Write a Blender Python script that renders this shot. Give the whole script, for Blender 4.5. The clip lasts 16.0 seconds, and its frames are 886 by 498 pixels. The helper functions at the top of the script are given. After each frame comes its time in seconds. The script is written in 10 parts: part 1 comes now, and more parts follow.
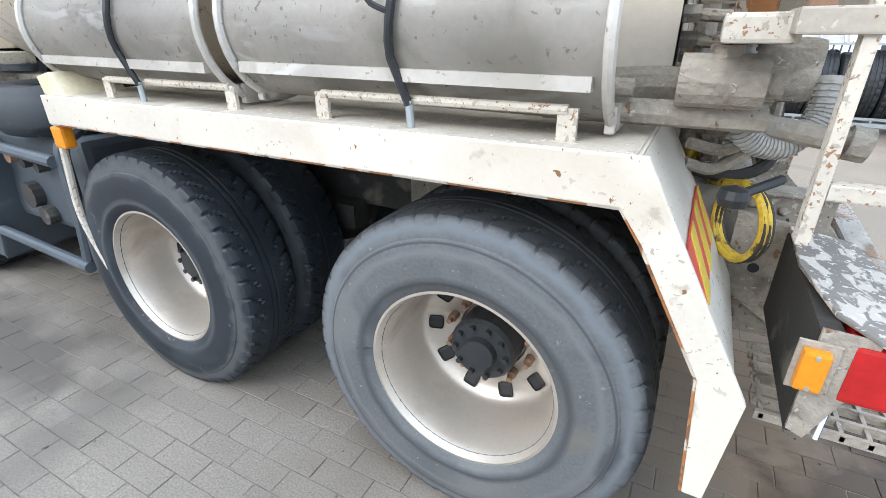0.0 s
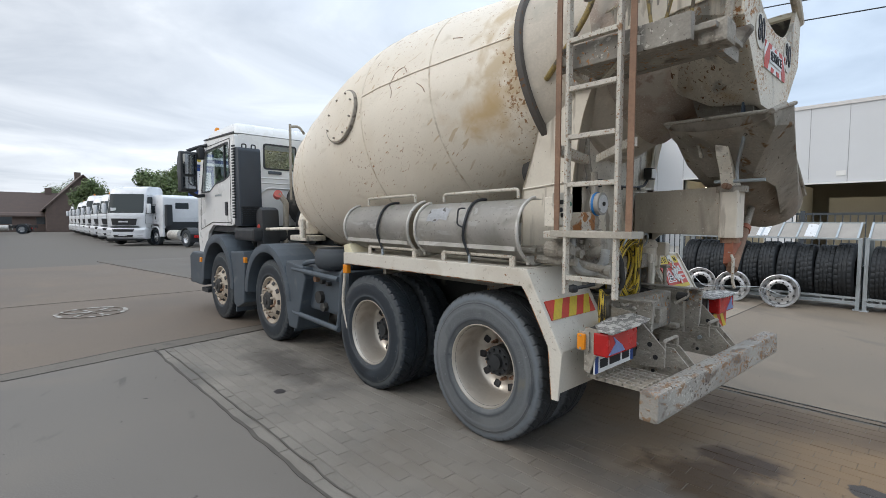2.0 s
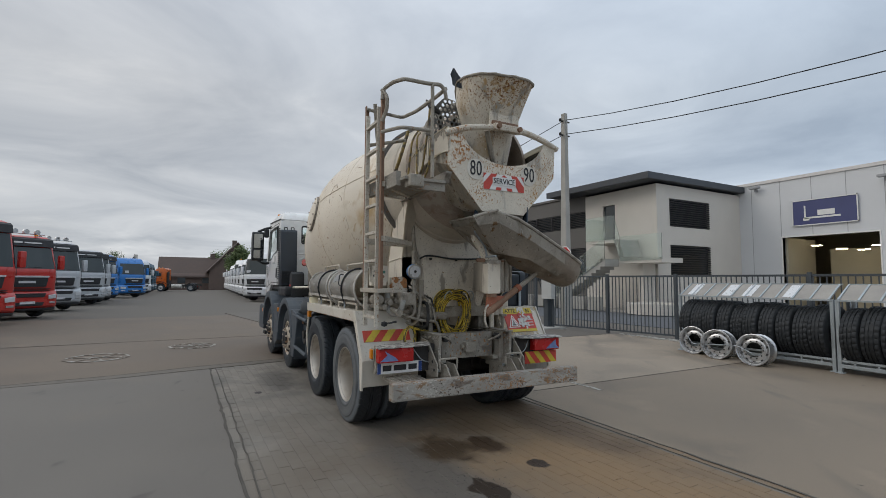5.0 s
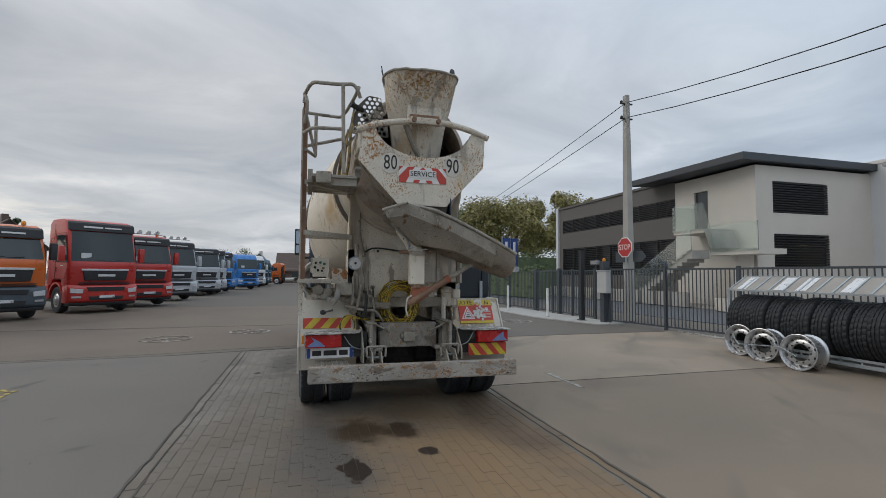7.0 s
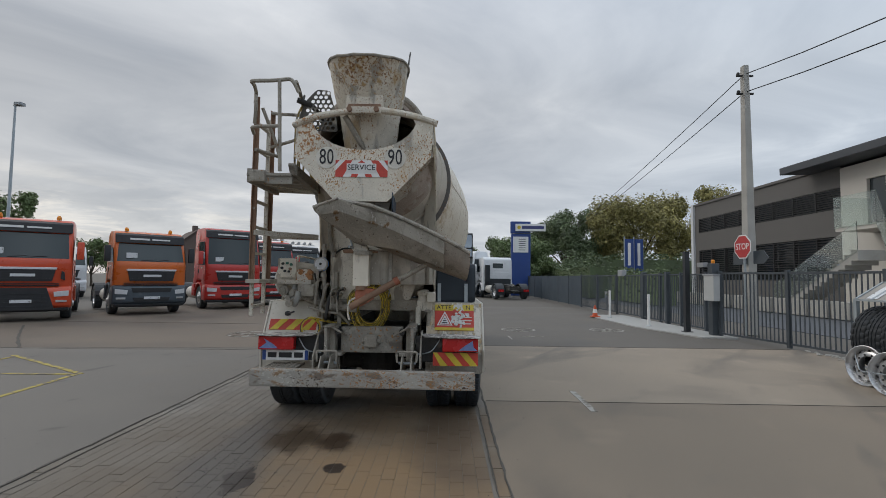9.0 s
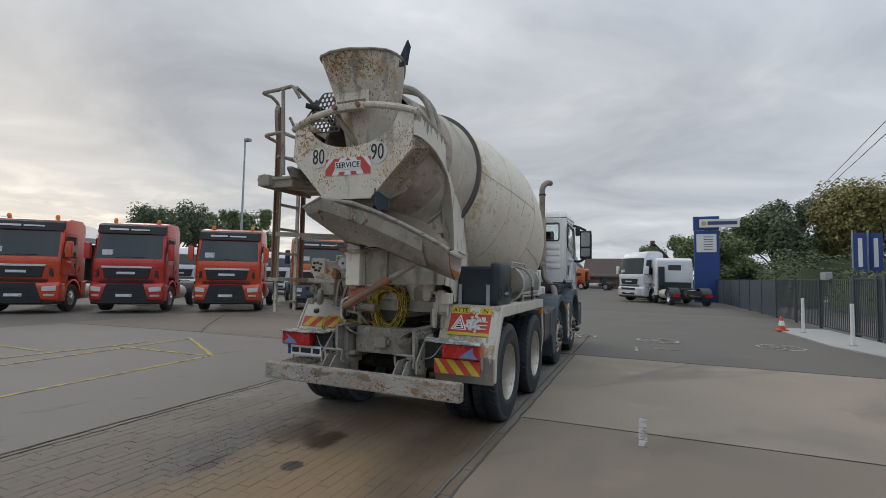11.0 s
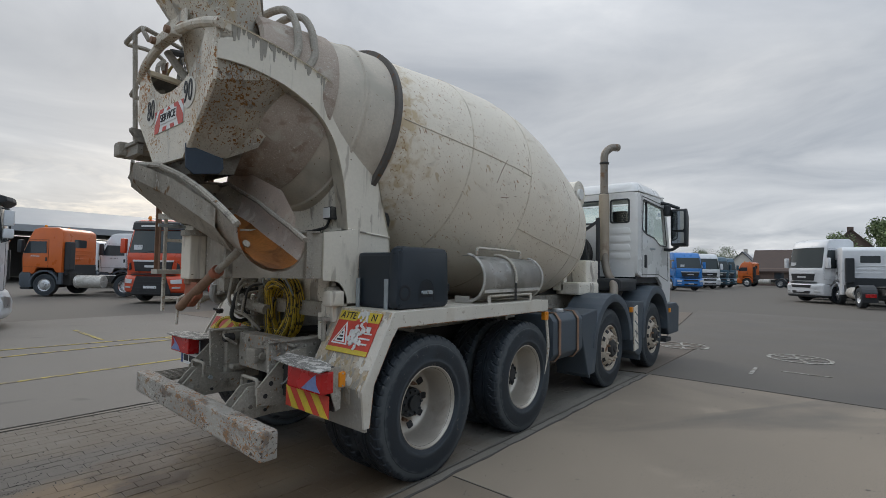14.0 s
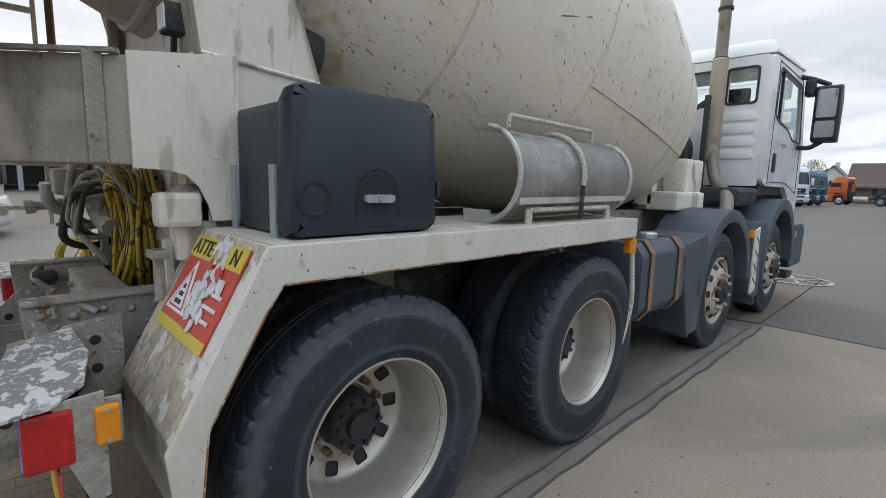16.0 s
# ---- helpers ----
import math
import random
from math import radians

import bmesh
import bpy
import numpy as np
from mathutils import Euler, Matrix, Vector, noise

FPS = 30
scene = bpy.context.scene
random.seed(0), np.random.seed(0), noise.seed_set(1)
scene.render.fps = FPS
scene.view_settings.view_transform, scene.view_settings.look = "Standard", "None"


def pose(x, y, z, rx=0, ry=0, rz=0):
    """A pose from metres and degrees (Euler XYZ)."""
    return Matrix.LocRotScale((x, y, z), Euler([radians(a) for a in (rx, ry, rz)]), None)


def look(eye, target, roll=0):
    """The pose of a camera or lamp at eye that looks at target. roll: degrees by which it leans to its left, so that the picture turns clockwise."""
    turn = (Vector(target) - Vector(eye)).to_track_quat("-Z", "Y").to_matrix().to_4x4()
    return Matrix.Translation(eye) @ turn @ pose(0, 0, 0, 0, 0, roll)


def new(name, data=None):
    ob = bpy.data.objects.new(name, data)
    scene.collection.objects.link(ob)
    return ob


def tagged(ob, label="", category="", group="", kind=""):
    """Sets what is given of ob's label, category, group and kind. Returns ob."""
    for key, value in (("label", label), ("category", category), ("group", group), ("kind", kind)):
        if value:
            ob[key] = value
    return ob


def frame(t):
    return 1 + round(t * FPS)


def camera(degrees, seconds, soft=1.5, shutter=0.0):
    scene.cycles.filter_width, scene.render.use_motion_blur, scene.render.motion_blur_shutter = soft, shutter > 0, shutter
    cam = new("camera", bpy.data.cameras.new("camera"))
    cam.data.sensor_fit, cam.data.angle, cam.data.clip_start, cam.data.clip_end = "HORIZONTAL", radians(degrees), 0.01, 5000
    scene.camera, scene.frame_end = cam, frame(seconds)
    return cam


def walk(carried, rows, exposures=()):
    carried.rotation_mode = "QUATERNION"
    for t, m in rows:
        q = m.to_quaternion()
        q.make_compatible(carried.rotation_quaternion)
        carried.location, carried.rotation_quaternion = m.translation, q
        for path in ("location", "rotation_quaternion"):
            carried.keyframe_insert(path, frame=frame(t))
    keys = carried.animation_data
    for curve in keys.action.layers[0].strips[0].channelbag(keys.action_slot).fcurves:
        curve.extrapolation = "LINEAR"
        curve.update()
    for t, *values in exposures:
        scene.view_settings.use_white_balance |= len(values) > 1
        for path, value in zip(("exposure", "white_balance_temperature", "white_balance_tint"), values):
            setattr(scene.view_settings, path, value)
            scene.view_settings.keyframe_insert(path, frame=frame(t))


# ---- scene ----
cam = camera(86.2, 16.0, 0.5)

PATH = [
    (0, (0.494, -2.234, 1.499), (-0.357, -0.63, 0.66), -0.3),
    (0.5, (0.882, -2.76, 1.537), (-0.222, -1.202, 0.942), 0.1),
    (1, (1.375, -3.144, 1.52), (0.107, -1.635, 1.183), 0.7),
    (1.5, (1.835, -3.51, 1.58), (0.466, -2.065, 1.388), 0.5),
    (2, (2.29, -3.736, 1.585), (0.83, -2.374, 1.467), 0.2),
    (2.5, (2.982, -3.787, 1.55), (1.515, -2.428, 1.517), 0.0),
    (3, (3.582, -3.697, 1.598), (2.088, -2.369, 1.657), -0.2),
    (3.5, (4.105, -3.64, 1.614), (2.546, -2.391, 1.717), -0.0),
    (4, (4.574, -3.496, 1.597), (2.964, -2.316, 1.717), 0.3),
    (4.2, (4.755, -3.386, 1.598), (3.118, -2.244, 1.722), 0.3),
    (6.3, (6.154, -1.856, 1.623), (4.277, -1.179, 1.749), 0.3),
    (6.5, (6.213, -1.661, 1.587), (4.325, -1.012, 1.709), 0.3),
    (7, (6.258, -1.158, 1.585), (4.338, -0.611, 1.692), 0.3),
    (7.5, (6.3, -0.615, 1.587), (4.355, -0.157, 1.673), 0.4),
    (8, (6.209, -0.122, 1.56), (4.24, 0.214, 1.664), 0.4),
    (8.5, (6.165, 0.372, 1.563), (4.174, 0.523, 1.674), 0.6),
    (9, (6.018, 0.835, 1.58), (4.021, 0.815, 1.697), 0.7),
    (9.5, (5.851, 1.253, 1.604), (3.869, 1.014, 1.729), 0.9),
    (9.7, (5.814, 1.454, 1.576), (3.845, 1.13, 1.708), 1.0),
    (11.8, (4.734, 3.127, 1.584), (3.006, 2.128, 1.704), 0.9),
    (12, (4.593, 3.255, 1.584), (2.899, 2.199, 1.713), 0.9),
    (12.5, (4.2, 3.554, 1.584), (2.595, 2.366, 1.709), 1.0),
    (13, (3.711, 3.655, 1.58), (2.22, 2.329, 1.719), 0.9),
    (13.5, (3.285, 3.677, 1.594), (1.841, 2.3, 1.731), 1.0),
    (14, (2.735, 3.632, 1.581), (1.207, 2.344, 1.665), 1.0),
    (14.5, (2.12, 3.496, 1.559), (0.493, 2.333, 1.596), 1.0),
    (15, (1.613, 3.31, 1.531), (-0.024, 2.161, 1.512), 1.1),
    (15.5, (1.249, 2.951, 1.497), (-0.302, 1.694, 1.378), 1.5),
    (16, (0.96, 2.49, 1.462), (-0.409, 1.06, 1.179), 1.5),
]
walk(cam, [(t, look(eye, target, roll)) for t, eye, target, roll in PATH],
     [(0, 1.75, 6030, 10), (0.5, 1.45, 6030, 10), (1, 1.2, 6030, 10), (1.5, 0.9, 6200, 10), (2, 0.57, 6350, 10), (2.5, 0.32, 6430, 10), (3, 0.14, 6490, 10), (4, 0.03, 6530, 10), (6.5, 0, 6500, 10), (13.5, 0, 6500, 10), (14.5, 0.15, 6450, 10), (15, 0.3, 6450, 10), (15.5, 0.48, 6500, 10), (16, 0.66, 6450, 10)])

# ---- world and light ----
world = bpy.data.worlds.new("sky")
scene.world = world
world.use_nodes = True
wn, wl = world.node_tree.nodes, world.node_tree.links
wn.clear()


def wnode(kind, **values):
    n = wn.new(kind)
    for k, v in values.items():
        n.inputs[k].default_value = v
    return n


SUN_AZ, SUN_EL = radians(245), radians(14)
sky = wn.new("ShaderNodeTexSky")
sky.sky_type = "NISHITA"
sky.sun_disc = False
sky.sun_elevation, sky.sun_rotation = SUN_EL, radians(90) - SUN_AZ
skydim = wn.new("ShaderNodeVectorMath")
skydim.operation = "SCALE"
skydim.inputs["Scale"].default_value = 0.10
wl.new(sky.outputs[0], skydim.inputs[0])
tc = wn.new("ShaderNodeTexCoord")
sep = wn.new("ShaderNodeSeparateXYZ")
wl.new(tc.outputs["Generated"], sep.inputs[0])
# cloud sheet seen in perspective: direction divided by its height
up = wn.new("ShaderNodeMath")
up.operation = "ADD"
up.inputs[1].default_value = 0.12
wl.new(sep.outputs["Z"], up.inputs[0])
flat = wn.new("ShaderNodeVectorMath")
flat.operation = "DIVIDE"
comb = wn.new("ShaderNodeCombineXYZ")
for i in range(3):
    wl.new(up.outputs[0], comb.inputs[i])
wl.new(tc.outputs["Generated"], flat.inputs[0])
wl.new(comb.outputs[0], flat.inputs[1])
stretch = wn.new("ShaderNodeMapping")
stretch.inputs["Scale"].default_value = (0.8, 0.68, 0.5)
stretch.inputs["Rotation"].default_value = (0, 0, 0.5)
wl.new(flat.outputs[0], stretch.inputs[0])
cloud = wnode("ShaderNodeTexNoise", Scale=1.3, Detail=7.0, Roughness=0.55, Distortion=0.6)
wl.new(stretch.outputs[0], cloud.inputs["Vector"])
ramp = wn.new("ShaderNodeValToRGB")
ramp.color_ramp.elements[0].position, ramp.color_ramp.elements[0].color = 0.32, (0.45, 0.484, 0.535, 1)
ramp.color_ramp.elements[1].position, ramp.color_ramp.elements[1].color = 0.60, (0.66, 0.685, 0.72, 1)
puff = ramp.color_ramp.elements.new(0.76)
puff.color = (0.86, 0.87, 0.88, 1)
wl.new(cloud.outputs[0], ramp.inputs[0])
# an overcast sky brightens towards the zenith
zen = wn.new("ShaderNodeMapRange")
zen.inputs["From Min"].default_value, zen.inputs["From Max"].default_value = 0.35, 1.0
zen.inputs["To Min"].default_value, zen.inputs["To Max"].default_value = 0.95, 2.3
wl.new(sep.outputs["Z"], zen.inputs["Value"])
sheet = wn.new("ShaderNodeVectorMath")
sheet.operation = "SCALE"
wl.new(ramp.outputs[0], sheet.inputs[0])
# and is paler low down, where one looks along the cloud sheet
pale = wn.new("ShaderNodeMapRange")
pale.inputs["From Min"].default_value, pale.inputs["From Max"].default_value = 0.03, 0.30
pale.inputs["To Min"].default_value, pale.inputs["To Max"].default_value = 1.09, 0.95
wl.new(sep.outputs["Z"], pale.inputs["Value"])
height = wn.new("ShaderNodeMath")
height.operation = "MULTIPLY"
wl.new(zen.outputs[0], height.inputs[0])
wl.new(pale.outputs[0], height.inputs[1])
veil = wn.new("ShaderNodeMapRange")
veil.inputs["From Min"].default_value, veil.inputs["From Max"].default_value = 0.35, 0.95
veil.inputs["To Min"].default_value, veil.inputs["To Max"].default_value = 1.0, 0.90
thick = wn.new("ShaderNodeMath")
thick.operation = "MULTIPLY"
wl.new(height.outputs[0], thick.inputs[0])
wl.new(veil.outputs[0], thick.inputs[1])
wl.new(thick.outputs[0], sheet.inputs["Scale"])
# evening glow low over the horizon round the sun
sundir = wn.new("ShaderNodeVectorMath")
sundir.operation = "DOT_PRODUCT"
sundir.inputs[1].default_value = (math.cos(SUN_AZ) * 0.998, math.sin(SUN_AZ) * 0.998, 0.06)
wl.new(tc.outputs["Generated"], sundir.inputs[0])
wl.new(sundir.outputs["Value"], veil.inputs["Value"])
glow = wn.new("ShaderNodeMapRange")
glow.inputs["From Min"].default_value, glow.inputs["From Max"].default_value = 0.55, 1.0
glow.inputs["To Min"].default_value, glow.inputs["To Max"].default_value = 0.0, 1.0
wl.new(sundir.outputs["Value"], glow.inputs["Value"])
low = wn.new("ShaderNodeMapRange")
low.inputs["From Min"].default_value, low.inputs["From Max"].default_value = 0.02, 0.19
low.inputs["To Min"].default_value, low.inputs["To Max"].default_value = 1.0, 0.0
wl.new(sep.outputs["Z"], low.inputs["Value"])
both = wn.new("ShaderNodeMath")
both.operation = "MULTIPLY"
wl.new(glow.outputs[0], both.inputs[0])
wl.new(low.outputs[0], both.inputs[1])
warm = wn.new("ShaderNodeMixRGB")
warm.blend_type = "ADD"
warm.inputs["Color2"].default_value = (0.06, 0.045, 0.02, 1)
wl.new(both.outputs[0], warm.inputs["Fac"])
wl.new(sheet.outputs[0], warm.inputs["Color1"])
# gaps in the cloud let the low sun's glow through
rift = wnode("ShaderNodeTexNoise", Scale=2.6, Detail=6.0, Roughness=0.6, Distortion=0.4)
wl.new(stretch.outputs[0], rift.inputs["Vector"])
riftmap = wn.new("ShaderNodeMapRange")
riftmap.inputs["From Min"].default_value, riftmap.inputs["From Max"].default_value = 0.47, 0.66
wl.new(rift.outputs[0], riftmap.inputs["Value"])
riftglow = wn.new("ShaderNodeMath")
riftglow.operation = "MULTIPLY"
wl.new(riftmap.outputs[0], riftglow.inputs[0])
wl.new(both.outputs[0], riftglow.inputs[1])
lit_rift = wn.new("ShaderNodeMixRGB")
lit_rift.blend_type = "ADD"
lit_rift.inputs["Color2"].default_value = (0.66, 0.55, 0.38, 1)
wl.new(riftglow.outputs[0], lit_rift.inputs["Fac"])
wl.new(warm.outputs[0], lit_rift.inputs["Color1"])
# bluer away from the evening side
away = wn.new("ShaderNodeMapRange")
away.inputs["From Min"].default_value, away.inputs["From Max"].default_value = 0.45, -0.75
wl.new(sundir.outputs["Value"], away.inputs["Value"])
cool = wn.new("ShaderNodeMixRGB")
cool.blend_type = "MULTIPLY"
cool.inputs["Color2"].default_value = (0.86, 0.97, 1.09, 1)
wl.new(away.outputs[0], cool.inputs["Fac"])
wl.new(lit_rift.outputs[0], cool.inputs["Color1"])
mixsky = wn.new("ShaderNodeMixRGB")
mixsky.inputs["Fac"].default_value = 0.94
wl.new(skydim.outputs[0], mixsky.inputs["Color1"])
wl.new(cool.outputs[0], mixsky.inputs["Color2"])
back = wn.new("ShaderNodeBackground")
wl.new(mixsky.outputs[0], back.inputs["Color"])
wout = wn.new("ShaderNodeOutputWorld")
wl.new(back.outputs[0], wout.inputs[0])

sun = new("sun", bpy.data.lights.new("sun", "SUN"))
sun.data.energy, sun.data.angle, sun.data.color = 0.6, radians(25), (1.0, 0.93, 0.84)
sun.matrix_world = look((0, 0, 0), (-math.cos(SUN_AZ) * math.cos(0.6), -math.sin(SUN_AZ) * math.cos(0.6), -math.sin(0.6)))

# ---- materials ----
MATS = {}


def surf(name, base, rough=0.6, metal=0.0, var=0.12, scale=6.0, fine=60.0, bump=0.1, layers=(), coat=0.0, each=0.0, depth=0.004, grain=None, world=False, spots=(), rings=()):
    """A worn surface: base colour varied at two scales, with layers of (colour, scale, threshold, softness, roughness, stretch xyz, turn xyz, cluster scale) over it, and stains of (centre, radii, colour, noise scale, raggedness, softness, roughness, sparseness), and bands of (radius, half width, softness, colour, noise scale, raggedness, roughness) round the local z axis."""
    if name in MATS:
        return MATS[name]
    m = bpy.data.materials.new(name)
    m.use_nodes = True
    nt = m.node_tree
    n, l = nt.nodes, nt.links
    bsdf = n["Principled BSDF"]
    co = n.new("ShaderNodeNewGeometry").outputs["Position"] if world else n.new("ShaderNodeTexCoord").outputs["Object"]
    grain = var * 0.6 if grain is None else grain

    def noise_at(s, detail=5.0, dist=0.0, st=(1, 1, 1), turn=(0, 0, 0)):
        mp = n.new("ShaderNodeMapping")
        if any(turn):
            pre = n.new("ShaderNodeMapping")
            pre.inputs["Rotation"].default_value = [radians(q) for q in turn]
            l.new(co, pre.inputs[0])
            l.new(pre.outputs[0], mp.inputs[0])
        else:
            l.new(co, mp.inputs[0])
        mp.inputs["Scale"].default_value = st
        t = n.new("ShaderNodeTexNoise")
        t.inputs["Scale"].default_value, t.inputs["Detail"].default_value, t.inputs["Distortion"].default_value = s, detail, dist
        l.new(mp.outputs[0], t.inputs["Vector"])
        return t.outputs["Fac"]

    def remap(sock, a, b, c, d):
        r = n.new("ShaderNodeMapRange")
        for k, v in zip(("From Min", "From Max", "To Min", "To Max"), (a, b, c, d)):
            r.inputs[k].default_value = v
        l.new(sock, r.inputs["Value"])
        return r.outputs[0]

    big, small = noise_at(scale), noise_at(fine, 3.0)
    v1 = remap(big, 0.3, 0.7, 1 - var, 1 + var)
    v2 = remap(small, 0.25, 0.75, 1 - grain, 1 + grain)
    mul = n.new("ShaderNodeMath")
    mul.operation = "MULTIPLY"
    l.new(v1, mul.inputs[0]), l.new(v2, mul.inputs[1])
    fac = mul.outputs[0]
    if each:
        info = n.new("ShaderNodeObjectInfo")
        geo = n.new("ShaderNodeNewGeometry")
        add = n.new("ShaderNodeMath")
        add.operation = "ADD"
        l.new(info.outputs["Random"], add.inputs[0]), l.new(geo.outputs["Random Per Island"], add.inputs[1])
        frac = n.new("ShaderNodeMath")
        frac.operation = "FRACT"
        l.new(add.outputs[0], frac.inputs[0])
        m3 = n.new("ShaderNodeMath")
        m3.operation = "MULTIPLY"
        l.new(remap(frac.outputs[0], 0, 1, 1 - each, 1 + each), m3.inputs[0]), l.new(fac, m3.inputs[1])
        fac = m3.outputs[0]
    col = n.new("ShaderNodeVectorMath")
    col.operation = "SCALE"
    col.inputs[0].default_value = base[:3]
    l.new(fac, col.inputs["Scale"])
    colour, roughs = col.outputs[0], remap(big, 0.3, 0.7, max(rough - 0.08, 0.02), min(rough + 0.08, 1))
    heights = small
    masks = []
    for lay in layers:
        lc, ls, thr, soft, lr = lay[:5]
        st = lay[5] if len(lay) > 5 else (1, 1, 1)
        turn = lay[6] if len(lay) > 6 else (0, 0, 0)
        f = remap(noise_at(ls, 8.0 if len(lay) < 8 else 2.0, 0.4, st, turn), thr, thr + soft, 0, 1)
        if len(lay) > 7:
            cl = n.new("ShaderNodeMath")
            cl.operation = "MULTIPLY"
            l.new(f, cl.inputs[0]), l.new(remap(noise_at(lay[7], 2.0), 0.46, 0.56, 0, 1), cl.inputs[1])
            f = cl.outputs[0]
        masks.append((f, lc, lr))
    for cen, rad, lc, ls, ragged, soft, lr, *sparse in spots:
        bias = sparse[0] if sparse else 0.0
        mp = n.new("ShaderNodeMapping")
        mp.vector_type = "TEXTURE"
        mp.inputs["Location"].default_value, mp.inputs["Scale"].default_value = cen, rad
        l.new(co, mp.inputs[0])
        ln = n.new("ShaderNodeVectorMath")
        ln.operation = "LENGTH"
        l.new(mp.outputs[0], ln.inputs[0])
        ad = n.new("ShaderNodeMath")
        ad.operation = "ADD"
        l.new(ln.outputs["Value"], ad.inputs[0]), l.new(remap(noise_at(ls, 7.0, 0.5), 0.25, 0.75, bias - ragged, bias + ragged), ad.inputs[1])
        masks.append((remap(ad.outputs[0], 1 - soft, 1 + soft, 1, 0), lc, lr))
    if rings:
        flat_ = n.new("ShaderNodeVectorMath")
        flat_.operation = "MULTIPLY"
        flat_.inputs[1].default_value = (1, 1, 0)
        l.new(co, flat_.inputs[0])
        rad_ = n.new("ShaderNodeVectorMath")
        rad_.operation = "LENGTH"
        l.new(flat_.outputs[0], rad_.inputs[0])
    for rc, half, soft, lc, ls, ragged, lr in rings:
        ad = n.new("ShaderNodeMath")
        ad.operation = "ADD"
        l.new(rad_.outputs["Value"], ad.inputs[0]), l.new(remap(noise_at(ls, 6.0, 0.4), 0.25, 0.75, -ragged, ragged), ad.inputs[1])
        off = n.new("ShaderNodeMath")
        off.operation = "SUBTRACT"
        off.inputs[1].default_value = rc
        l.new(ad.outputs[0], off.inputs[0])
        ab = n.new("ShaderNodeMath")
        ab.operation = "ABSOLUTE"
        l.new(off.outputs[0], ab.inputs[0])
        masks.append((remap(ab.outputs[0], half - soft, half + soft, 1, 0), lc, lr))
    for f, lc, lr in masks:
        mx = n.new("ShaderNodeMixRGB")
        mx.inputs["Color2"].default_value = (*lc, 1)
        l.new(f, mx.inputs["Fac"]), l.new(colour, mx.inputs["Color1"])
        colour = mx.outputs[0]
        mr = n.new("ShaderNodeMix")
        l.new(f, mr.inputs["Factor"]), l.new(roughs, mr.inputs["A"])
        mr.inputs["B"].default_value = lr
        roughs = mr.outputs["Result"]
        ad = n.new("ShaderNodeMath")
        ad.operation = "ADD"
        l.new(heights, ad.inputs[0]), l.new(f, ad.inputs[1])
        heights = ad.outputs[0]
    l.new(colour, bsdf.inputs["Base Color"]), l.new(roughs, bsdf.inputs["Roughness"])
    bsdf.inputs["Metallic"].default_value = metal
    bsdf.inputs["Coat Weight"].default_value = coat
    if world:
        bsdf.inputs["Specular IOR Level"].default_value = 0.25
    if bump:
        b = n.new("ShaderNodeBump")
        b.inputs["Strength"].default_value, b.inputs["Distance"].default_value = bump, depth
        l.new(heights, b.inputs["Height"]), l.new(b.outputs[0], bsdf.inputs["Normal"])
    MATS[name] = m
    return m


RUST, DUST, CEM = (0.16, 0.075, 0.03), (0.36, 0.33, 0.28), (0.30, 0.285, 0.25)
M_CONC = surf("yard_concrete", (0.285, 0.236, 0.182), 0.72, var=0.10, scale=0.5, fine=110, bump=0.15, grain=0.28, world=True,
              layers=[((0.205, 0.172, 0.136), 0.45, 0.50, 0.16, 0.65), ((0.335, 0.276, 0.214), 1.3, 0.6, 0.12, 0.8), ((0.178, 0.153, 0.124), 0.8, 0.57, 0.08, 0.65, (0.22, 1, 1), (0, 0, 35)),
                      ((0.075, 0.065, 0.055), 14, 0.71, 0.03, 0.7), ((0.09, 0.08, 0.07), 60, 0.66, 0.03, 0.8, (1, 1, 1), (0, 0, 0), 0.8), ((0.34, 0.30, 0.25), 120, 0.69, 0.02, 0.8)])
M_CONC2 = surf("dark_yard_concrete", (0.160, 0.130, 0.102), 0.72, var=0.10, scale=0.5, fine=110, bump=0.15, grain=0.26, world=True,
               layers=[((0.12, 0.099, 0.08), 0.3, 0.5, 0.2, 0.65), ((0.19, 0.153, 0.118), 0.9, 0.6, 0.15, 0.8), ((0.06, 0.053, 0.046), 14, 0.70, 0.03, 0.7)])
M_CONCB = surf("brown_yard_concrete", (0.222, 0.180, 0.135), 0.72, var=0.10, scale=0.5, fine=110, bump=0.15, grain=0.28, world=True,
               layers=[((0.158, 0.131, 0.102), 0.45, 0.50, 0.16, 0.65), ((0.262, 0.212, 0.160), 1.3, 0.6, 0.12, 0.8), ((0.142, 0.120, 0.096), 0.8, 0.57, 0.08, 0.65, (0.22, 1, 1), (0, 0, 35)),
                       ((0.075, 0.065, 0.055), 14, 0.71, 0.03, 0.7), ((0.09, 0.08, 0.07), 60, 0.66, 0.03, 0.8, (1, 1, 1), (0, 0, 0), 0.8), ((0.32, 0.28, 0.235), 120, 0.69, 0.02, 0.8)])
M_GREYB = surf("far_grey_concrete", (0.130, 0.116, 0.099), 0.68, var=0.08, scale=0.6, fine=110, bump=0.12, grain=0.22, world=True,
               layers=[((0.104, 0.094, 0.083), 0.4, 0.52, 0.2, 0.62), ((0.158, 0.138, 0.114), 0.7, 0.6, 0.15, 0.75), ((0.07, 0.064, 0.056), 16, 0.73, 0.03, 0.7)])
M_BAND = surf("mortar_band", (0.142, 0.127, 0.107), 0.75, var=0.12, scale=2.0, fine=120, bump=0.3, grain=0.18, world=True, layers=[((0.105, 0.094, 0.08), 3.0, 0.55, 0.1, 0.7), ((0.06, 0.054, 0.047), 20, 0.68, 0.03, 0.7)])
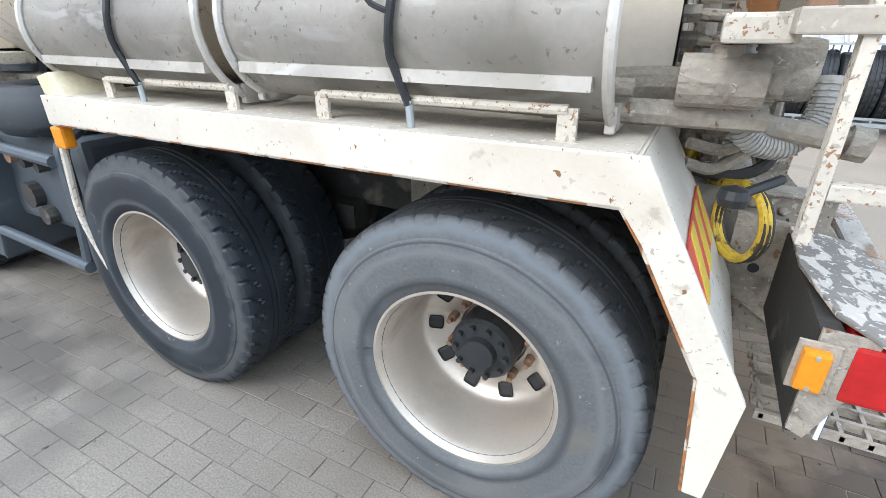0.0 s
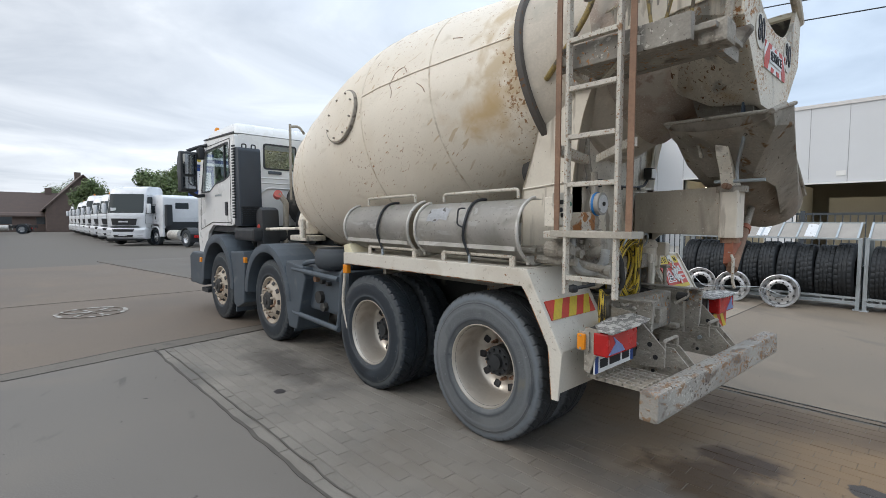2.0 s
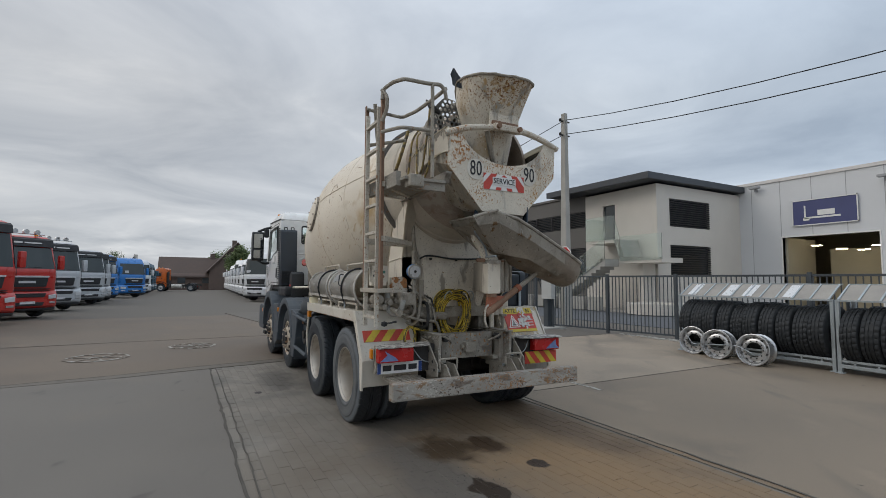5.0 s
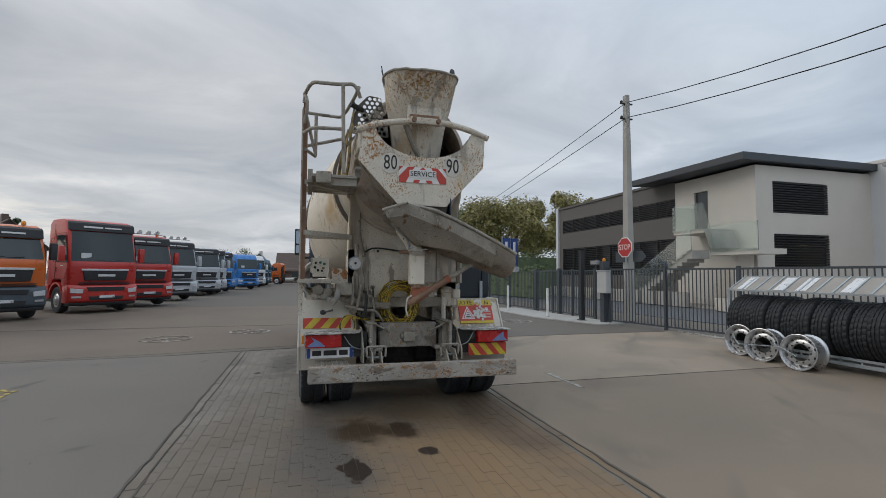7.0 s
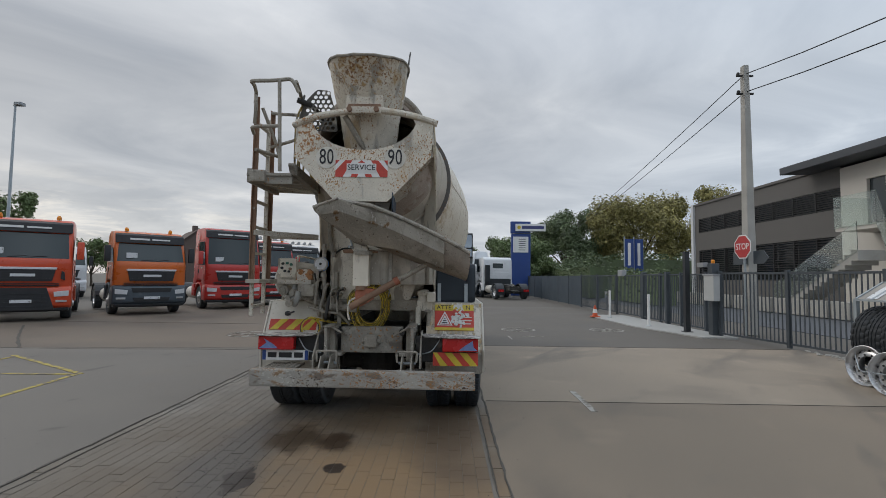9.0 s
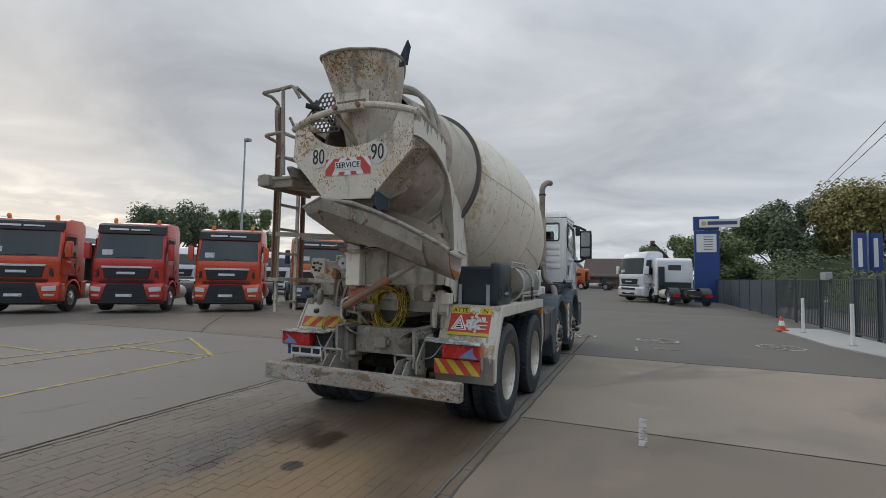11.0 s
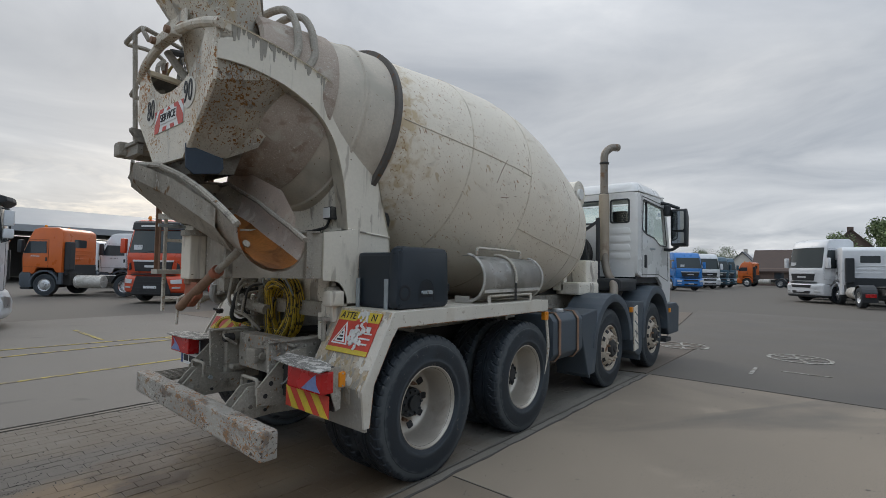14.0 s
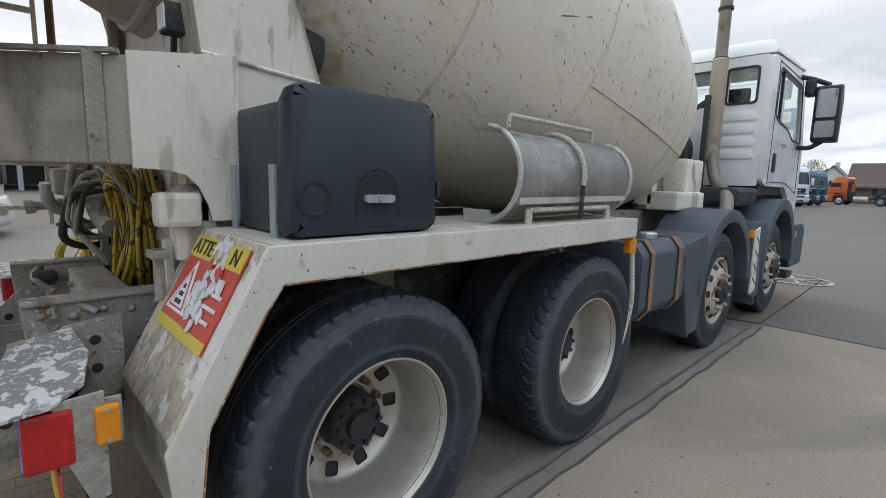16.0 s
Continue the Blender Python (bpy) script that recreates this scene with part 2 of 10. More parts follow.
M_CHALK = surf("chalky_paint", (0.36, 0.345, 0.315), 0.8, var=0.15, scale=5, fine=70, world=True, layers=[((0.150, 0.124, 0.099), 6, 0.47, 0.05, 0.75)])
M_GREY = surf("grey_concrete", (0.158, 0.144, 0.126), 0.68, var=0.08, scale=0.6, fine=110, bump=0.12, grain=0.22, world=True,
              layers=[((0.128, 0.117, 0.103), 0.4, 0.52, 0.2, 0.62), ((0.180, 0.160, 0.136), 0.7, 0.6, 0.15, 0.75), ((0.095, 0.087, 0.076), 2.6, 0.64, 0.05, 0.6, (0.4, 1, 1), (0, 0, 25)), ((0.06, 0.055, 0.048), 16, 0.71, 0.02, 0.7), ((0.045, 0.04, 0.036), 5.5, 0.745, 0.015, 0.7), ((0.24, 0.22, 0.195), 110, 0.69, 0.02, 0.8)])
M_FAR = surf("far_asphalt", (0.135, 0.122, 0.105), 0.8, var=0.1, scale=0.2, fine=40, bump=0.05, world=True)
M_BRICK = surf("paver", (0.202, 0.185, 0.160), 0.72, var=0.14, scale=1.1, fine=130, bump=0.25, each=0.07, grain=0.32, world=True,
               layers=[((0.135, 0.126, 0.112), 0.9, 0.55, 0.12, 0.65), ((0.19, 0.18, 0.165), 1.6, 0.64, 0.08, 0.8), ((0.05, 0.045, 0.04), 26, 0.72, 0.02, 0.7)],
               spots=[((5.0, -0.6, 0), (4.6, 2.6, 1), (0.142, 0.119, 0.093), 0.8, 0.3, 0.25, 0.7), ((3.2, 0.25, 0), (2.6, 1.1, 1), (0.22, 0.148, 0.083), 1.2, 0.45, 0.7, 0.7), ((1.9, -1.0, 0), (1.3, 0.35, 1), (0.105, 0.093, 0.08), 1.5, 0.5, 0.4, 0.6),
                      ((1.33, -0.62, 0), (0.34, 0.27, 1), (0.062, 0.043, 0.027), 5, 0.5, 0.3, 0.5), ((1.42, -0.22, 0), (0.24, 0.16, 1), (0.058, 0.038, 0.024), 6, 0.5, 0.3, 0.5),
                      ((2.27, -0.75, 0), (0.22, 0.12, 1), (0.035, 0.026, 0.02), 7, 0.7, 0.06, 0.4), ((2.04, -0.08, 0), (0.09, 0.09, 1), (0.045, 0.033, 0.025), 9, 0.5, 0.08, 0.4),
                      ((1.0, 0.9, 0), (1.4, 0.35, 1), (0.12, 0.085, 0.055), 1.4, 0.4, 0.4, 0.7), ((-2.6, -1.5, 0), (0.8, 0.26, 1), (0.105, 0.095, 0.083), 3, 0.7, 0.4, 0.6), ((-1.9, -1.9, 0), (0.06, 0.05, 1), (0.035, 0.03, 0.03), 9, 0.4, 0.1, 0.6)])
M_SAND = surf("paver_sand", (0.165, 0.151, 0.130), 0.95, var=0.25, scale=2, fine=150, bump=0.3, world=True)
M_JOINT = surf("joint_sand", (0.085, 0.077, 0.066), 0.95, var=0.2, scale=8, fine=200, bump=0.3)
M_YPAINT = surf("yellow_paint", (0.36, 0.285, 0.075), 0.7, var=0.15, scale=5, fine=50, world=True, layers=[((0.18, 0.152, 0.115), 7, 0.47, 0.10, 0.8)])
M_SEAL = surf("dirty_seal", (0.26, 0.235, 0.195), 0.8, var=0.2, scale=9, fine=60, bump=0.3, layers=[((0.12, 0.10, 0.085), 14, 0.52, 0.1, 0.9)])
M_RINGS = surf("dusty_ring_steel", (0.10, 0.09, 0.08), 0.7, metal=0.2, var=0.15, scale=4, fine=60, bump=0.2, layers=[(RUST, 20, 0.62, 0.05, 0.8)])
M_WPAINT = surf("white_road_paint", (0.37, 0.355, 0.32), 0.7, var=0.15, scale=5, fine=50, world=True, layers=[((0.19, 0.17, 0.143), 10, 0.48, 0.08, 0.8)])
M_DRUM = surf("drum_paint", (0.735, 0.665, 0.55), 0.46, var=0.05, scale=1.4, fine=90, bump=0.06, grain=0.045,
              layers=[((0.665, 0.585, 0.46), 0.9, 0.54, 0.2, 0.55), ((0.60, 0.50, 0.35), 1.3, 0.68, 0.14, 0.6), ((0.62, 0.55, 0.44), 9, 0.6, 0.15, 0.6, (0.4, 1, 1)), ((0.56, 0.45, 0.31), 22, 0.66, 0.03, 0.7, (0.25, 1, 1), (0, 48, 0), 0.9),
                      ((0.33, 0.155, 0.06), 62, 0.676, 0.015, 0.8, (0.26, 1, 1), (0, 35, 0), 1.2), ((0.24, 0.11, 0.045), 64, 0.688, 0.015, 0.8, (1, 1, 0.32), (0, -20, 25), 1.6), ((0.15, 0.08, 0.04), 90, 0.70, 0.015, 0.8)],
              spots=[((-0.04, 0.6, 2.75), (0.20, 0.8, 0.9), (0.56, 0.44, 0.28), 12, 1.5, 0.6, 0.7, 0.45), ((-0.02, 0.55, 2.95), (0.09, 0.8, 0.75), (0.36, 0.22, 0.11), 34, 2.2, 0.3, 0.8, 1.3), ((-0.10, -0.8, 2.75), (0.26, 0.5, 0.45), (0.57, 0.46, 0.31), 7, 1.6, 0.8, 0.7, 0.4), ((-0.26, -0.95, 2.44), (0.24, 0.4, 0.15), (0.54, 0.385, 0.20), 5, 0.9, 0.8, 0.75, 0.3), ((0.00, -0.8, 2.75), (0.13, 0.5, 0.45), (0.30, 0.165, 0.075), 26, 2.2, 0.3, 0.8, 1.1)])
# drum paint darkened to stand for the seams' shade, with rust flecks
M_DSEAM = surf("shaded_weld_paint", (0.60, 0.52, 0.405), 0.6, var=0.2, scale=5, fine=60, bump=0.1, layers=[((0.69, 0.62, 0.505), 7, 0.50, 0.1, 0.6), ((0.46, 0.36, 0.25), 9, 0.60, 0.06, 0.7), ((0.25, 0.12, 0.05), 22, 0.69, 0.03, 0.8)])
M_CONE = surf("drum_neck_paint", (0.515, 0.458, 0.376), 0.65, var=0.10, scale=2, fine=60, bump=0.25, grain=0.08,
              layers=[((0.42, 0.385, 0.32), 3, 0.52, 0.15, 0.85), ((0.36, 0.305, 0.24), 2, 0.58, 0.12, 0.85), ((0.16, 0.10, 0.06), 40, 0.68, 0.04, 0.8)])
M_MOUTH = surf("rough_mouth_cement", (0.37, 0.305, 0.25), 0.85, var=0.12, scale=3, fine=90, bump=0.5, grain=0.18,
               layers=[((0.43, 0.385, 0.325), 5, 0.55, 0.1, 0.9), ((0.29, 0.22, 0.175), 9, 0.58, 0.08, 0.9), ((0.50, 0.46, 0.39), 60, 0.64, 0.03, 0.9)])
M_BODY = surf("worn_white_paint", (0.74, 0.69, 0.59), 0.52, var=0.08, scale=2, fine=60, bump=0.2, grain=0.07,
              layers=[((0.60, 0.55, 0.465), 3, 0.54, 0.14, 0.7), ((0.36, 0.325, 0.27), 8, 0.57, 0.07, 0.85, (1, 1, 0.3)), ((0.24, 0.13, 0.06), 36, 0.68, 0.02, 0.9), ((0.40, 0.365, 0.30), 50, 0.63, 0.03, 0.9)])
M_FEND = surf("chipped_fender_paint", (0.61, 0.575, 0.50), 0.45, var=0.06, scale=3, fine=70, bump=0.2, grain=0.04,
              layers=[((0.52, 0.465, 0.38), 2.5, 0.56, 0.16, 0.6), ((0.42, 0.38, 0.31), 14, 0.66, 0.08, 0.8), ((0.22, 0.115, 0.055), 44, 0.685, 0.015, 0.9, (1, 1, 0.7)), ((0.40, 0.36, 0.30), 60, 0.66, 0.03, 0.9, (1, 1, 1), (0, 0, 0), 2.0)])
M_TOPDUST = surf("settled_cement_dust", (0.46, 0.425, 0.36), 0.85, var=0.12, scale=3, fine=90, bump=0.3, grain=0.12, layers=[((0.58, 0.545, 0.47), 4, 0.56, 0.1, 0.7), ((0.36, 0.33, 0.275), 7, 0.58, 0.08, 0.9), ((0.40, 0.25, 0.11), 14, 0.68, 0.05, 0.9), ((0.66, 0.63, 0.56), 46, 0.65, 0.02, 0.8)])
M_APRON = surf("peeled_apron_paint", (0.52, 0.43, 0.31), 0.7, var=0.14, scale=3, fine=70, bump=0.5, depth=0.004, grain=0.14,
               layers=[((0.36, 0.33, 0.275), 20, 0.50, 0.04, 0.85, (1, 1, 0.4)), ((0.44, 0.33, 0.19), 24, 0.57, 0.05, 0.85, (1, 1, 0.4)), ((0.66, 0.62, 0.54), 16, 0.555, 0.02, 0.6, (1, 1, 0.45)), (RUST, 60, 0.66, 0.02, 0.9)],
               spots=[((0.66, 0.95, 0.52), (0.3, 0.6, 0.19), (0.34, 0.32, 0.28), 6, 0.5, 0.2, 0.8), ((0.52, 1.18, 1.06), (0.3, 0.10, 0.16), (0.63, 0.59, 0.51), 12, 0.7, 0.15, 0.6)])
M_ARM = surf("dusty_cream_paint", (0.68, 0.625, 0.525), 0.5, var=0.06, scale=1.6, fine=50, bump=0.08, grain=0.04,
             layers=[((0.58, 0.52, 0.425), 1.6, 0.54, 0.2, 0.6), ((0.40, 0.355, 0.29), 7, 0.59, 0.09, 0.8, (1, 1, 0.12)), ((0.46, 0.41, 0.335), 16, 0.60, 0.06, 0.8, (1, 1, 0.2)), ((0.12, 0.07, 0.04), 30, 0.72, 0.01, 0.8)])
M_DRIP = surf("dried_cement_drip", (0.33, 0.305, 0.26), 0.9, var=0.12, scale=8, fine=80, bump=0.3)
M_BOX = surf("moulded_box_plastic", (0.016, 0.024, 0.033), 0.36, var=0.10, scale=3, fine=140, bump=0.08, layers=[((0.022, 0.029, 0.037), 3, 0.6, 0.2, 0.5)])
# darker copy of the box plastic: shade of the shallow recesses as colour
M_BOXD = surf("shaded_box_plastic", (0.009, 0.012, 0.016), 0.5, var=0.10, scale=3, fine=140, bump=0.05)
M_HOP = surf("rust_speckled_paint", (0.65, 0.595, 0.495), 0.6, var=0.08, scale=2.5, fine=60, bump=0.25, grain=0.08,
             layers=[((0.50, 0.46, 0.385), 2.4, 0.52, 0.12, 0.9), ((0.37, 0.345, 0.295), 6, 0.59, 0.06, 0.9, (1, 1, 0.2)), ((0.50, 0.39, 0.25), 4.5, 0.58, 0.10, 0.85, (1, 1, 0.4)), ((0.31, 0.145, 0.05), 70, 0.598, 0.03, 0.9, (1, 1, 0.6), (0, 0, 0), 2.6), ((0.17, 0.085, 0.04), 42, 0.635, 0.02, 0.9, (1, 1, 0.6), (0, 0, 0), 1.9), ((0.13, 0.075, 0.045), 120, 0.66, 0.02, 0.9), ((0.72, 0.68, 0.60), 34, 0.66, 0.02, 0.7)],
             spots=[((1.62, -0.05, 3.56), (0.34, 0.42, 0.17), (0.44, 0.30, 0.15), 22, 2.0, 0.5, 0.9, 1.0), ((1.62, -0.05, 3.56), (0.34, 0.42, 0.17), (0.22, 0.11, 0.045), 40, 2.6, 0.25, 0.9, 1.5), ((1.45, -0.56, 2.95), (0.14, 0.16, 0.26), (0.36, 0.17, 0.06), 30, 2.2, 0.3, 0.9, 1.1), ((1.45, -0.05, 2.80), (0.1, 0.40, 0.06), (0.36, 0.19, 0.075), 44, 2.0, 0.3, 0.9, 1.2), ((1.45, 0.40, 2.50), (0.1, 0.20, 0.16), (0.38, 0.20, 0.07), 46, 2.4, 0.3, 0.9, 1.5), ((1.45, -0.30, 2.46), (0.1, 0.24, 0.12), (0.38, 0.20, 0.07), 46, 2.4, 0.3, 0.9, 1.5),
                    ((1.25, 0.60, 2.76), (0.26, 0.26, 0.20), (0.34, 0.17, 0.06), 52, 2.6, 0.3, 0.9, 1.3), ((1.05, 0.62, 2.92), (0.10, 0.10, 0.07), (0.36, 0.18, 0.055), 60, 2.2, 0.3, 0.9, 0.7)])
M_CAKE = surf("caked_cement", (0.315, 0.288, 0.242), 0.9, var=0.18, scale=5, fine=70, bump=0.6, depth=0.010, grain=0.16,
              layers=[((0.37, 0.345, 0.295), 6, 0.56, 0.08, 0.9), ((0.17, 0.15, 0.125), 8, 0.60, 0.08, 0.9), ((0.22, 0.13, 0.07), 26, 0.66, 0.03, 0.9), ((0.46, 0.43, 0.37), 50, 0.66, 0.02, 0.9)])
M_CHUTE = surf("cement_coated_chute", (0.47, 0.425, 0.355), 0.75, var=0.14, scale=3, fine=70, bump=0.4, depth=0.005, grain=0.14,
               layers=[((0.33, 0.295, 0.24), 3.2, 0.52, 0.12, 0.85), ((0.53, 0.49, 0.42), 7, 0.56, 0.07, 0.85, (1, 0.5, 0.35), (0, 0, 20)), ((0.27, 0.165, 0.085), 7, 0.61, 0.05, 0.85), ((0.55, 0.515, 0.45), 30, 0.62, 0.03, 0.85, (1, 1, 0.4)), ((0.13, 0.105, 0.085), 45, 0.67, 0.02, 0.85)])
M_PINK = surf("pinkish_cement_film", (0.56, 0.48, 0.41), 0.8, var=0.12, scale=3, fine=80, bump=0.3, grain=0.10, layers=[((0.46, 0.395, 0.335), 4, 0.54, 0.12, 0.85), ((0.64, 0.58, 0.51), 9, 0.58, 0.06, 0.8), ((0.26, 0.16, 0.09), 16, 0.66, 0.03, 0.9), ((0.36, 0.32, 0.27), 40, 0.66, 0.03, 0.9)])
M_RUSTIN = surf("rusty_orange_steel", (0.46, 0.185, 0.05), 0.5, metal=0.25, var=0.25, scale=3, fine=50, bump=0.15,
                layers=[((0.25, 0.11, 0.05), 5, 0.55, 0.1, 0.7)])
M_RUST = surf("rust_brown_steel", (0.235, 0.14, 0.09), 0.8, var=0.2, scale=6, fine=60, bump=0.3, layers=[((0.38, 0.34, 0.28), 9, 0.66, 0.04, 0.8)])
M_REDRUST = surf("rust_red_steel", (0.30, 0.105, 0.06), 0.75, var=0.2, scale=8, fine=60, bump=0.3, layers=[((0.16, 0.10, 0.07), 10, 0.58, 0.06, 0.9), ((0.36, 0.32, 0.27), 22, 0.64, 0.03, 0.9)])
M_FLAKE = surf("flaking_orange_rust", (0.55, 0.50, 0.42), 0.75, var=0.12, scale=6, fine=60, bump=0.4, layers=[((0.34, 0.15, 0.055), 14, 0.46, 0.05, 0.9), ((0.20, 0.10, 0.05), 30, 0.58, 0.04, 0.9)])
M_LAD = surf("chipped_ladder_paint", (0.52, 0.485, 0.415), 0.7, var=0.12, scale=5, fine=70, bump=0.3, grain=0.08,
             layers=[((0.27, 0.155, 0.08), 85, 0.60, 0.04, 0.9), ((0.36, 0.33, 0.275), 60, 0.58, 0.05, 0.9), ((0.24, 0.14, 0.075), 12, 0.64, 0.06, 0.9)])
M_WASH = surf("cement_washed_paint", (0.40, 0.365, 0.305), 0.75, var=0.10, scale=2.5, fine=70, bump=0.25, grain=0.08,
              layers=[((0.58, 0.53, 0.445), 2.2, 0.52, 0.10, 0.65), ((0.31, 0.28, 0.235), 4, 0.56, 0.10, 0.85, (1, 1, 0.35)), ((0.50, 0.46, 0.39), 45, 0.66, 0.02, 0.85), ((0.20, 0.11, 0.06), 50, 0.69, 0.02, 0.9)])
M_BUMP = surf("rusted_bumper", (0.30, 0.282, 0.248), 0.8, var=0.15, scale=3, fine=80, bump=0.45, grain=0.12,
              layers=[((0.37, 0.35, 0.31), 5, 0.52, 0.08, 0.8, (1, 0.4, 1)), ((0.17, 0.14, 0.115), 9, 0.58, 0.05, 0.85, (1, 0.4, 1)), ((0.25, 0.165, 0.10), 22, 0.575, 0.06, 0.9, (1, 0.45, 1)), ((0.50, 0.47, 0.415), 60, 0.60, 0.03, 0.8, (1, 0.6, 1), (0, 0, 0), 2.2), ((0.33, 0.16, 0.06), 70, 0.575, 0.03, 0.9, (1, 0.7, 1), (0, 0, 0), 2.6), ((0.08, 0.055, 0.042), 60, 0.61, 0.02, 0.9, (1, 0.7, 1), (0, 0, 0), 3.0)])
M_SPLAT = surf("splashed_steel", (0.20, 0.19, 0.175), 0.75, var=0.15, scale=5, fine=70, bump=0.3, layers=[((0.52, 0.50, 0.46), 26, 0.52, 0.04, 0.8, (1, 0.5, 1)), ((0.60, 0.58, 0.54), 60, 0.60, 0.03, 0.8)])
M_BEAM = surf("pitted_beam_steel", (0.27, 0.25, 0.215), 0.85, var=0.18, scale=4, fine=70, bump=0.5, grain=0.12,
              layers=[((0.36, 0.335, 0.285), 7, 0.56, 0.08, 0.9), ((0.15, 0.13, 0.11), 5, 0.60, 0.08, 0.9), ((0.32, 0.16, 0.06), 28, 0.60, 0.04, 0.9, (1, 1, 1), (0, 0, 0), 2.5), ((0.50, 0.47, 0.41), 40, 0.62, 0.02, 0.9, (1, 1, 1), (0, 0, 0), 2.0), ((0.06, 0.045, 0.035), 60, 0.66, 0.02, 0.9)])
M_SCRAP = surf("torn_paper", (0.60, 0.59, 0.56), 0.8, var=0.12, scale=12, fine=60, bump=0.1, layers=[((0.38, 0.36, 0.33), 30, 0.6, 0.04, 0.8)])
M_ALU = surf("dull_aluminium", (0.52, 0.50, 0.46), 0.5, metal=0.25, var=0.18, scale=3, fine=60, bump=0.1, grain=0.05,
             layers=[((0.41, 0.39, 0.345), 4, 0.53, 0.12, 0.75), ((0.29, 0.275, 0.25), 6, 0.61, 0.1, 0.7, (0.3, 1, 1)), ((0.62, 0.61, 0.58), 12, 0.60, 0.06, 0.4, (0.3, 1, 1)), ((0.34, 0.32, 0.285), 40, 0.64, 0.04, 0.8), ((0.66, 0.65, 0.62), 9, 0.66, 0.04, 0.35, (1, 1, 0.25))])
M_SHIELD = surf("tan_shield_steel", (0.37, 0.31, 0.235), 0.55, metal=0.2, var=0.12, scale=3, fine=60, bump=0.08, layers=[((0.26, 0.20, 0.15), 5, 0.57, 0.1, 0.7)])
M_RIM = surf("dusty_rim_paint", (0.50, 0.46, 0.40), 0.36, metal=0.55, var=0.08, scale=3, fine=60, bump=0.05, grain=0.04,
             layers=[((0.36, 0.30, 0.24), 4, 0.56, 0.16, 0.6)])
M_SEAT = surf("dark_seat_cloth", (0.05, 0.055, 0.06), 0.9, var=0.15, scale=8, fine=90, bump=0.1)
M_RIMF = surf("rusty_beige_wheel", (0.46, 0.40, 0.32), 0.6, var=0.12, scale=8, fine=60, bump=0.2, layers=[((0.22, 0.13, 0.08), 9, 0.57, 0.08, 0.85)])
M_TYRE = surf("dusty_tyre", (0.013, 0.019, 0.026), 0.55, var=0.22, scale=3, fine=90, bump=0.2, grain=0.15,
              layers=[((0.030, 0.040, 0.050), 2.2, 0.53, 0.16, 0.65), ((0.10, 0.10, 0.095), 26, 0.68, 0.03, 0.85, (1, 1, 1), (0, 0, 0), 1.5)],
              rings=[(0.485, 0.024, 0.012, (0.062, 0.070, 0.074), 14, 0.020, 0.8), (0.350, 0.010, 0.008, (0.045, 0.054, 0.062), 9, 0.008, 0.7)])
M_TYREP = surf("pale_dusty_tyre", (0.098, 0.106, 0.112), 0.75, var=0.16, scale=3, fine=90, bump=0.25, grain=0.14,
               layers=[((0.138, 0.144, 0.144), 1.8, 0.5, 0.2, 0.85), ((0.058, 0.067, 0.076), 3.0, 0.56, 0.10, 0.6, (1, 1, 0.35)), ((0.135, 0.13, 0.112), 4, 0.62, 0.12, 0.85), ((0.020, 0.024, 0.028), 9, 0.65, 0.02, 0.7, (0.25, 1, 1)), ((0.20, 0.205, 0.205), 40, 0.68, 0.03, 0.85)],
               rings=[(0.56, 0.034, 0.008, (0.022, 0.025, 0.028), 12, 0.008, 0.75), (0.498, 0.014, 0.010, (0.128, 0.146, 0.162), 10, 0.012, 0.8), (0.462, 0.003, 0.002, (0.05, 0.055, 0.06), 6, 0.001, 0.7), (0.430, 0.010, 0.008, (0.125, 0.134, 0.14), 8, 0.010, 0.8), (0.345, 0.012, 0.008, (0.055, 0.062, 0.068), 9, 0.006, 0.7)])
M_NEWTYRE = surf("clean_tyre", (0.015, 0.018, 0.021), 0.7, var=0.2, scale=4, fine=70, bump=0.1)
M_BLACK = surf("black_plastic", (0.022, 0.025, 0.028), 0.5, var=0.15, scale=5, fine=120, bump=0.06)
M_DARK = surf("dark_underside_steel", (0.035, 0.034, 0.032), 0.8, var=0.3, scale=6, fine=50, bump=0.3, layers=[((0.14, 0.13, 0.11), 6, 0.6, 0.1, 0.9)])
M_GUARD = surf("caked_guard_steel", (0.10, 0.095, 0.085), 0.85, var=0.25, scale=7, fine=60, bump=0.4, layers=[((0.27, 0.25, 0.21), 9, 0.54, 0.08, 0.9)])
M_SLATE = surf("slate_grey_plastic", (0.062, 0.078, 0.094), 0.55, var=0.12, scale=4, fine=70, bump=0.08, layers=[((0.14, 0.15, 0.155), 4, 0.62, 0.14, 0.8)])
M_CAB = surf("white_cab_paint", (0.74, 0.74, 0.72), 0.3, var=0.03, scale=2, fine=30, bump=0.0, coat=0.3, layers=[((0.6, 0.58, 0.53), 2.5, 0.62, 0.2, 0.5)])
M_SILVER = surf("bare_wheel_steel", (0.55, 0.555, 0.56), 0.3, metal=0.8, var=0.08, scale=4, fine=50, bump=0.05)
M_TRIM = surf("bright_trim", (0.62, 0.63, 0.64), 0.35, metal=0.25, var=0.05, scale=4, fine=50, bump=0.02)
M_GALV = surf("galvanised_steel", (0.36, 0.40, 0.42), 0.5, metal=0.4, var=0.1, scale=8, fine=60, bump=0.05)
M_FENCE = surf("anthracite_fence", (0.055, 0.066, 0.076), 0.5, var=0.1, scale=3, fine=60, bump=0.03)
M_HALL = surf("white_hall_panel", (0.60, 0.615, 0.63), 0.5, var=0.03, scale=0.4, fine=20, bump=0.02)
M_PLASTER = surf("cream_plaster", (0.58, 0.55, 0.50), 0.85, var=0.04, scale=0.6, fine=60, bump=0.1)
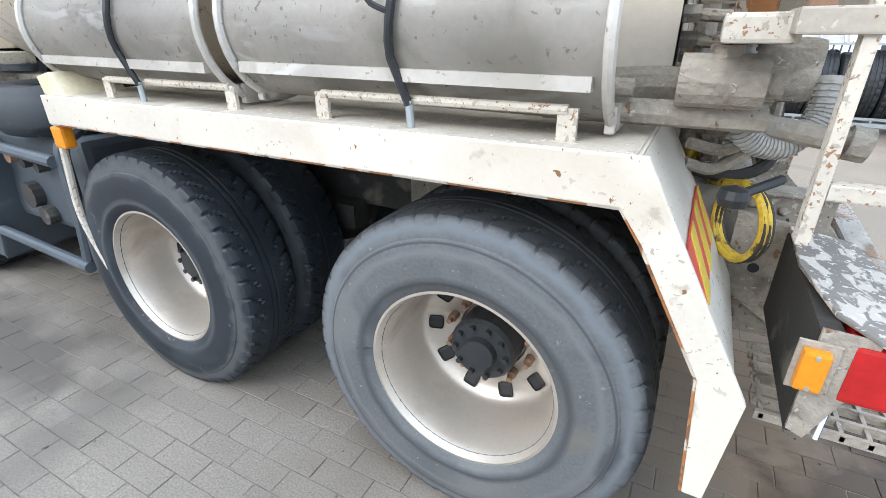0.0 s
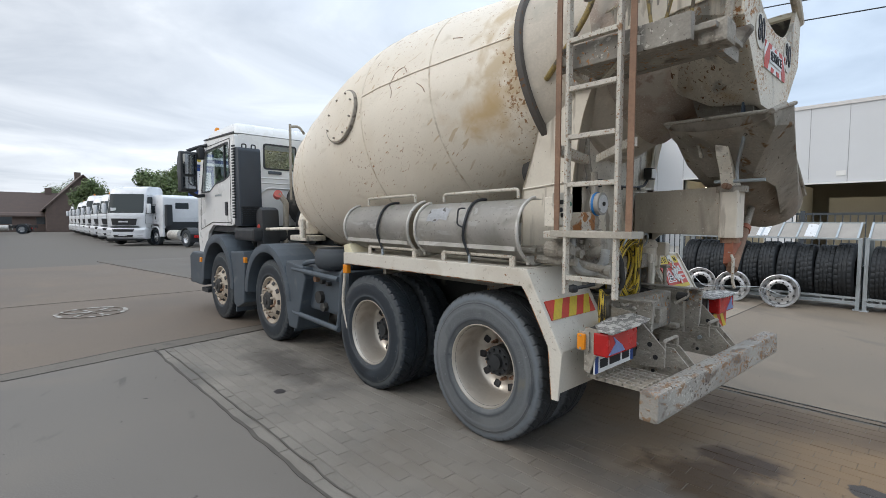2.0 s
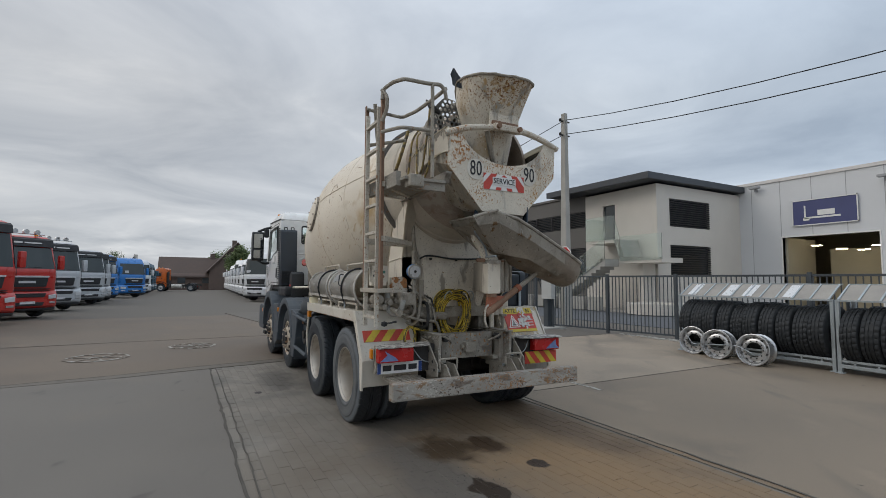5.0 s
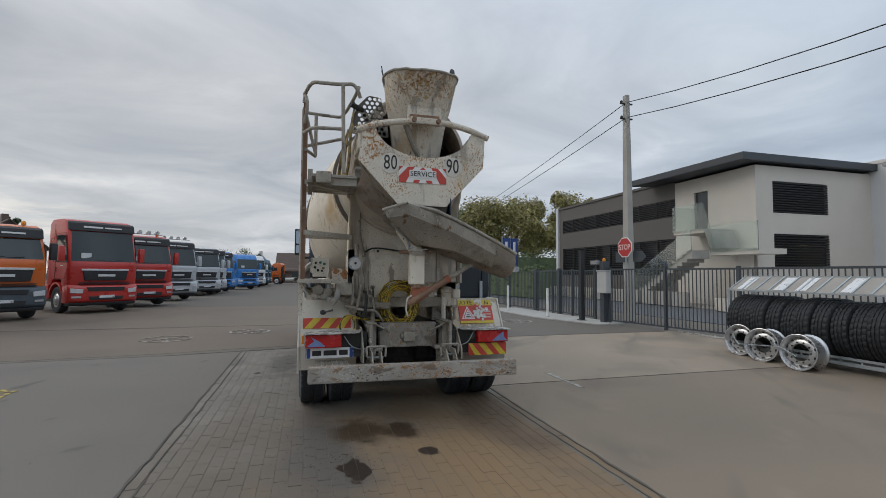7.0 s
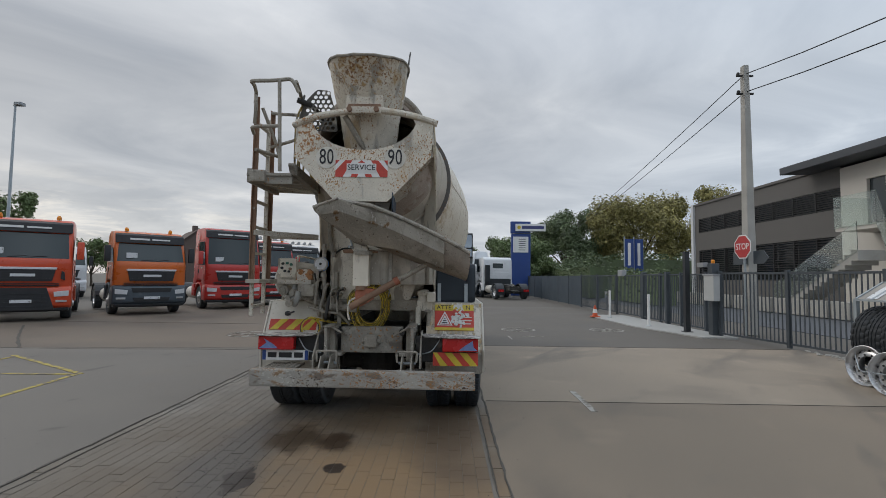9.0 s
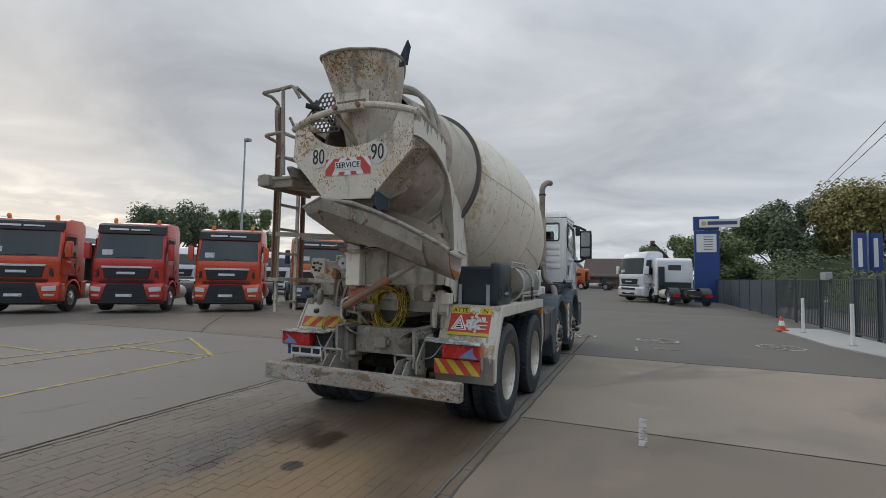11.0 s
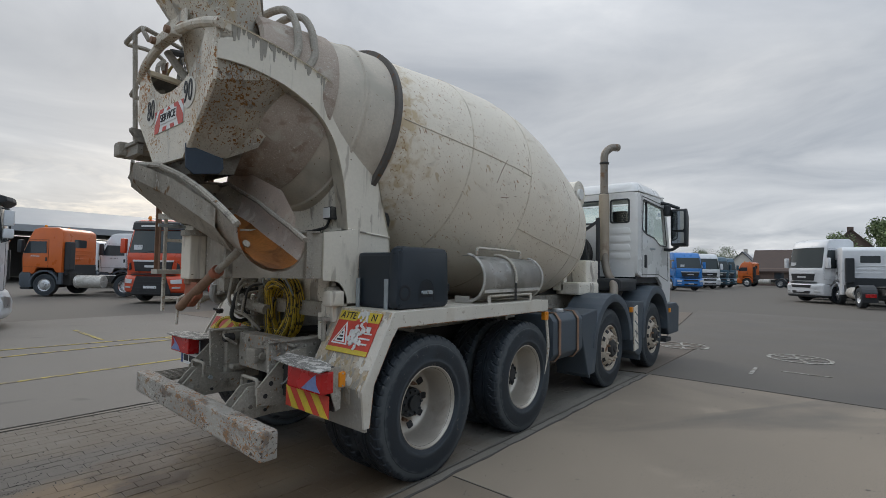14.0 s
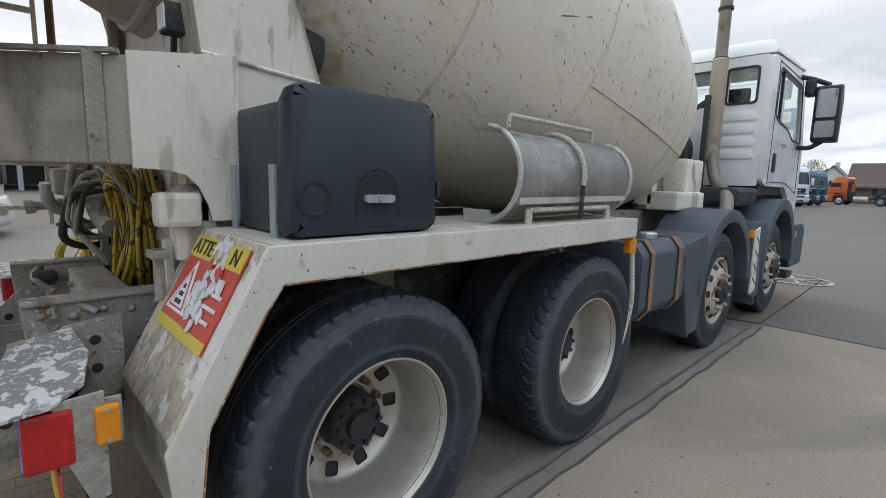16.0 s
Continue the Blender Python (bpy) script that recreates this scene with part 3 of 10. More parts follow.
M_BROWNP = surf("grey_brown_panel", (0.115, 0.108, 0.10), 0.6, var=0.06, scale=0.8, fine=40, bump=0.03)
M_ROOF = surf("dark_roof_edge", (0.05, 0.056, 0.065), 0.5, var=0.1, scale=1, fine=30, bump=0.02)
M_TIN = surf("grey_roof_sheet", (0.30, 0.31, 0.32), 0.5, var=0.06, scale=0.5, fine=20, bump=0.05)
M_BROOF = surf("brown_tile_roof", (0.085, 0.06, 0.05), 0.8, var=0.15, scale=2, fine=12, bump=0.2)
M_BWALL = surf("brown_brick_wall", (0.13, 0.095, 0.08), 0.85, var=0.12, scale=2, fine=20, bump=0.1)
M_INT = surf("hall_inside_wall", (0.40, 0.365, 0.275), 0.8, var=0.06, scale=0.8, fine=20, bump=0.02)
M_BLUE = surf("blue_sign_panel", (0.018, 0.055, 0.22), 0.4, var=0.05, scale=1, fine=20, bump=0.0)
M_INDIGO = surf("indigo_sign_panel", (0.055, 0.065, 0.17), 0.4, var=0.05, scale=1, fine=20, bump=0.0)
M_WHITE = surf("white_plastic", (0.72, 0.72, 0.70), 0.5, var=0.04, scale=4, fine=40, bump=0.02)
M_POLE = surf("pole_concrete", (0.36, 0.35, 0.32), 0.85, var=0.1, scale=2, fine=60, bump=0.15)
M_RED = surf("red_sheet", (0.50, 0.055, 0.035), 0.5, var=0.12, scale=6, fine=50, bump=0.05)
M_YEL = surf("yellow_sheet", (0.56, 0.42, 0.04), 0.5, var=0.12, scale=6, fine=50, bump=0.05)
M_HOSEP = surf("grimy_yellow_hose", (0.26, 0.19, 0.06), 0.6, var=0.2, scale=20, fine=80, layers=[((0.12, 0.10, 0.07), 18, 0.5, 0.08, 0.8)])
M_HOSE = surf("yellow_hose", (0.60, 0.43, 0.045), 0.5, var=0.2, scale=20, fine=80, bump=0.1, layers=[((0.10, 0.075, 0.03), 15, 0.58, 0.06, 0.8)])
M_HOSEK = surf("black_hose_stripe", (0.035, 0.032, 0.028), 0.6, var=0.2, scale=20, fine=80, bump=0.1)
M_REDL = surf("red_lamp_lens", (0.42, 0.015, 0.015), 0.25, var=0.15, scale=8, fine=50, bump=0.05)
M_ORL = surf("orange_lamp_lens", (0.70, 0.24, 0.01), 0.3, var=0.1, scale=8, fine=50, bump=0.05)
M_BLUEF = surf("torn_blue_film", (0.16, 0.22, 0.42), 0.4, var=0.2, scale=10, fine=50, bump=0.05)
M_PAPER = surf("torn_white_paper", (0.62, 0.63, 0.64), 0.7, var=0.1, scale=20, fine=80, bump=0.1, layers=[((0.2, 0.19, 0.18), 20, 0.62, 0.03, 0.8)])
M_INK = surf("black_ink", (0.02, 0.02, 0.022), 0.6, var=0.05, bump=0.0)
M_BARK = surf("bark", (0.07, 0.055, 0.042), 0.9, var=0.25, scale=4, fine=30, bump=0.5)
M_LEAF = surf("green_leaf", (0.12, 0.165, 0.06), 0.6, var=0.2, scale=0.6, fine=6, bump=0.0, each=0.35)
M_LEAFY = surf("yellowing_leaf", (0.25, 0.225, 0.078), 0.6, var=0.25, scale=0.5, fine=5, bump=0.0, each=0.4)
M_LEAFD = surf("dark_leaf", (0.10, 0.135, 0.062), 0.6, var=0.2, scale=0.6, fine=6, bump=0.0, each=0.35)


def glass(name, tint=(0.02, 0.025, 0.03), rough=0.06, alpha=1.0):
    if name in MATS:
        return MATS[name]
    m = bpy.data.materials.new(name)
    m.use_nodes = True
    b = m.node_tree.nodes["Principled BSDF"]
    b.inputs["Base Color"].default_value = (*tint, 1)
    b.inputs["Roughness"].default_value = rough
    b.inputs["IOR"].default_value = 1.5
    b.inputs["Transmission Weight"].default_value = 0.0 if alpha == 1.0 else alpha
    MATS[name] = m
    return m


M_SCREEN = glass("windscreen_glass", (0.030, 0.040, 0.041), 0.04)
M_WIN = glass("tinted_window_glass", (0.040, 0.050, 0.056), 0.03)
M_SEA = glass("green_balustrade_glass", (0.80, 0.88, 0.85), 0.02, 0.95)
M_CABGLASS = glass("clear_cab_glass", (0.86, 0.93, 0.92), 0.01, 1.0)
M_CABGLASS.node_tree.nodes["Principled BSDF"].inputs["Transmission Weight"].default_value = 1.0
M_MIRROR = glass("mirror_glass", (0.30, 0.33, 0.36), 0.05)
M_MIRROR.node_tree.nodes["Principled BSDF"].inputs["Metallic"].default_value = 1.0


def lit(name, colour, power):
    if name in MATS:
        return MATS[name]
    m = bpy.data.materials.new(name)
    m.use_nodes = True
    b = m.node_tree.nodes["Principled BSDF"]
    b.inputs["Emission Color"].default_value = (*colour, 1)
    b.inputs["Emission Strength"].default_value = power
    MATS[name] = m
    return m


def paint(name, colour):
    return surf(name, colour, 0.32, var=0.05, scale=2, fine=30, bump=0.0, coat=0.3)


# ---- mesh helpers ----
def part(name, bm, material, parent=None, label="", smooth=None):
    me = bpy.data.meshes.new(name)
    bmesh.ops.recalc_face_normals(bm, faces=bm.faces)
    bm.to_mesh(me)
    bm.free()
    me.materials.append(material)
    if smooth is not None:
        me.shade_smooth()
        me.set_sharp_from_angle(angle=radians(smooth))
    ob = new(name, me)
    if parent:
        ob.parent = parent
    return tagged(ob, label)


def share(name, me, parent, m):
    """One more piece on a mesh that other pieces use too."""
    ob = new(name, me)
    ob.parent = parent
    ob.matrix_basis = m
    return ob


def thing(name, label, category, m=None, group=""):
    ob = new(name)
    ob.empty_display_size = 0.2
    if m is not None:
        ob.matrix_basis = m
    return tagged(ob, label, category, group)


def B():
    return bmesh.new()


def box(bm, lo, hi, bevel=0.0, m=None):
    x0, y0, z0 = lo
    x1, y1, z1 = hi
    vs = [bm.verts.new(p) for p in ((x0, y0, z0), (x1, y0, z0), (x1, y1, z0), (x0, y1, z0), (x0, y0, z1), (x1, y0, z1), (x1, y1, z1), (x0, y1, z1))]
    fs = [bm.faces.new([vs[i] for i in q]) for q in ((3, 2, 1, 0), (4, 5, 6, 7), (0, 1, 5, 4), (1, 2, 6, 5), (2, 3, 7, 6), (3, 0, 4, 7))]
    if bevel:
        es = list({e for f in fs for e in f.edges})
        r = bmesh.ops.bevel(bm, geom=es, offset=bevel, segments=2, profile=0.6, affect="EDGES")
        vs = list({v for f in r["faces"] for v in f.verts} | {v for v in vs if v.is_valid})
    if m is not None:
        bmesh.ops.transform(bm, matrix=m, verts=[v for v in vs if v.is_valid])
    return bm


def prism(bm, pts, lo, hi, axis="y", bevel=0.0):
    """A flat outline pushed from lo to hi along an axis; pts are (x, z) for y, (x, y) for z, (y, z) for x."""
    def at(p, h):
        return {"y": (p[0], h, p[1]), "z": (p[0], p[1], h), "x": (h, p[0], p[1])}[axis]
    a = [bm.verts.new(at(p, lo)) for p in pts]
    b = [bm.verts.new(at(p, hi)) for p in pts]
    k = len(pts)
    fs = [bm.faces.new(a), bm.faces.new(b[::-1])] + [bm.faces.new((a[i], b[i], b[(i + 1) % k], a[(i + 1) % k])) for i in range(k)]
    if bevel:
        bmesh.ops.recalc_face_normals(bm, faces=fs)
        bmesh.ops.bevel(bm, geom=list({e for f in fs for e in f.edges}), offset=bevel, segments=2, profile=0.6, affect="EDGES")
    return bm


def panel(bm, loops, lo, hi, axis="y"):
    """A flat sheet from lo to hi along an axis; the first loop is its outline, the others are openings through it."""
    def at(p, h):
        return {"y": (p[0], h, p[1]), "z": (p[0], p[1], h), "x": (h, p[0], p[1])}[axis]
    sides = []
    for h in (lo, hi):
        rings = [[bm.verts.new(at(p, h)) for p in lp] for lp in loops]
        edges = [bm.edges.new((r[i], r[(i + 1) % len(r)])) for r in rings for i in range(len(r))]
        bmesh.ops.triangle_fill(bm, use_beauty=True, edges=edges)
        sides.append(rings)
    for a, b in zip(*sides):
        for i in range(len(a)):
            j = (i + 1) % len(a)
            bm.faces.new((a[i], a[j], b[j], b[i]))
    return bm


def rounded(pts, r=0.05, k=4):
    """An outline of (a, b) points with its corners rounded."""
    out = []
    n = len(pts)
    for i in range(n):
        a, b, c = (Vector(pts[(i + q) % n]) for q in (-1, 0, 1))
        e, f = a - b, c - b
        q = min(r, e.length * 0.45, f.length * 0.45)
        p0, p1 = b + e.normalized() * q, b + f.normalized() * q
        out += [tuple((1 - t) ** 2 * p0 + 2 * t * (1 - t) * b + t * t * p1) for t in [j / k for j in range(k + 1)]]
    return out


def ring_loft(bm, loops, close=True, cap=False):
    """Faces between rings of points with equal counts."""
    vs = [[bm.verts.new(p) for p in lp] for lp in loops]
    k = len(vs[0])
    for a, b in zip(vs, vs[1:]):
        for i in range(k if close else k - 1):
            j = (i + 1) % k
            bm.faces.new((a[i], a[j], b[j], b[i]))
    if cap:
        bm.faces.new(vs[0][::-1])
        bm.faces.new(vs[-1])
    return vs


def lathe(bm, profile, n=32, m=None, notch=None, cap=False):
    """Profile of (radius, height) turned round z; notch(i, k) gives a change of radius at profile point i, step k."""
    loops = []
    for i, (r, h) in enumerate(profile):
        lp = []
        for k in range(n):
            rr = r + (notch(i, k) if notch else 0)
            a = 2 * math.pi * k / n
            p = Vector((rr * math.cos(a), rr * math.sin(a), h))
            lp.append(m @ p if m is not None else p)
        loops.append(lp)
    return ring_loft(bm, loops, True, cap)


def frame_of(d):
    d = Vector(d).normalized()
    s = d.cross(Vector((0, 0, 1)) if abs(d.z) < 0.95 else Vector((1, 0, 0))).normalized()
    return d, s, s.cross(d)


def tube(bm, pts, r, n=8, closed=False):
    """A round bar along points."""
    pts = [Vector(p) for p in pts]
    loops = []
    k = len(pts)
    ref = None
    for i, p in enumerate(pts):
        if closed:
            d = pts[(i + 1) % k] - pts[i - 1]
        else:
            d = pts[min(i + 1, k - 1)] - pts[max(i - 1, 0)]
        d.normalize()
        if ref is None:
            ref = frame_of(d)[1]
        s = (ref - d * ref.dot(d)).normalized()
        ref = s
        u = d.cross(s)
        loops.append([p + r * (math.cos(2 * math.pi * j / n) * s + math.sin(2 * math.pi * j / n) * u) for j in range(n)])
    if closed:
        loops.append(loops[0])
    ring_loft(bm, loops, True, not closed)
    return bm


def bend(pts, r=0.08, k=4):
    """Rounds the corners of a chain of points."""
    pts = [Vector(p) for p in pts]
    out = [pts[0]]
    for a, b, c in zip(pts, pts[1:], pts[2:]):
        e, f = (a - b), (c - b)
        q = min(r, e.length * 0.45, f.length * 0.45)
        p0, p1 = b + e.normalized() * q, b + f.normalized() * q
        out += [(1 - t) ** 2 * p0 + 2 * t * (1 - t) * b + t * t * p1 for t in [i / k for i in range(k + 1)]]
    return out + [pts[-1]]


def bar(bm, a, b, w, h):
    """A square bar from a to b, w wide and h high."""
    a, b = Vector(a), Vector(b)
    d, s, u = frame_of(b - a)
    loops = [[p + s * sx * w / 2 + u * sz * h / 2 for sx, sz in ((-1, -1), (1, -1), (1, 1), (-1, 1))] for p in (a, b)]
    ring_loft(bm, loops, True, True)
    return bm


def write_text(name, text, size, material, m, parent, label="", width=None):
    """Letters as a flat raised mesh, middle at m, reading along its x."""
    cu = bpy.data.curves.new(name, "FONT")
    cu.body, cu.size, cu.extrude = text, size, 0.002
    cu.align_x, cu.align_y = "CENTER", "CENTER"
    cu.resolution_u = 3
    tmp = bpy.data.objects.new(name, cu)
    me = bpy.data.meshes.new_from_object(tmp)
    bpy.data.objects.remove(tmp)
    weld = B()
    weld.from_mesh(me)
    bmesh.ops.remove_doubles(weld, verts=weld.verts, dist=1e-5)
    weld.to_mesh(me)
    weld.free()
    if width:
        xs = [v.co.x for v in me.vertices]
        k = width / (max(xs) - min(xs))
        for v in me.vertices:
            v.co.x *= k
    me.materials.append(material)
    ob = new(name, me)
    ob.matrix_basis = m
    if parent:
        ob.parent = parent
    return tagged(ob, label)

# ---- ground ----
def slab(name, pts, material, top=0.0, label="", parent=None):
    bm = B()
    prism(bm, pts, top - 0.12, top, "z")
    ob = part(name, bm, material, parent, label)
    if not parent:
        tagged(ob, kind="structure")
    return ob


bm = B()
prism(bm, [(-900, -900), (900, -900), (900, 900), (-900, 900)], -0.4, -0.03, "z")
tagged(part("ground", bm, M_FAR, None, "wide yard and land of grey-brown asphalt"), kind="structure")

g = 0.012
yard = thing("pavement", "cast concrete yard slabs with dark joints", "pavement")
tagged(yard, kind="structure")
slab("slab", [(-4.34 + g, -2.43), (9.5, -2.43), (9.5, -13.0), (-3.45 + g, -13.0), (-3.88 + g, -8.0)], M_GREY, 0, "smooth grey concrete slab", yard)
slab("slab", [(-9.2, -13.0), (-9.2, 1.25), (-5.08 - g, 1.25), (-4.34 - g, -2.43), (-3.88 - g, -8.0), (-3.45 - g, -13.0)], M_CONC2, -0.004, "brownish concrete slab", yard)
slab("slab", [(-18.4, -13.0), (-18.4, -1.0), (-9.2 - g, 0.35), (-9.2 - g, -13.0)], M_CONC2, -0.006, "brownish concrete slab", yard)
slab("mortar_band", [(-5.03, 0.3), (-4.79, -0.98), (-4.56, -2.58), (-4.26, -3.8), (-4.02, -6.0), (-3.92, -8.0), (-3.78, -8.0), (-3.84, -6.0), (-3.97, -3.8), (-4.19, -2.6), (-4.46, -1.05), (-4.75, 0.3)], M_BAND, 0.0045, "smooth mortar band between the slabs", yard)
slab("slab", [(-5.05, 1.32), (-0.16, 1.32), (-0.16, 9.4), (-5.05, 8.9)], M_CONC, 0, "pale brown concrete slab", yard)
slab("slab", [(-0.16 + g, 1.32), (9.5, 1.32), (9.5, 10.4), (-0.16 + g, 9.4)], M_CONCB, 0, "brown concrete slab", yard)
slab("slab", [(-5.05 - g, 1.27), (-5.05 - g, 8.4), (-20.0, 7.6), (-20.0, -1.1), (-9.2, 0.38), (-9.2, 1.27)], M_GREYB, -0.003, "grey concrete slab", yard)
slab("slab", [(-9.6, 7.0), (-7.0, 7.75), (-7.0, 8.75), (-14.6, 8.4), (-14.6, 7.3), (-13.2, 6.8)], surf("pale_concrete", (0.36, 0.355, 0.335), 0.8, var=0.06, scale=0.8, fine=60, bump=0.05), 0.03, "pale concrete gate sill", yard)

# painted marks
def stripe(name, a, b, w, material, parent, z=0.006):
    bm = B()
    a, b = Vector((*a, 0)), Vector((*b, 0))
    d = (b - a).normalized()
    s = Vector((-d.y, d.x, 0)) * w / 2
    prism(bm, [(p.x, p.y) for p in (a - s, b - s, b + s, a + s)], z - 0.004, z, "z")
    return part(name, bm, material, parent)


marks = thing("parking_lines", "worn yellow painted parking lines on concrete", "road marking")
tagged(marks, kind="structure")
for i, (a, b) in enumerate((((-1.36, -4.9), (2.6, -4.6)), ((-1.4, -4.85), (-2.95, -7.35)), ((-1.36, -4.95), (-1.3, -7.6)), ((-2.8, -7.2), (2.2, -6.9)), ((1.97, -7.85), (-1.99, -7.5)), ((-0.25, -10.1), (-0.26, -8.0)))):
    stripe("line", a, b, 0.08, M_YPAINT, marks, 0.006 + i * 0.0006)
wm = thing("white_marking", "faded white painted dashes on the concrete", "road marking")
tagged(wm, kind="structure")
stripe("dash", (-0.75, 2.6), (0.28, 2.6), 0.08, M_WPAINT, wm)
stripe("dash", (-6.85, 2.85), (-6.85, 3.5), 0.05, M_WPAINT, wm)
stripe("dash", (-6.9, 2.5), (-6.2, 2.5), 0.06, M_WPAINT, wm)


def circle_mark(cx, cy, r, mt=M_WPAINT):
    t = thing("painted_circle", "white painted bicycle-like circle on the concrete", "road marking")
    tagged(t, kind="structure")
    bm = B()
    lathe(bm, [(r - 0.05, 0.002), (r - 0.05, 0.007), (r + 0.02, 0.007), (r + 0.02, 0.002)], 40, Matrix.Translation((cx, cy, 0)))
    part("ring", bm, mt, t)
    for a in (0.3, 1.35, 2.4):
        stripe("spoke", (cx - r * 0.8 * math.cos(a), cy - r * 0.8 * math.sin(a)), (cx + r * 0.8 * math.cos(a), cy + r * 0.8 * math.sin(a)), 0.05, mt, t)


for cx, cy, r in ((-8.5, 3.0, 0.5), (-8.6, 0.95, 0.5), (-8.7, 5.75, 0.5), (-6.6, -4.4, 0.55), (-7.7, -2.65, 0.5)):
    circle_mark(cx, cy, r, M_CHALK if cy < 0 else M_WPAINT)

# ---- buildings ----
def wall_with_openings(name, m, length, height, thick, holes, material, parent, label=""):
    """A wall in its own x-z plane with rectangular openings (x0, x1, z0, z1) right through it."""
    xs = sorted({0, length, *[h[0] for h in holes], *[h[1] for h in holes]})
    zs = sorted({0, height, *[h[2] for h in holes], *[h[3] for h in holes]})
    bm = B()
    for x0, x1 in zip(xs, xs[1:]):
        for z0, z1 in zip(zs, zs[1:]):
            if not any(h[0] <= x0 and x1 <= h[1] and h[2] <= z0 and z1 <= h[3] for h in holes):
                box(bm, (x0, 0, z0), (x1, thick, z1))
    bmesh.ops.remove_doubles(bm, verts=bm.verts, dist=1e-4)
    ob = part(name, bm, material, parent, label)
    ob.matrix_basis = m
    return ob


# industrial hall behind the fence
hall = thing("industrial_hall", "pale panel-clad industrial hall with two open loading doors", "building")
HM = pose(-13.7, 28.0, 0, 0, 0, 0)
doors = [(4.3, 8.75, 0.0, 4.23), (10.2, 14.3, 0.0, 3.6)]
wall_with_openings("wall", HM, 60, 7.65, 0.25, doors, M_HALL, hall)
for i in range(0, 30):
    x = 1.05 + i * 1.6
    z0 = 0
    for d in doors:
        if d[0] - 0.05 < x < d[1] + 0.05:
            z0 = d[3]
    b = B()
    box(b, (-13.7 + x - 0.012, 27.99, z0), (-13.7 + x + 0.012, 28.0, 7.6))
    part("panel_joint", b, M_TIN, hall)
b = B()
box(b, (-13.8, 27.93, 7.6), (46.4, 28.3, 7.78))
part("parapet_cap", b, surf("cap_metal", (0.62, 0.6, 0.58), 0.5, var=0.03), hall)
b = B()
box(b, (-13.6, 40, 0), (46.3, 40.2, 7.5)); box(b, (-13.7, 28.3, 0), (-13.5, 40, 7.5)); box(b, (46.1, 28.3, 0), (46.3, 40, 7.5))
part("back_wall", b, M_INT, hall)
b = B()
box(b, (-13.7, 28.25, 7.3), (46.3, 40.2, 7.5))
part("roof", b, M_TIN, hall)
b = B()
box(b, (-13.4, 28.3, 0.0), (46.0, 39.9, 0.02))
part("inside_floor", b, M_CONC, hall)
for d in doors:
    b = B()
    for x in (d[0] - 0.06, d[1]):
        box(b, (-13.7 + x, 27.96, 0), (-13.7 + x + 0.06, 28.28, d[3]))
    box(b, (-13.7 + d[0] - 0.06, 27.96, d[3]), (-13.7 + d[1] + 0.06, 28.28, d[3] + 0.07))
    part("door_frame", b, M_WHITE, hall)
    b = B()
    box(b, (-13.7 + d[0] + 0.9, 31.5, 0), (-13.7 + d[1] - 0.4, 31.6, d[3] - 0.6))
    box(b, (-13.7 + d[0] + 0.01, 28.3, 0), (-13.7 + d[0] + 0.12, 31.5, d[3]))
    part("inside_wall", b, M_INT, hall)
for x, z in ((-8.4, 3.75), (-7.2, 3.5), (-6.2, 3.4), (-5.6, 3.6)):
    b = B()
    box(b, (x - 0.25, 29.6, z), (x + 0.25, 29.68, z + 0.05))
    part("strip_light", b, lit("warm_tube", (1, 0.86, 0.58), 14), hall)
for x, w in ((-7.2, 4.0), (-1.5, 3.6)):
    la = bpy.data.lights.new("hall_lamp", "AREA")
    la.shape, la.size, la.size_y, la.energy, la.color = "RECTANGLE", w, 1.5, 15, (1, 0.88, 0.68)
    new("hall_lamp", la).matrix_world = look((x, 30.0, 5.2), (x, 30.01, 0))
sg = B()
box(sg, (-8.78, 27.9, 4.85), (-5.75, 27.99, 6.27))
sign = part("sign_board", sg, M_INDIGO, hall, "indigo sign board with a white pallet truck drawing")
b = B()
for lo, hi in (((-8.8, 4.83), (-5.73, 4.88)), ((-8.8, 6.24), (-5.73, 6.29)), ((-8.8, 4.83), (-8.75, 6.29)), ((-5.78, 4.83), (-5.73, 6.29))):
    box(b, (lo[0], 27.87, lo[1]), (hi[0], 27.9, hi[1]))
part("sign_frame", b, M_WHITE, sign)
b = B()
for lo, hi in (((-8.2, 5.2), (-8.12, 5.95)), ((-8.2, 5.2), (-6.5, 5.3)), ((-7.55, 5.35), (-6.75, 5.65)), ((-8.25, 5.1), (-7.95, 5.25))):
    box(b, (lo[0], 27.88, lo[1]), (hi[0], 27.898, hi[1]))
part("pallet_truck_drawing", b, M_WHITE, sign)
for x, z in ((-4.55, 7.0), (-10.7, 7.4)):
    b = B()
    box(b, (x - 0.25, 27.5, z - 0.08), (x + 0.3, 27.8, z + 0.05), 0.02)
    box(b, (x - 0.04, 27.75, z - 0.25), (x + 0.04, 28, z - 0.05))
    part("floodlight", b, M_TIN, hall)
b = B()
box(b, (-1.9, 27.96, 4.0), (-1.5, 27.99, 4.25))
part("door_number_plate", b, M_WHITE, hall)

# office block with a dark louvred wing
office = thing("office_building", "cream plaster office block with dark roof and brown louvred wing", "building")
FX, FY = -11.8, 20.0
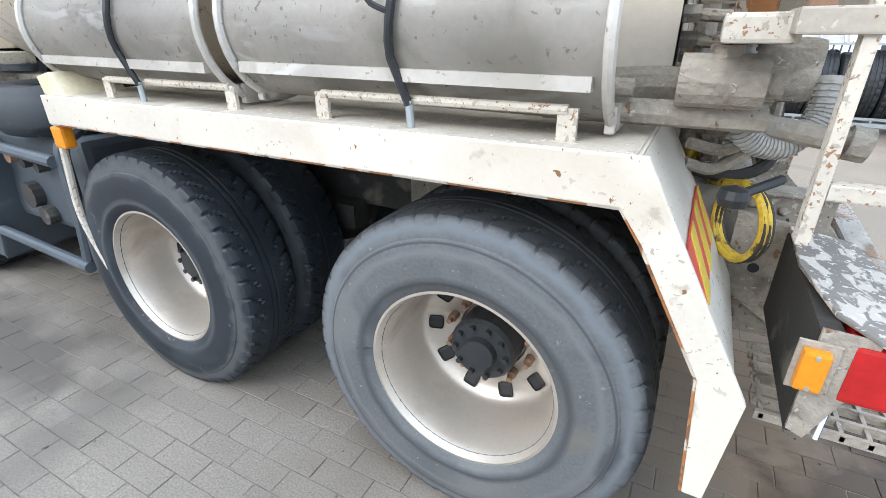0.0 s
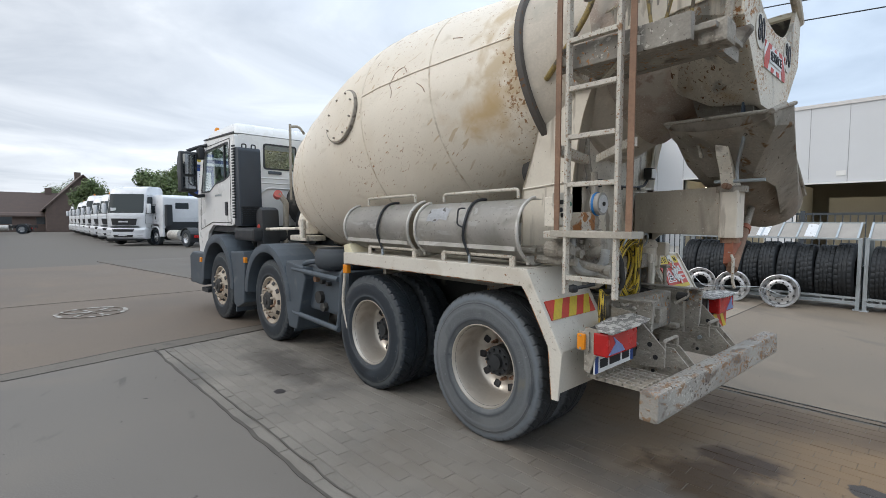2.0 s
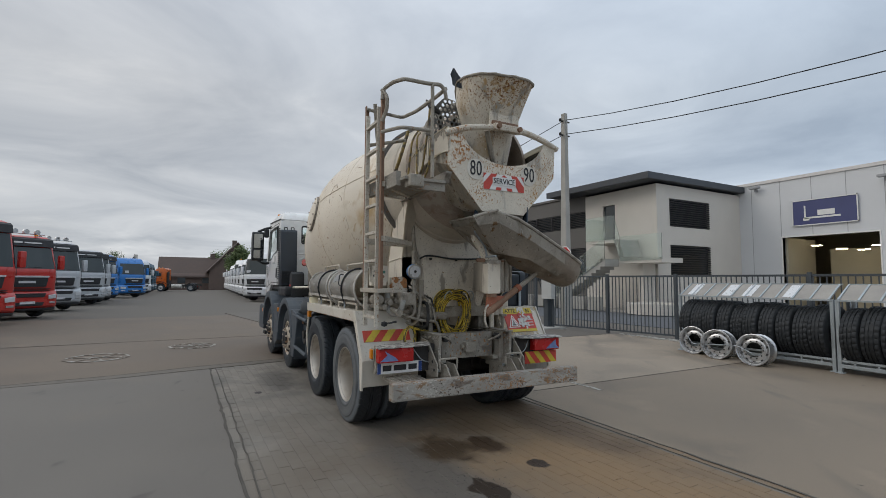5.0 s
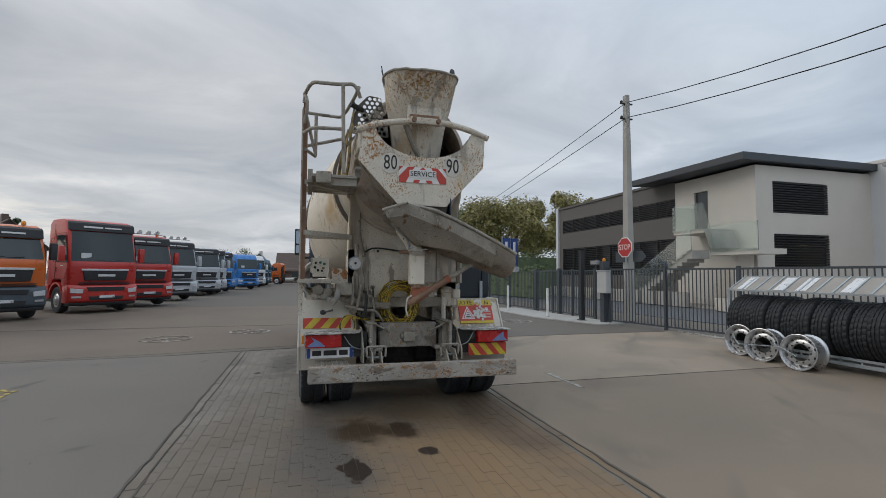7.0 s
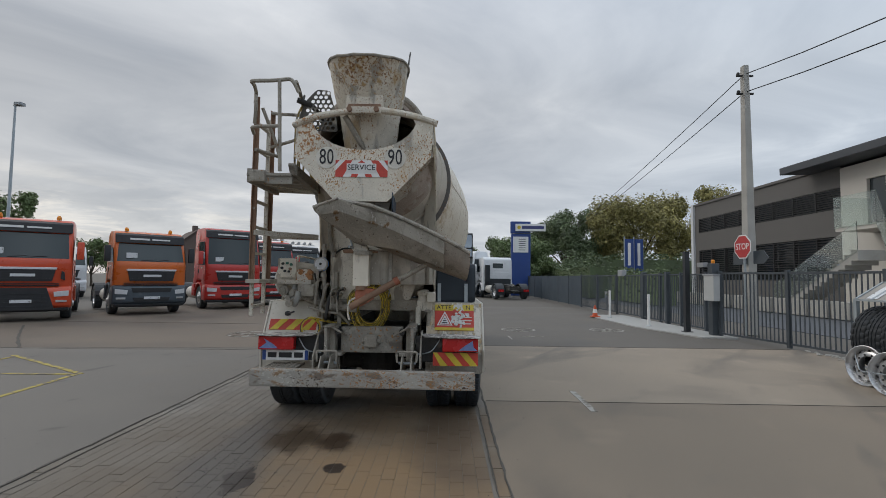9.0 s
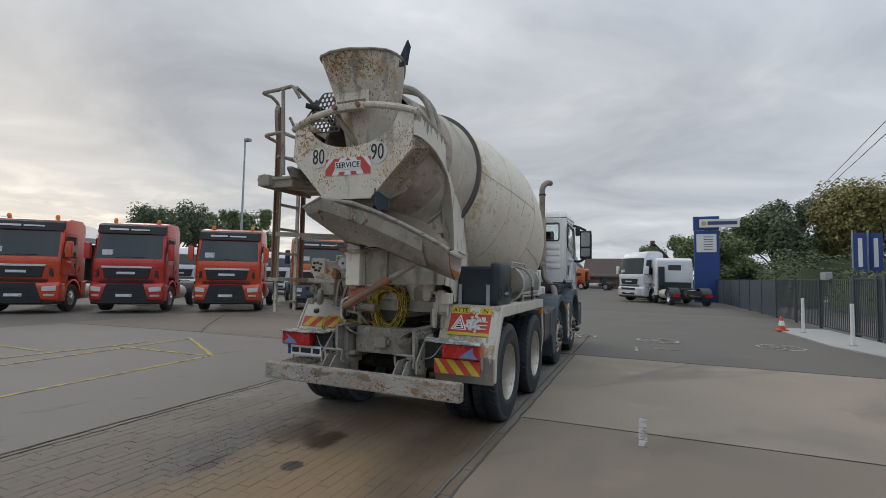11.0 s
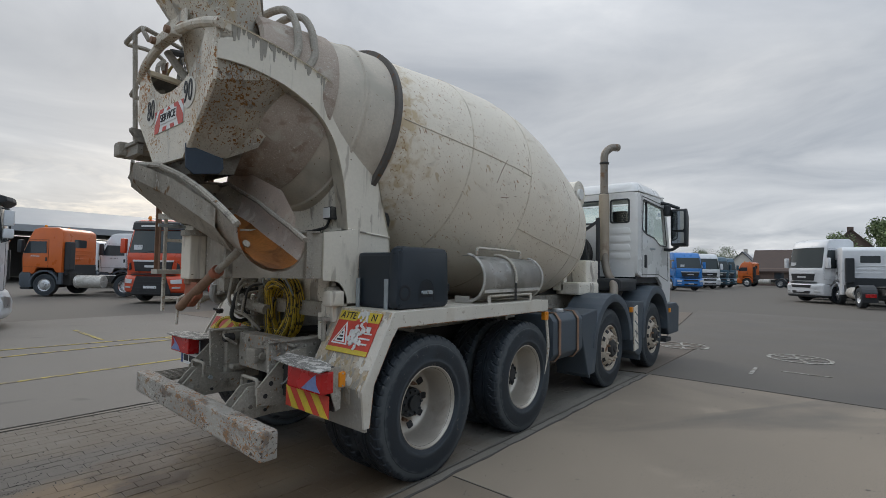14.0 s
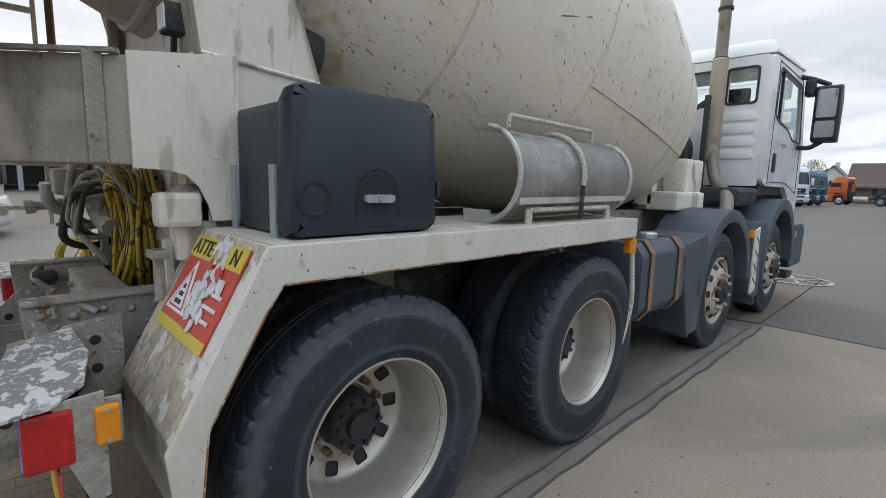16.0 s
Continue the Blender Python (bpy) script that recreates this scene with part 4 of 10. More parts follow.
# face towards the hall, with two louvred windows
holes = [(1.1, 4.8, 4.75, 6.35), (1.1, 4.8, 2.0, 3.7)]
wall_with_openings("side_wall", Matrix.Translation((FX, FY, 0)) @ pose(0, 0, 0, 0, 0, 90), 8.0, 7.1, 0.3, holes, M_PLASTER, office)
for h in holes:
    w = B()
    box(w, (FX - 0.2, FY + h[0], h[2]), (FX - 0.17, FY + h[1], h[3]))
    win = part("window", w, M_WIN, office)
    n = 13
    w = B()
    box(w, (FX - 0.1, FY + h[0], -0.035), (FX + 0.02, FY + h[1], 0.02))
    slat = part("slat", w, M_INK, win)
    slat.matrix_basis = Matrix.Translation((0, 0, h[2] + (h[3] - h[2]) * 0.5 / n))
    for i in range(1, n):
        share("slat", slat.data, win, Matrix.Translation((0, 0, h[2] + (h[3] - h[2]) * (i + 0.5) / n)))
# face towards the yard, with the upper door
holes = [(1.45, 2.4, 4.0, 6.3)]
wall_with_openings("front_wall", pose(-17.1, FY, 0), 5.0, 7.1, 0.3, holes, M_PLASTER, office)
w = B()
box(w, (-15.65, FY + 0.15, 4.0), (-14.7, FY + 0.2, 6.3))
part("door", w, M_WIN, office)
w = B()
box(w, (-16.9, FY + 0.35, 0), (FX - 0.35, 27.9, 7.0))
part("core_wall", w, M_PLASTER, office)
# overhanging roof
w = B()
prism(w, [(-19.3, 18.6), (FX + 0.35, 18.9), (FX + 0.35, 28.6), (-17.5, 28.6)], 7.22, 7.60, "z", 0.03)
part("roof", w, M_ROOF, office)
# wing
WX0, WX1 = -30.8, -17.1
holes = [(0.6, WX1 - WX0 - 0.02, 5.15, 6.2), (0.6, WX1 - WX0 - 0.02, 1.6, 3.8)]
wall_with_openings("wing_wall", pose(WX0, FY + 0.05, 0), WX1 - WX0 - 0.02, 7.25, 0.3, holes, M_BROWNP, office)
for h in holes:
    w = B()
    box(w, (WX0 + h[0], FY + 0.28, h[2]), (WX0 + h[1], FY + 0.31, h[3]))
    win = part("ribbon_window", w, M_WIN, office)
    n = 9 if h[3] - h[2] < 1.5 else 16
    k = 8
    for j in range(k):
        a, c = WX0 + h[0] + (h[1] - h[0]) * j / k, WX0 + h[0] + (h[1] - h[0]) * (j + 1) / k
        w = B()
        box(w, (a, FY + 0.0, h[2]), (a + 0.08, FY + 0.2, h[3]))
        part("mullion", w, M_INK, win)
        w = B()
        box(w, (a, FY + 0.02, -0.03), (c, FY + 0.13, 0.02))
        slat = part("slat", w, M_INK, win)
        slat.matrix_basis = Matrix.Translation((0, 0, h[2] + (h[3] - h[2]) * 0.5 / n))
        for i in range(1, n):
            share("slat", slat.data, win, Matrix.Translation((0, 0, h[2] + (h[3] - h[2]) * (i + 0.5) / n)))
w = B()
box(w, (WX0, FY + 0.4, 0), (WX1, 28, 7.2)); box(w, (WX0 - 0.02, FY - 0.05, 7.25), (WX1, 28, 7.4))
part("wing_body", w, M_BROWNP, office)
w = B()
box(w, (WX0 - 0.35, FY - 0.1, 0), (WX0 - 0.02, FY + 0.4, 7.4))
part("end_pier", w, M_HALL, office)
# outside stair with glass balustrade
st = B()
box(st, (-15.4, 18.3, 3.8), (-13.3, FY - 0.01, 4.0)); box(st, (-13.0, 18.3, 2.6), (-10.3, FY - 0.01, 2.85)); box(st, (-12.2, 18.9, 0), (FX - 0.1, FY - 0.1, 2.6))
part("stair_landing", st, M_PLASTER, office)
n = 16
for i in range(n):
    x, z = -13.0 - 5.2 * i / n, 2.85 - 2.85 * i / n
    stair = B()
    box(stair, (x - 5.2 / n, 17.2, max(z - 0.42, 0)), (x, 18.3, z))
    part("step", stair, M_POLE, office)
for i in range(6):
    stair = B()
    box(stair, (-13.3 + 0.05 * i, 18.4, 3.0 + 0.16 * (5 - i)), (-13.0 + 0.05 * i, FY - 0.05, 3.16 + 0.16 * (5 - i)))
    part("step", stair, M_POLE, office)
for pts, y in (([(-15.4, 3.95), (-13.3, 3.95), (-13.3, 5.35), (-15.4, 5.35)], 18.25), ([(-13.3, 3.95), (-12.9, 2.9), (-12.9, 4.15), (-13.3, 5.35)], 18.25), ([(-12.9, 2.75), (-10.25, 2.75), (-10.25, 4.1), (-12.9, 4.1)], 18.25), ([(-18.0, 0.1), (-13.0, 2.8), (-13.0, 4.0), (-18.0, 1.3)], 17.18)):
    w = B()
    prism(w, pts, y, y + 0.03, "y")
    part("glass_panel", w, M_SEA, office)
w = B()
box(w, (-15.42, 18.26, 3.95), (-15.39, FY - 0.01, 5.35))
part("glass_panel", w, M_SEA, office)

# old low warehouse behind the parked trucks
wh = thing("warehouse", "long low warehouse with a grey sheet roof and open front", "building")
b = B()
box(b, (-25, -62, 0), (30, -61.7, 4.2)); box(b, (-25, -62, 0), (-24.7, -44, 4.0)); box(b, (29.7, -62, 0), (30, -44, 4.0))
part("back_wall", b, M_BROWNP, wh)
b = B()
prism(b, [(-43.5, 4.4), (-52, 6.4), (-62.4, 4.6), (-62.4, 4.3), (-52, 6.0), (-43.5, 3.9)], -26, 31, "x")
part("roof", b, M_TIN, wh)
for i in range(10):
    b = B()
    box(b, (-24.5 + i * 5.9, -44.3, 0), (-24.2 + i * 5.9, -44.0, 4.4))
    part("column", b, M_TIN, wh)


def house(name, m, w, d, eave, ridge, label, wall=M_BWALL, roof=M_BROOF):
    t = thing(name, label, "house", m)
    bm = B()
    prism(bm, [(0, 0), (d, 0), (d, eave), (d / 2, ridge - 0.15), (0, eave)], 0, w, "x")
    body = part("wall", bm, wall, t)
    bm = B()
    prism(bm, [(-0.4, eave - 0.3), (d / 2, ridge), (d + 0.4, eave - 0.3), (d + 0.4, eave - 0.5), (d / 2, ridge - 0.2), (-0.4, eave - 0.5)], -0.3, w + 0.3, "x")
    r = part("roof", bm, roof, t)
    bm = B()
    box(bm, (w * 0.72, d / 2 - 0.35, ridge - 0.5), (w * 0.72 + 0.7, d / 2 + 0.35, ridge + 0.7))
    part("chimney", bm, wall, r)
    for x in (w * 0.25, w * 0.6):
        bm = B()
        box(bm, (x, -0.02, 1.0), (x + 1.1, 0.1, 2.2))
        part("window", bm, M_WIN, t)
    return t


house("brown_house", pose(-80, -6.3, 0, 0, 0, 90), 10.0, 8.0, 2.4, 5.3, "low brown brick house with a dark tiled roof")
house("brown_house", pose(-78, 8.6, 0, 0, 0, 180), 8.0, 8.0, 3.2, 7.7, "brown gabled house with a chimney")
house("grey_house", pose(-115, -10.0, 0, 0, 0, 180), 6.0, 5.0, 3.6, 6.4, "small grey gabled house far off", M_PLASTER, M_ROOF)
house("dark_house", pose(-70, -46, 0, 0, 0, 40), 8, 8, 5, 8.4, "dark gabled house far behind the trucks")

# ---- the concrete mixer truck, facing -x, rear axle at x = 0 ----
mixer = thing("concrete_mixer_truck", "worn white concrete mixer truck with a cement-splashed cream drum", "truck")

TA = radians(10.7)
DC = Vector((-1.505, -0.008, 2.50))
# frame of the drum: local z along its axis towards the rear
DM = Matrix.Translation(DC) @ Matrix.Rotation(math.pi / 2 - TA, 4, "Y")


def wheel(parent, x, y, side, dual, tyre_mat, z=0.53, R=0.54, name="wheel"):
    w = new(name)
    w.parent = parent
    w.matrix_basis = pose(x, y, z, -90 * side, 0, 0)   # local z points outwards
    def tyre_at(h0, nm="tyre"):
        half = [(0.288, 0.11), (0.31, 0.135), (0.335, 0.146), (0.342, 0.150), (0.346, 0.1505), (0.352, 0.150), (0.40, 0.154), (0.45, 0.150), (0.468, 0.146), (0.472, 0.141), (R - 0.040, 0.136), (R - 0.022, 0.130), (R - 0.008, 0.122), (R - 0.002, 0.108), (R, 0.094), (R + 0.001, 0.080), (R + 0.001, 0.066), (R + 0.001, 0.052), (R + 0.001, 0.046), (R + 0.001, 0.020), (R - 0.010, 0.017), (R - 0.010, 0.010), (R + 0.001, 0.007)]
        prof = [(r, -h) for r, h in half] + half[::-1]
        last = len(prof) - 1
        shift = {11: 0, 12: 0, 13: 0, 14: 1, 15: 2, 16: 4, 17: 6}
        cut = {11: 0.009, 12: 0.013, 13: 0.014, 14: 0.014, 15: 0.013, 16: 0.011, 17: 0.006}
        bm = B()

        def notch(i, k):
            e = min(i, last - i)
            if e in shift and (k + shift[e] + (4 if i > e else 0)) % 8 == 0:
                return -cut[e]
            return 0.0
        lathe(bm, [(r, h + h0) for r, h in prof], 368, None, notch)
        return part(nm, bm, tyre_mat, w, smooth=35)
    tyre_at(-0.152)
    if dual:
        tyre_at(-0.49, "inner_tyre")
        # deep dished rim
        bm = B()
        lathe(bm, [(0.288, -0.05), (0.312, -0.035), (0.312, -0.02), (0.300, -0.018), (0.290, -0.04), (0.282, -0.06), (0.272, -0.16), (0.262, -0.24), (0.245, -0.275), (0.185, -0.295), (0.125, -0.30), (0.118, -0.315), (0.05, -0.315)], 56)
        rim = part("rim", bm, M_RIM, w, smooth=50)
        for k in range(10):
            a = 2 * math.pi * k / 10
            bm = B()
            pm = Matrix.Translation((0.215 * math.cos(a), 0.215 * math.sin(a), -0.286)) @ Matrix.Rotation(a, 4, "Z") @ Matrix.Rotation(radians(-18), 4, "Y")
            box(bm, (-0.027, -0.027, -0.004), (0.027, 0.027, 0.006), 0.012, pm)
            part("vent_hole", bm, M_INK, rim)
            bm = B()
            a += 0.314
            lathe(bm, [(0.016, -0.305), (0.016, -0.265), (0.010, -0.26), (0.010, -0.24), (0.0, -0.24)], 8, Matrix.Translation((0.15 * math.cos(a), 0.15 * math.sin(a), 0)))
            part("wheel_nut", bm, M_RUST, rim)
        bm = B()
        lathe(bm, [(0.115, -0.32), (0.115, -0.21), (0.105, -0.195), (0.06, -0.19), (0.055, -0.165), (0.0, -0.162)], 24)
        for k in range(10):
            a = 2 * math.pi * k / 10
            lathe(bm, [(0.011, -0.20), (0.011, -0.175), (0.0, -0.175)], 6, Matrix.Translation((0.09 * math.cos(a), 0.09 * math.sin(a), 0)))
        part("hub", bm, M_BLACK, w, "black reduction hub")
    else:
        bm = B()
        lathe(bm, [(0.288, -0.05), (0.312, -0.03), (0.312, -0.015), (0.300, -0.012), (0.29, -0.03), (0.28, -0.05), (0.262, -0.06), (0.24, -0.035), (0.205, 0.0), (0.165, 0.012), (0.13, 0.01), (0.125, -0.01), (0.05, -0.01)], 48)
        rim = part("rim", bm, M_RIMF, w, smooth=50)
        for k in range(10):
            a = 2 * math.pi * k / 10
            bm = B()
            pm = Matrix.Translation((0.238, 0, -0.022))
            box(bm, (-0.024, -0.03, -0.006), (0.024, 0.03, 0.008), 0.010, Matrix.Rotation(a, 4, "Z") @ pm @ Matrix.Rotation(radians(38), 4, "Y"))
            part("vent_hole", bm, M_INK, rim)
            bm = B()
            a += 0.314
            lathe(bm, [(0.017, 0.0), (0.017, 0.04), (0.012, 0.055), (0.0, 0.055)], 8, Matrix.Translation((0.165 * math.cos(a), 0.165 * math.sin(a), 0)))
            part("wheel_nut", bm, M_RIMF, rim)
        bm = B()
        lathe(bm, [(0.12, -0.02), (0.12, 0.03), (0.10, 0.05), (0.05, 0.055), (0.045, 0.07), (0.0, 0.07)], 20)
        part("hub", bm, M_DARK, w)
    bm = B()
    lathe(bm, [(0.287, -0.05), (0.287, -0.36), (0.2, -0.365), (0.0, -0.365)], 32)
    part("drum_brake", bm, M_DARK, w)
    return w


for s in (-1, 1):
    wheel(mixer, 0.0, s * 1.235, s, True, M_TYREP if s < 0 else M_TYRE)
    wheel(mixer, -1.43, s * 1.235, s, True, M_TYRE)
    wheel(mixer, -3.82, s * 1.17, s, False, M_TYRE)
    wheel(mixer, -5.75, s * 1.17, s, False, M_TYRE)

# chassis
b = B()
for s in (-1, 1):
    box(b, (-7.0, s * 0.40 - 0.04, 0.72), (0.62, s * 0.40 + 0.04, 1.0))
for x in (-6.0, -4.8, -3.0, -2.2, -0.7, 0.1):
    box(b, (x - 0.06, -0.4, 0.76), (x + 0.06, 0.4, 0.96))
for x in (0.0, -1.43, -3.82, -5.75):
    tube(b, [(x, -0.8, 0.53), (x, 0.8, 0.53)], 0.1, 12)
for x in (0.0, -1.43):
    lathe(b, [(0.0, -0.26), (0.2, -0.2), (0.26, 0), (0.2, 0.2), (0.0, 0.26)], 16, Matrix.Translation((x, 0.0, 0.53)))
    for s in (-1, 1):
        box(b, (x - 0.55, s * 0.5 - 0.05, 0.62), (x + 0.55, s * 0.5 + 0.05, 0.74))
        for k in (-0.12, 0.12):
            tube(b, bend([(x + k, s * 0.44, 0.5), (x + k, s * 0.44, 0.84), (x + k, s * 0.56, 0.84), (x + k, s * 0.56, 0.5)], 0.03), 0.018, 6)
part("chassis_frame", b, M_DARK, mixer)
b = B()
for s in (-1, 1):
    box(b, (-4.6, s * 0.45 - 0.06, 1.0), (0.35, s * 0.45 + 0.06, 1.24))
part("sub_frame", b, M_CAKE, mixer)
for s in (-1, 1):
    b = B()
    prism(b, [(-0.60, 0.66), (0.70, 0.62), (0.90, 0.68), (0.92, 1.02), (0.60, 1.03), (-0.60, 1.03)], s * 0.463 - 0.018, s * 0.463 + 0.018, "y", 0.006)
    box(b, (-0.60, min(s * 0.40, s * 0.50), 1.022), (0.92, max(s * 0.40, s * 0.50), 1.036), 0.004)
    rail_end = part("rail_end", b, M_BEAM, mixer, "cement-coated frame rail end with rivets")
    for i, (x, z) in enumerate([(0.87 - 0.085 * k, 0.985 - 0.012 * (k % 2)) for k in range(11)] + [(0.80 - 0.12 * k, 0.82 - 0.05 * (k % 2)) for k in range(7)] + [(0.52 - 0.16 * k, 0.70) for k in range(5)]):
        b = B()
        lathe(b, [(0.015, 0.0), (0.014, 0.008), (0.008, 0.014), (0.0, 0.015)], 8, Matrix.Translation((x, s * 0.481, z)) @ Matrix.Rotation(radians(-90 * s), 4, "X"))
        part("rivet", b, M_BEAM, rail_end, smooth=60)
b = B()
box(b, (-1.95, -0.68, 0.8), (-1.9, 0.68, 1.2))
part("splash_plate", b, M_CAKE, mixer)

# drum
prof = [(0.0, -3.62), (0.10, -3.6), (0.19, -3.5), (0.291, -3.3), (0.432, -3.06), (0.588, -2.8), (0.768, -2.45), (0.916, -2.1), (1.018, -1.65), (1.10, -1.2), (1.158, -0.75), (1.18, -0.3), (1.149, 0.15), (1.066, 0.6), (0.99, 0.92), (0.91, 1.24), (0.84, 1.54)]
b = B()
lathe(b, prof, 96, DM)
drum = part("drum", b, M_DRUM, mixer, "cream painted mixing drum with rust streaks", smooth=30)
for r, h in ((1.018, -1.65), (1.166, -0.1), (0.916, -2.1), (1.03, 0.75)):
    b = B()
    lathe(b, [(r - 0.003, h - 0.012), (r + 0.0045, h - 0.005), (r + 0.0045, h + 0.005), (r - 0.004, h + 0.012)], 96, DM)
    part("weld_seam", b, M_DSEAM, drum, smooth=60)
b = B()
lathe(b, [(0.82, 1.54), (0.865, 1.54), (0.872, 1.545), (0.872, 1.59), (0.865, 1.595), (0.80, 1.595)], 96, DM)
part("roller_ring", b, M_RINGS, drum, "grimy steel roller ring", smooth=30)
b = B()
lathe(b, [(0.84, 1.54), (0.82, 1.62), (0.765, 1.83), (0.775, 1.84), (0.772, 1.86), (0.755, 1.87), (0.70, 2.08)], 72, DM)
part("drum_neck", b, M_CONE, drum, "smooth cement-grey rear cone of the drum", smooth=30)
b = B()
lathe(b, [(0.70, 2.08), (0.71, 2.085), (0.712, 2.10), (0.66, 2.27), (0.57, 2.64), (0.53, 2.65), (0.55, 2.3)], 72, DM)
part("drum_mouth", b, M_MOUTH, drum, "rough pinkish-brown mouth cone of the drum", smooth=30)
# bolted inspection hatch on the driver's side
HA = radians(-101.4)


def on_drum(t, k, off):
    """A point of an oval round the hatch, k times its size, off above the drum."""
    h = -0.46 + 0.28 * k * math.cos(t)
    a = HA + 0.25 * k / 1.14 * math.sin(t)
    r = float(np.interp(h, [p[1] for p in prof], [p[0] for p in prof])) + off
    return DM @ Vector((r * math.cos(a), r * math.sin(a), h))


b = B()
tn = [2 * math.pi * i / 36 for i in range(36)]
ring_loft(b, [[on_drum(t, k, o) for t in tn] for k, o in ((1.0, -0.02), (1.0, 0.030), (0.98, 0.035), (0.6, 0.036), (0.2, 0.036))], True, True)
hatch = part("hatch_cover", b, M_DRUM, drum, smooth=30)
b = B()
ring_loft(b, [[on_drum(t, k, o) for t in tn] for k, o in ((1.07, -0.02), (1.07, 0.018), (1.05, 0.026), (1.0, 0.026))], True)
part("hatch_seal", b, M_SEAL, hatch, "dirty grey hatch seal")
for i in range(8):
    b = B()
    c, e = on_drum(2 * math.pi * (i + 0.5) / 8, 0.86, 0.03), on_drum(2 * math.pi * (i + 0.5) / 8, 0.86, 0.05)
    tube(b, [c, e], 0.010, 8)
    part("bolt", b, M_SEAL, hatch)
for k, (s0, s1) in zip((200, -105, 94, 66), ((-2.1, 1.5), (-0.1, 1.5), (-0.1, 1.5), (-2.1, -0.1))):
    pts = []
    for i in range(13):
        h = s0 + (s1 - s0) * i / 12
        r = float(np.interp(h, [p[1] for p in prof], [p[0] for p in prof])) + 0.002
        a = radians(k)
        pts.append(DM @ Vector((r * math.cos(a), r * math.sin(a), h)))
    b = B()
    tube(b, pts, 0.0055, 6)
    part("long_seam", b, M_DSEAM, drum)
# scrapes down to the rust
for track in (((-104, 0.30), (-110, 0.36), (-111, 0.46), (-107, 0.50)), ((-104, 0.30), (-100, 0.33), (-97, 0.32)), ((-112, 0.02), (-122, 0.05), (-134, 0.16), (-144, 0.30)), ((-99, 0.62), (-96, 0.68), (-93, 0.70)), ((-118, 0.95), (-116, 1.05)), ((112, -0.02), (102, -0.06), (94, -0.05)), ((96, 0.30), (90, 0.36), (82, 0.40)), ((80, 0.1), (76, 0.3)), ((108, -1.0), (100, -1.2))):
    pts = []
    for a, h in track:
        r = float(np.interp(h, [p[1] for p in prof], [p[0] for p in prof])) + 0.0005
        pts.append(DM @ Vector((r * math.cos(radians(a)), r * math.sin(radians(a)), h)))
    b = B()
    tube(b, bend(pts, 0.05), 0.0035, 6)
    part("scrape", b, M_RUST, drum)

# rear fenders
def rear_fender(s):
    def Y(v):
        return s * v
    b = B()
    low_ = 0.47 if s < 0 else 0.53
    top = [(-1.82, 1.27), (0.41, 1.27), (0.68, 0.775), (0.655, 0.50)]
    # deck and sloped rear apron
    lo = [(-1.82, 1.245), (0.395, 1.245), (0.655, 0.77), (0.63, 0.50)]
    prism(b, [*top[:2], *lo[1::-1]], Y(0.60), Y(1.235), "y", 0.006)
    # outer skirt
    prism(b, [(-1.82, 1.275), (0.425, 1.275), (0.70, 0.77), (0.675, low_), (0.63, low_), (0.60, 0.80), (0.44, 1.09), (0.385, 1.165), (-1.82, 1.165)], Y(1.235), Y(1.255), "y", 0.004)
    # inner skirt on the frame side
    f = part("rear_fender", b, M_FEND, mixer, "white fender with chipped paint and cement splashes")
    b = B()
    prism(b, [*top[1:], *lo[:0:-1]], Y(0.60), Y(1.235), "y", 0.005)
    prism(b, [(0.1, 1.24), (0.395, 1.24), (0.66, 0.77), (0.63, 0.52), (0.45, 0.52)], Y(0.60), Y(0.615), "y")
    part("sloped_apron", b, M_APRON if s > 0 else M_FEND, f)
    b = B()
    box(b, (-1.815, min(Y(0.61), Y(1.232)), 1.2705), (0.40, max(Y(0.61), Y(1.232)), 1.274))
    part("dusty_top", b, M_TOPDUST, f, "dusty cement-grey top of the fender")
    b = B()
    tube(b, [(-1.82, Y(1.247), 1.164), (0.384, Y(1.247), 1.164), (0.438, Y(1.247), 1.088), (0.598, Y(1.247), 0.80), (0.628, Y(1.247), low_)], 0.0055, 6)
    part("rusty_edge", b, M_FLAKE, f)
    # front hanging strip with side marker
    b = B()
    tube(b, bend([(-1.83, Y(1.22), 1.2), (-1.87, Y(1.24), 0.75), (-1.80, Y(1.22), 0.50)], 0.1), 0.016, 8)
    part("edge_strip", b, M_LAD, f)
    b = B()
    box(b, (-1.86, Y(1.22) - 0.025, 1.06), (-1.78, Y(1.22) + 0.025, 1.15), 0.012)
    part("side_marker", b, M_ORL, f)
    return f


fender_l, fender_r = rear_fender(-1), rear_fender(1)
b = B()
prism(b, [(-1.86, 1.27), (-1.7, 1.27), (-1.78, 1.36), (-1.88, 1.34)], -1.22, -0.98, "y", 0.005)
part("bent_flap", b, surf("cream_flap", (0.66, 0.60, 0.42), 0.5), fender_l)

# hazard stripes on the left apron, below the right lamp
def hazard(name, m, w, h, parent, flip=1):
    """Diagonal red and yellow stripes on a thin plate in local x-y, facing local z."""
    b = B()
    box(b, (-w / 2, -h / 2, -0.003), (w / 2, h / 2, 0.002))
    base = part(name, b, M_RED, parent, "red and yellow hazard stripes")
    base.matrix_basis = m
    n = 3
    for i in range(n):
        x = -w / 2 + w * (i + 0.5) / n + (0.02 if flip > 0 else -0.02)
        sw, k = w / n / 4, h / 2 * 0.85 * flip
        pts = [(max(-w / 2, min(w / 2, px)), py) for px, py in ((x - sw - k, -h / 2), (x + sw - k, -h / 2), (x + sw + k, h / 2), (x - sw + k, h / 2))]
        b = B()
        prism(b, pts, 0.002, 0.005, "z")
        part("yellow_stripe", b, M_YEL, base)
    return base


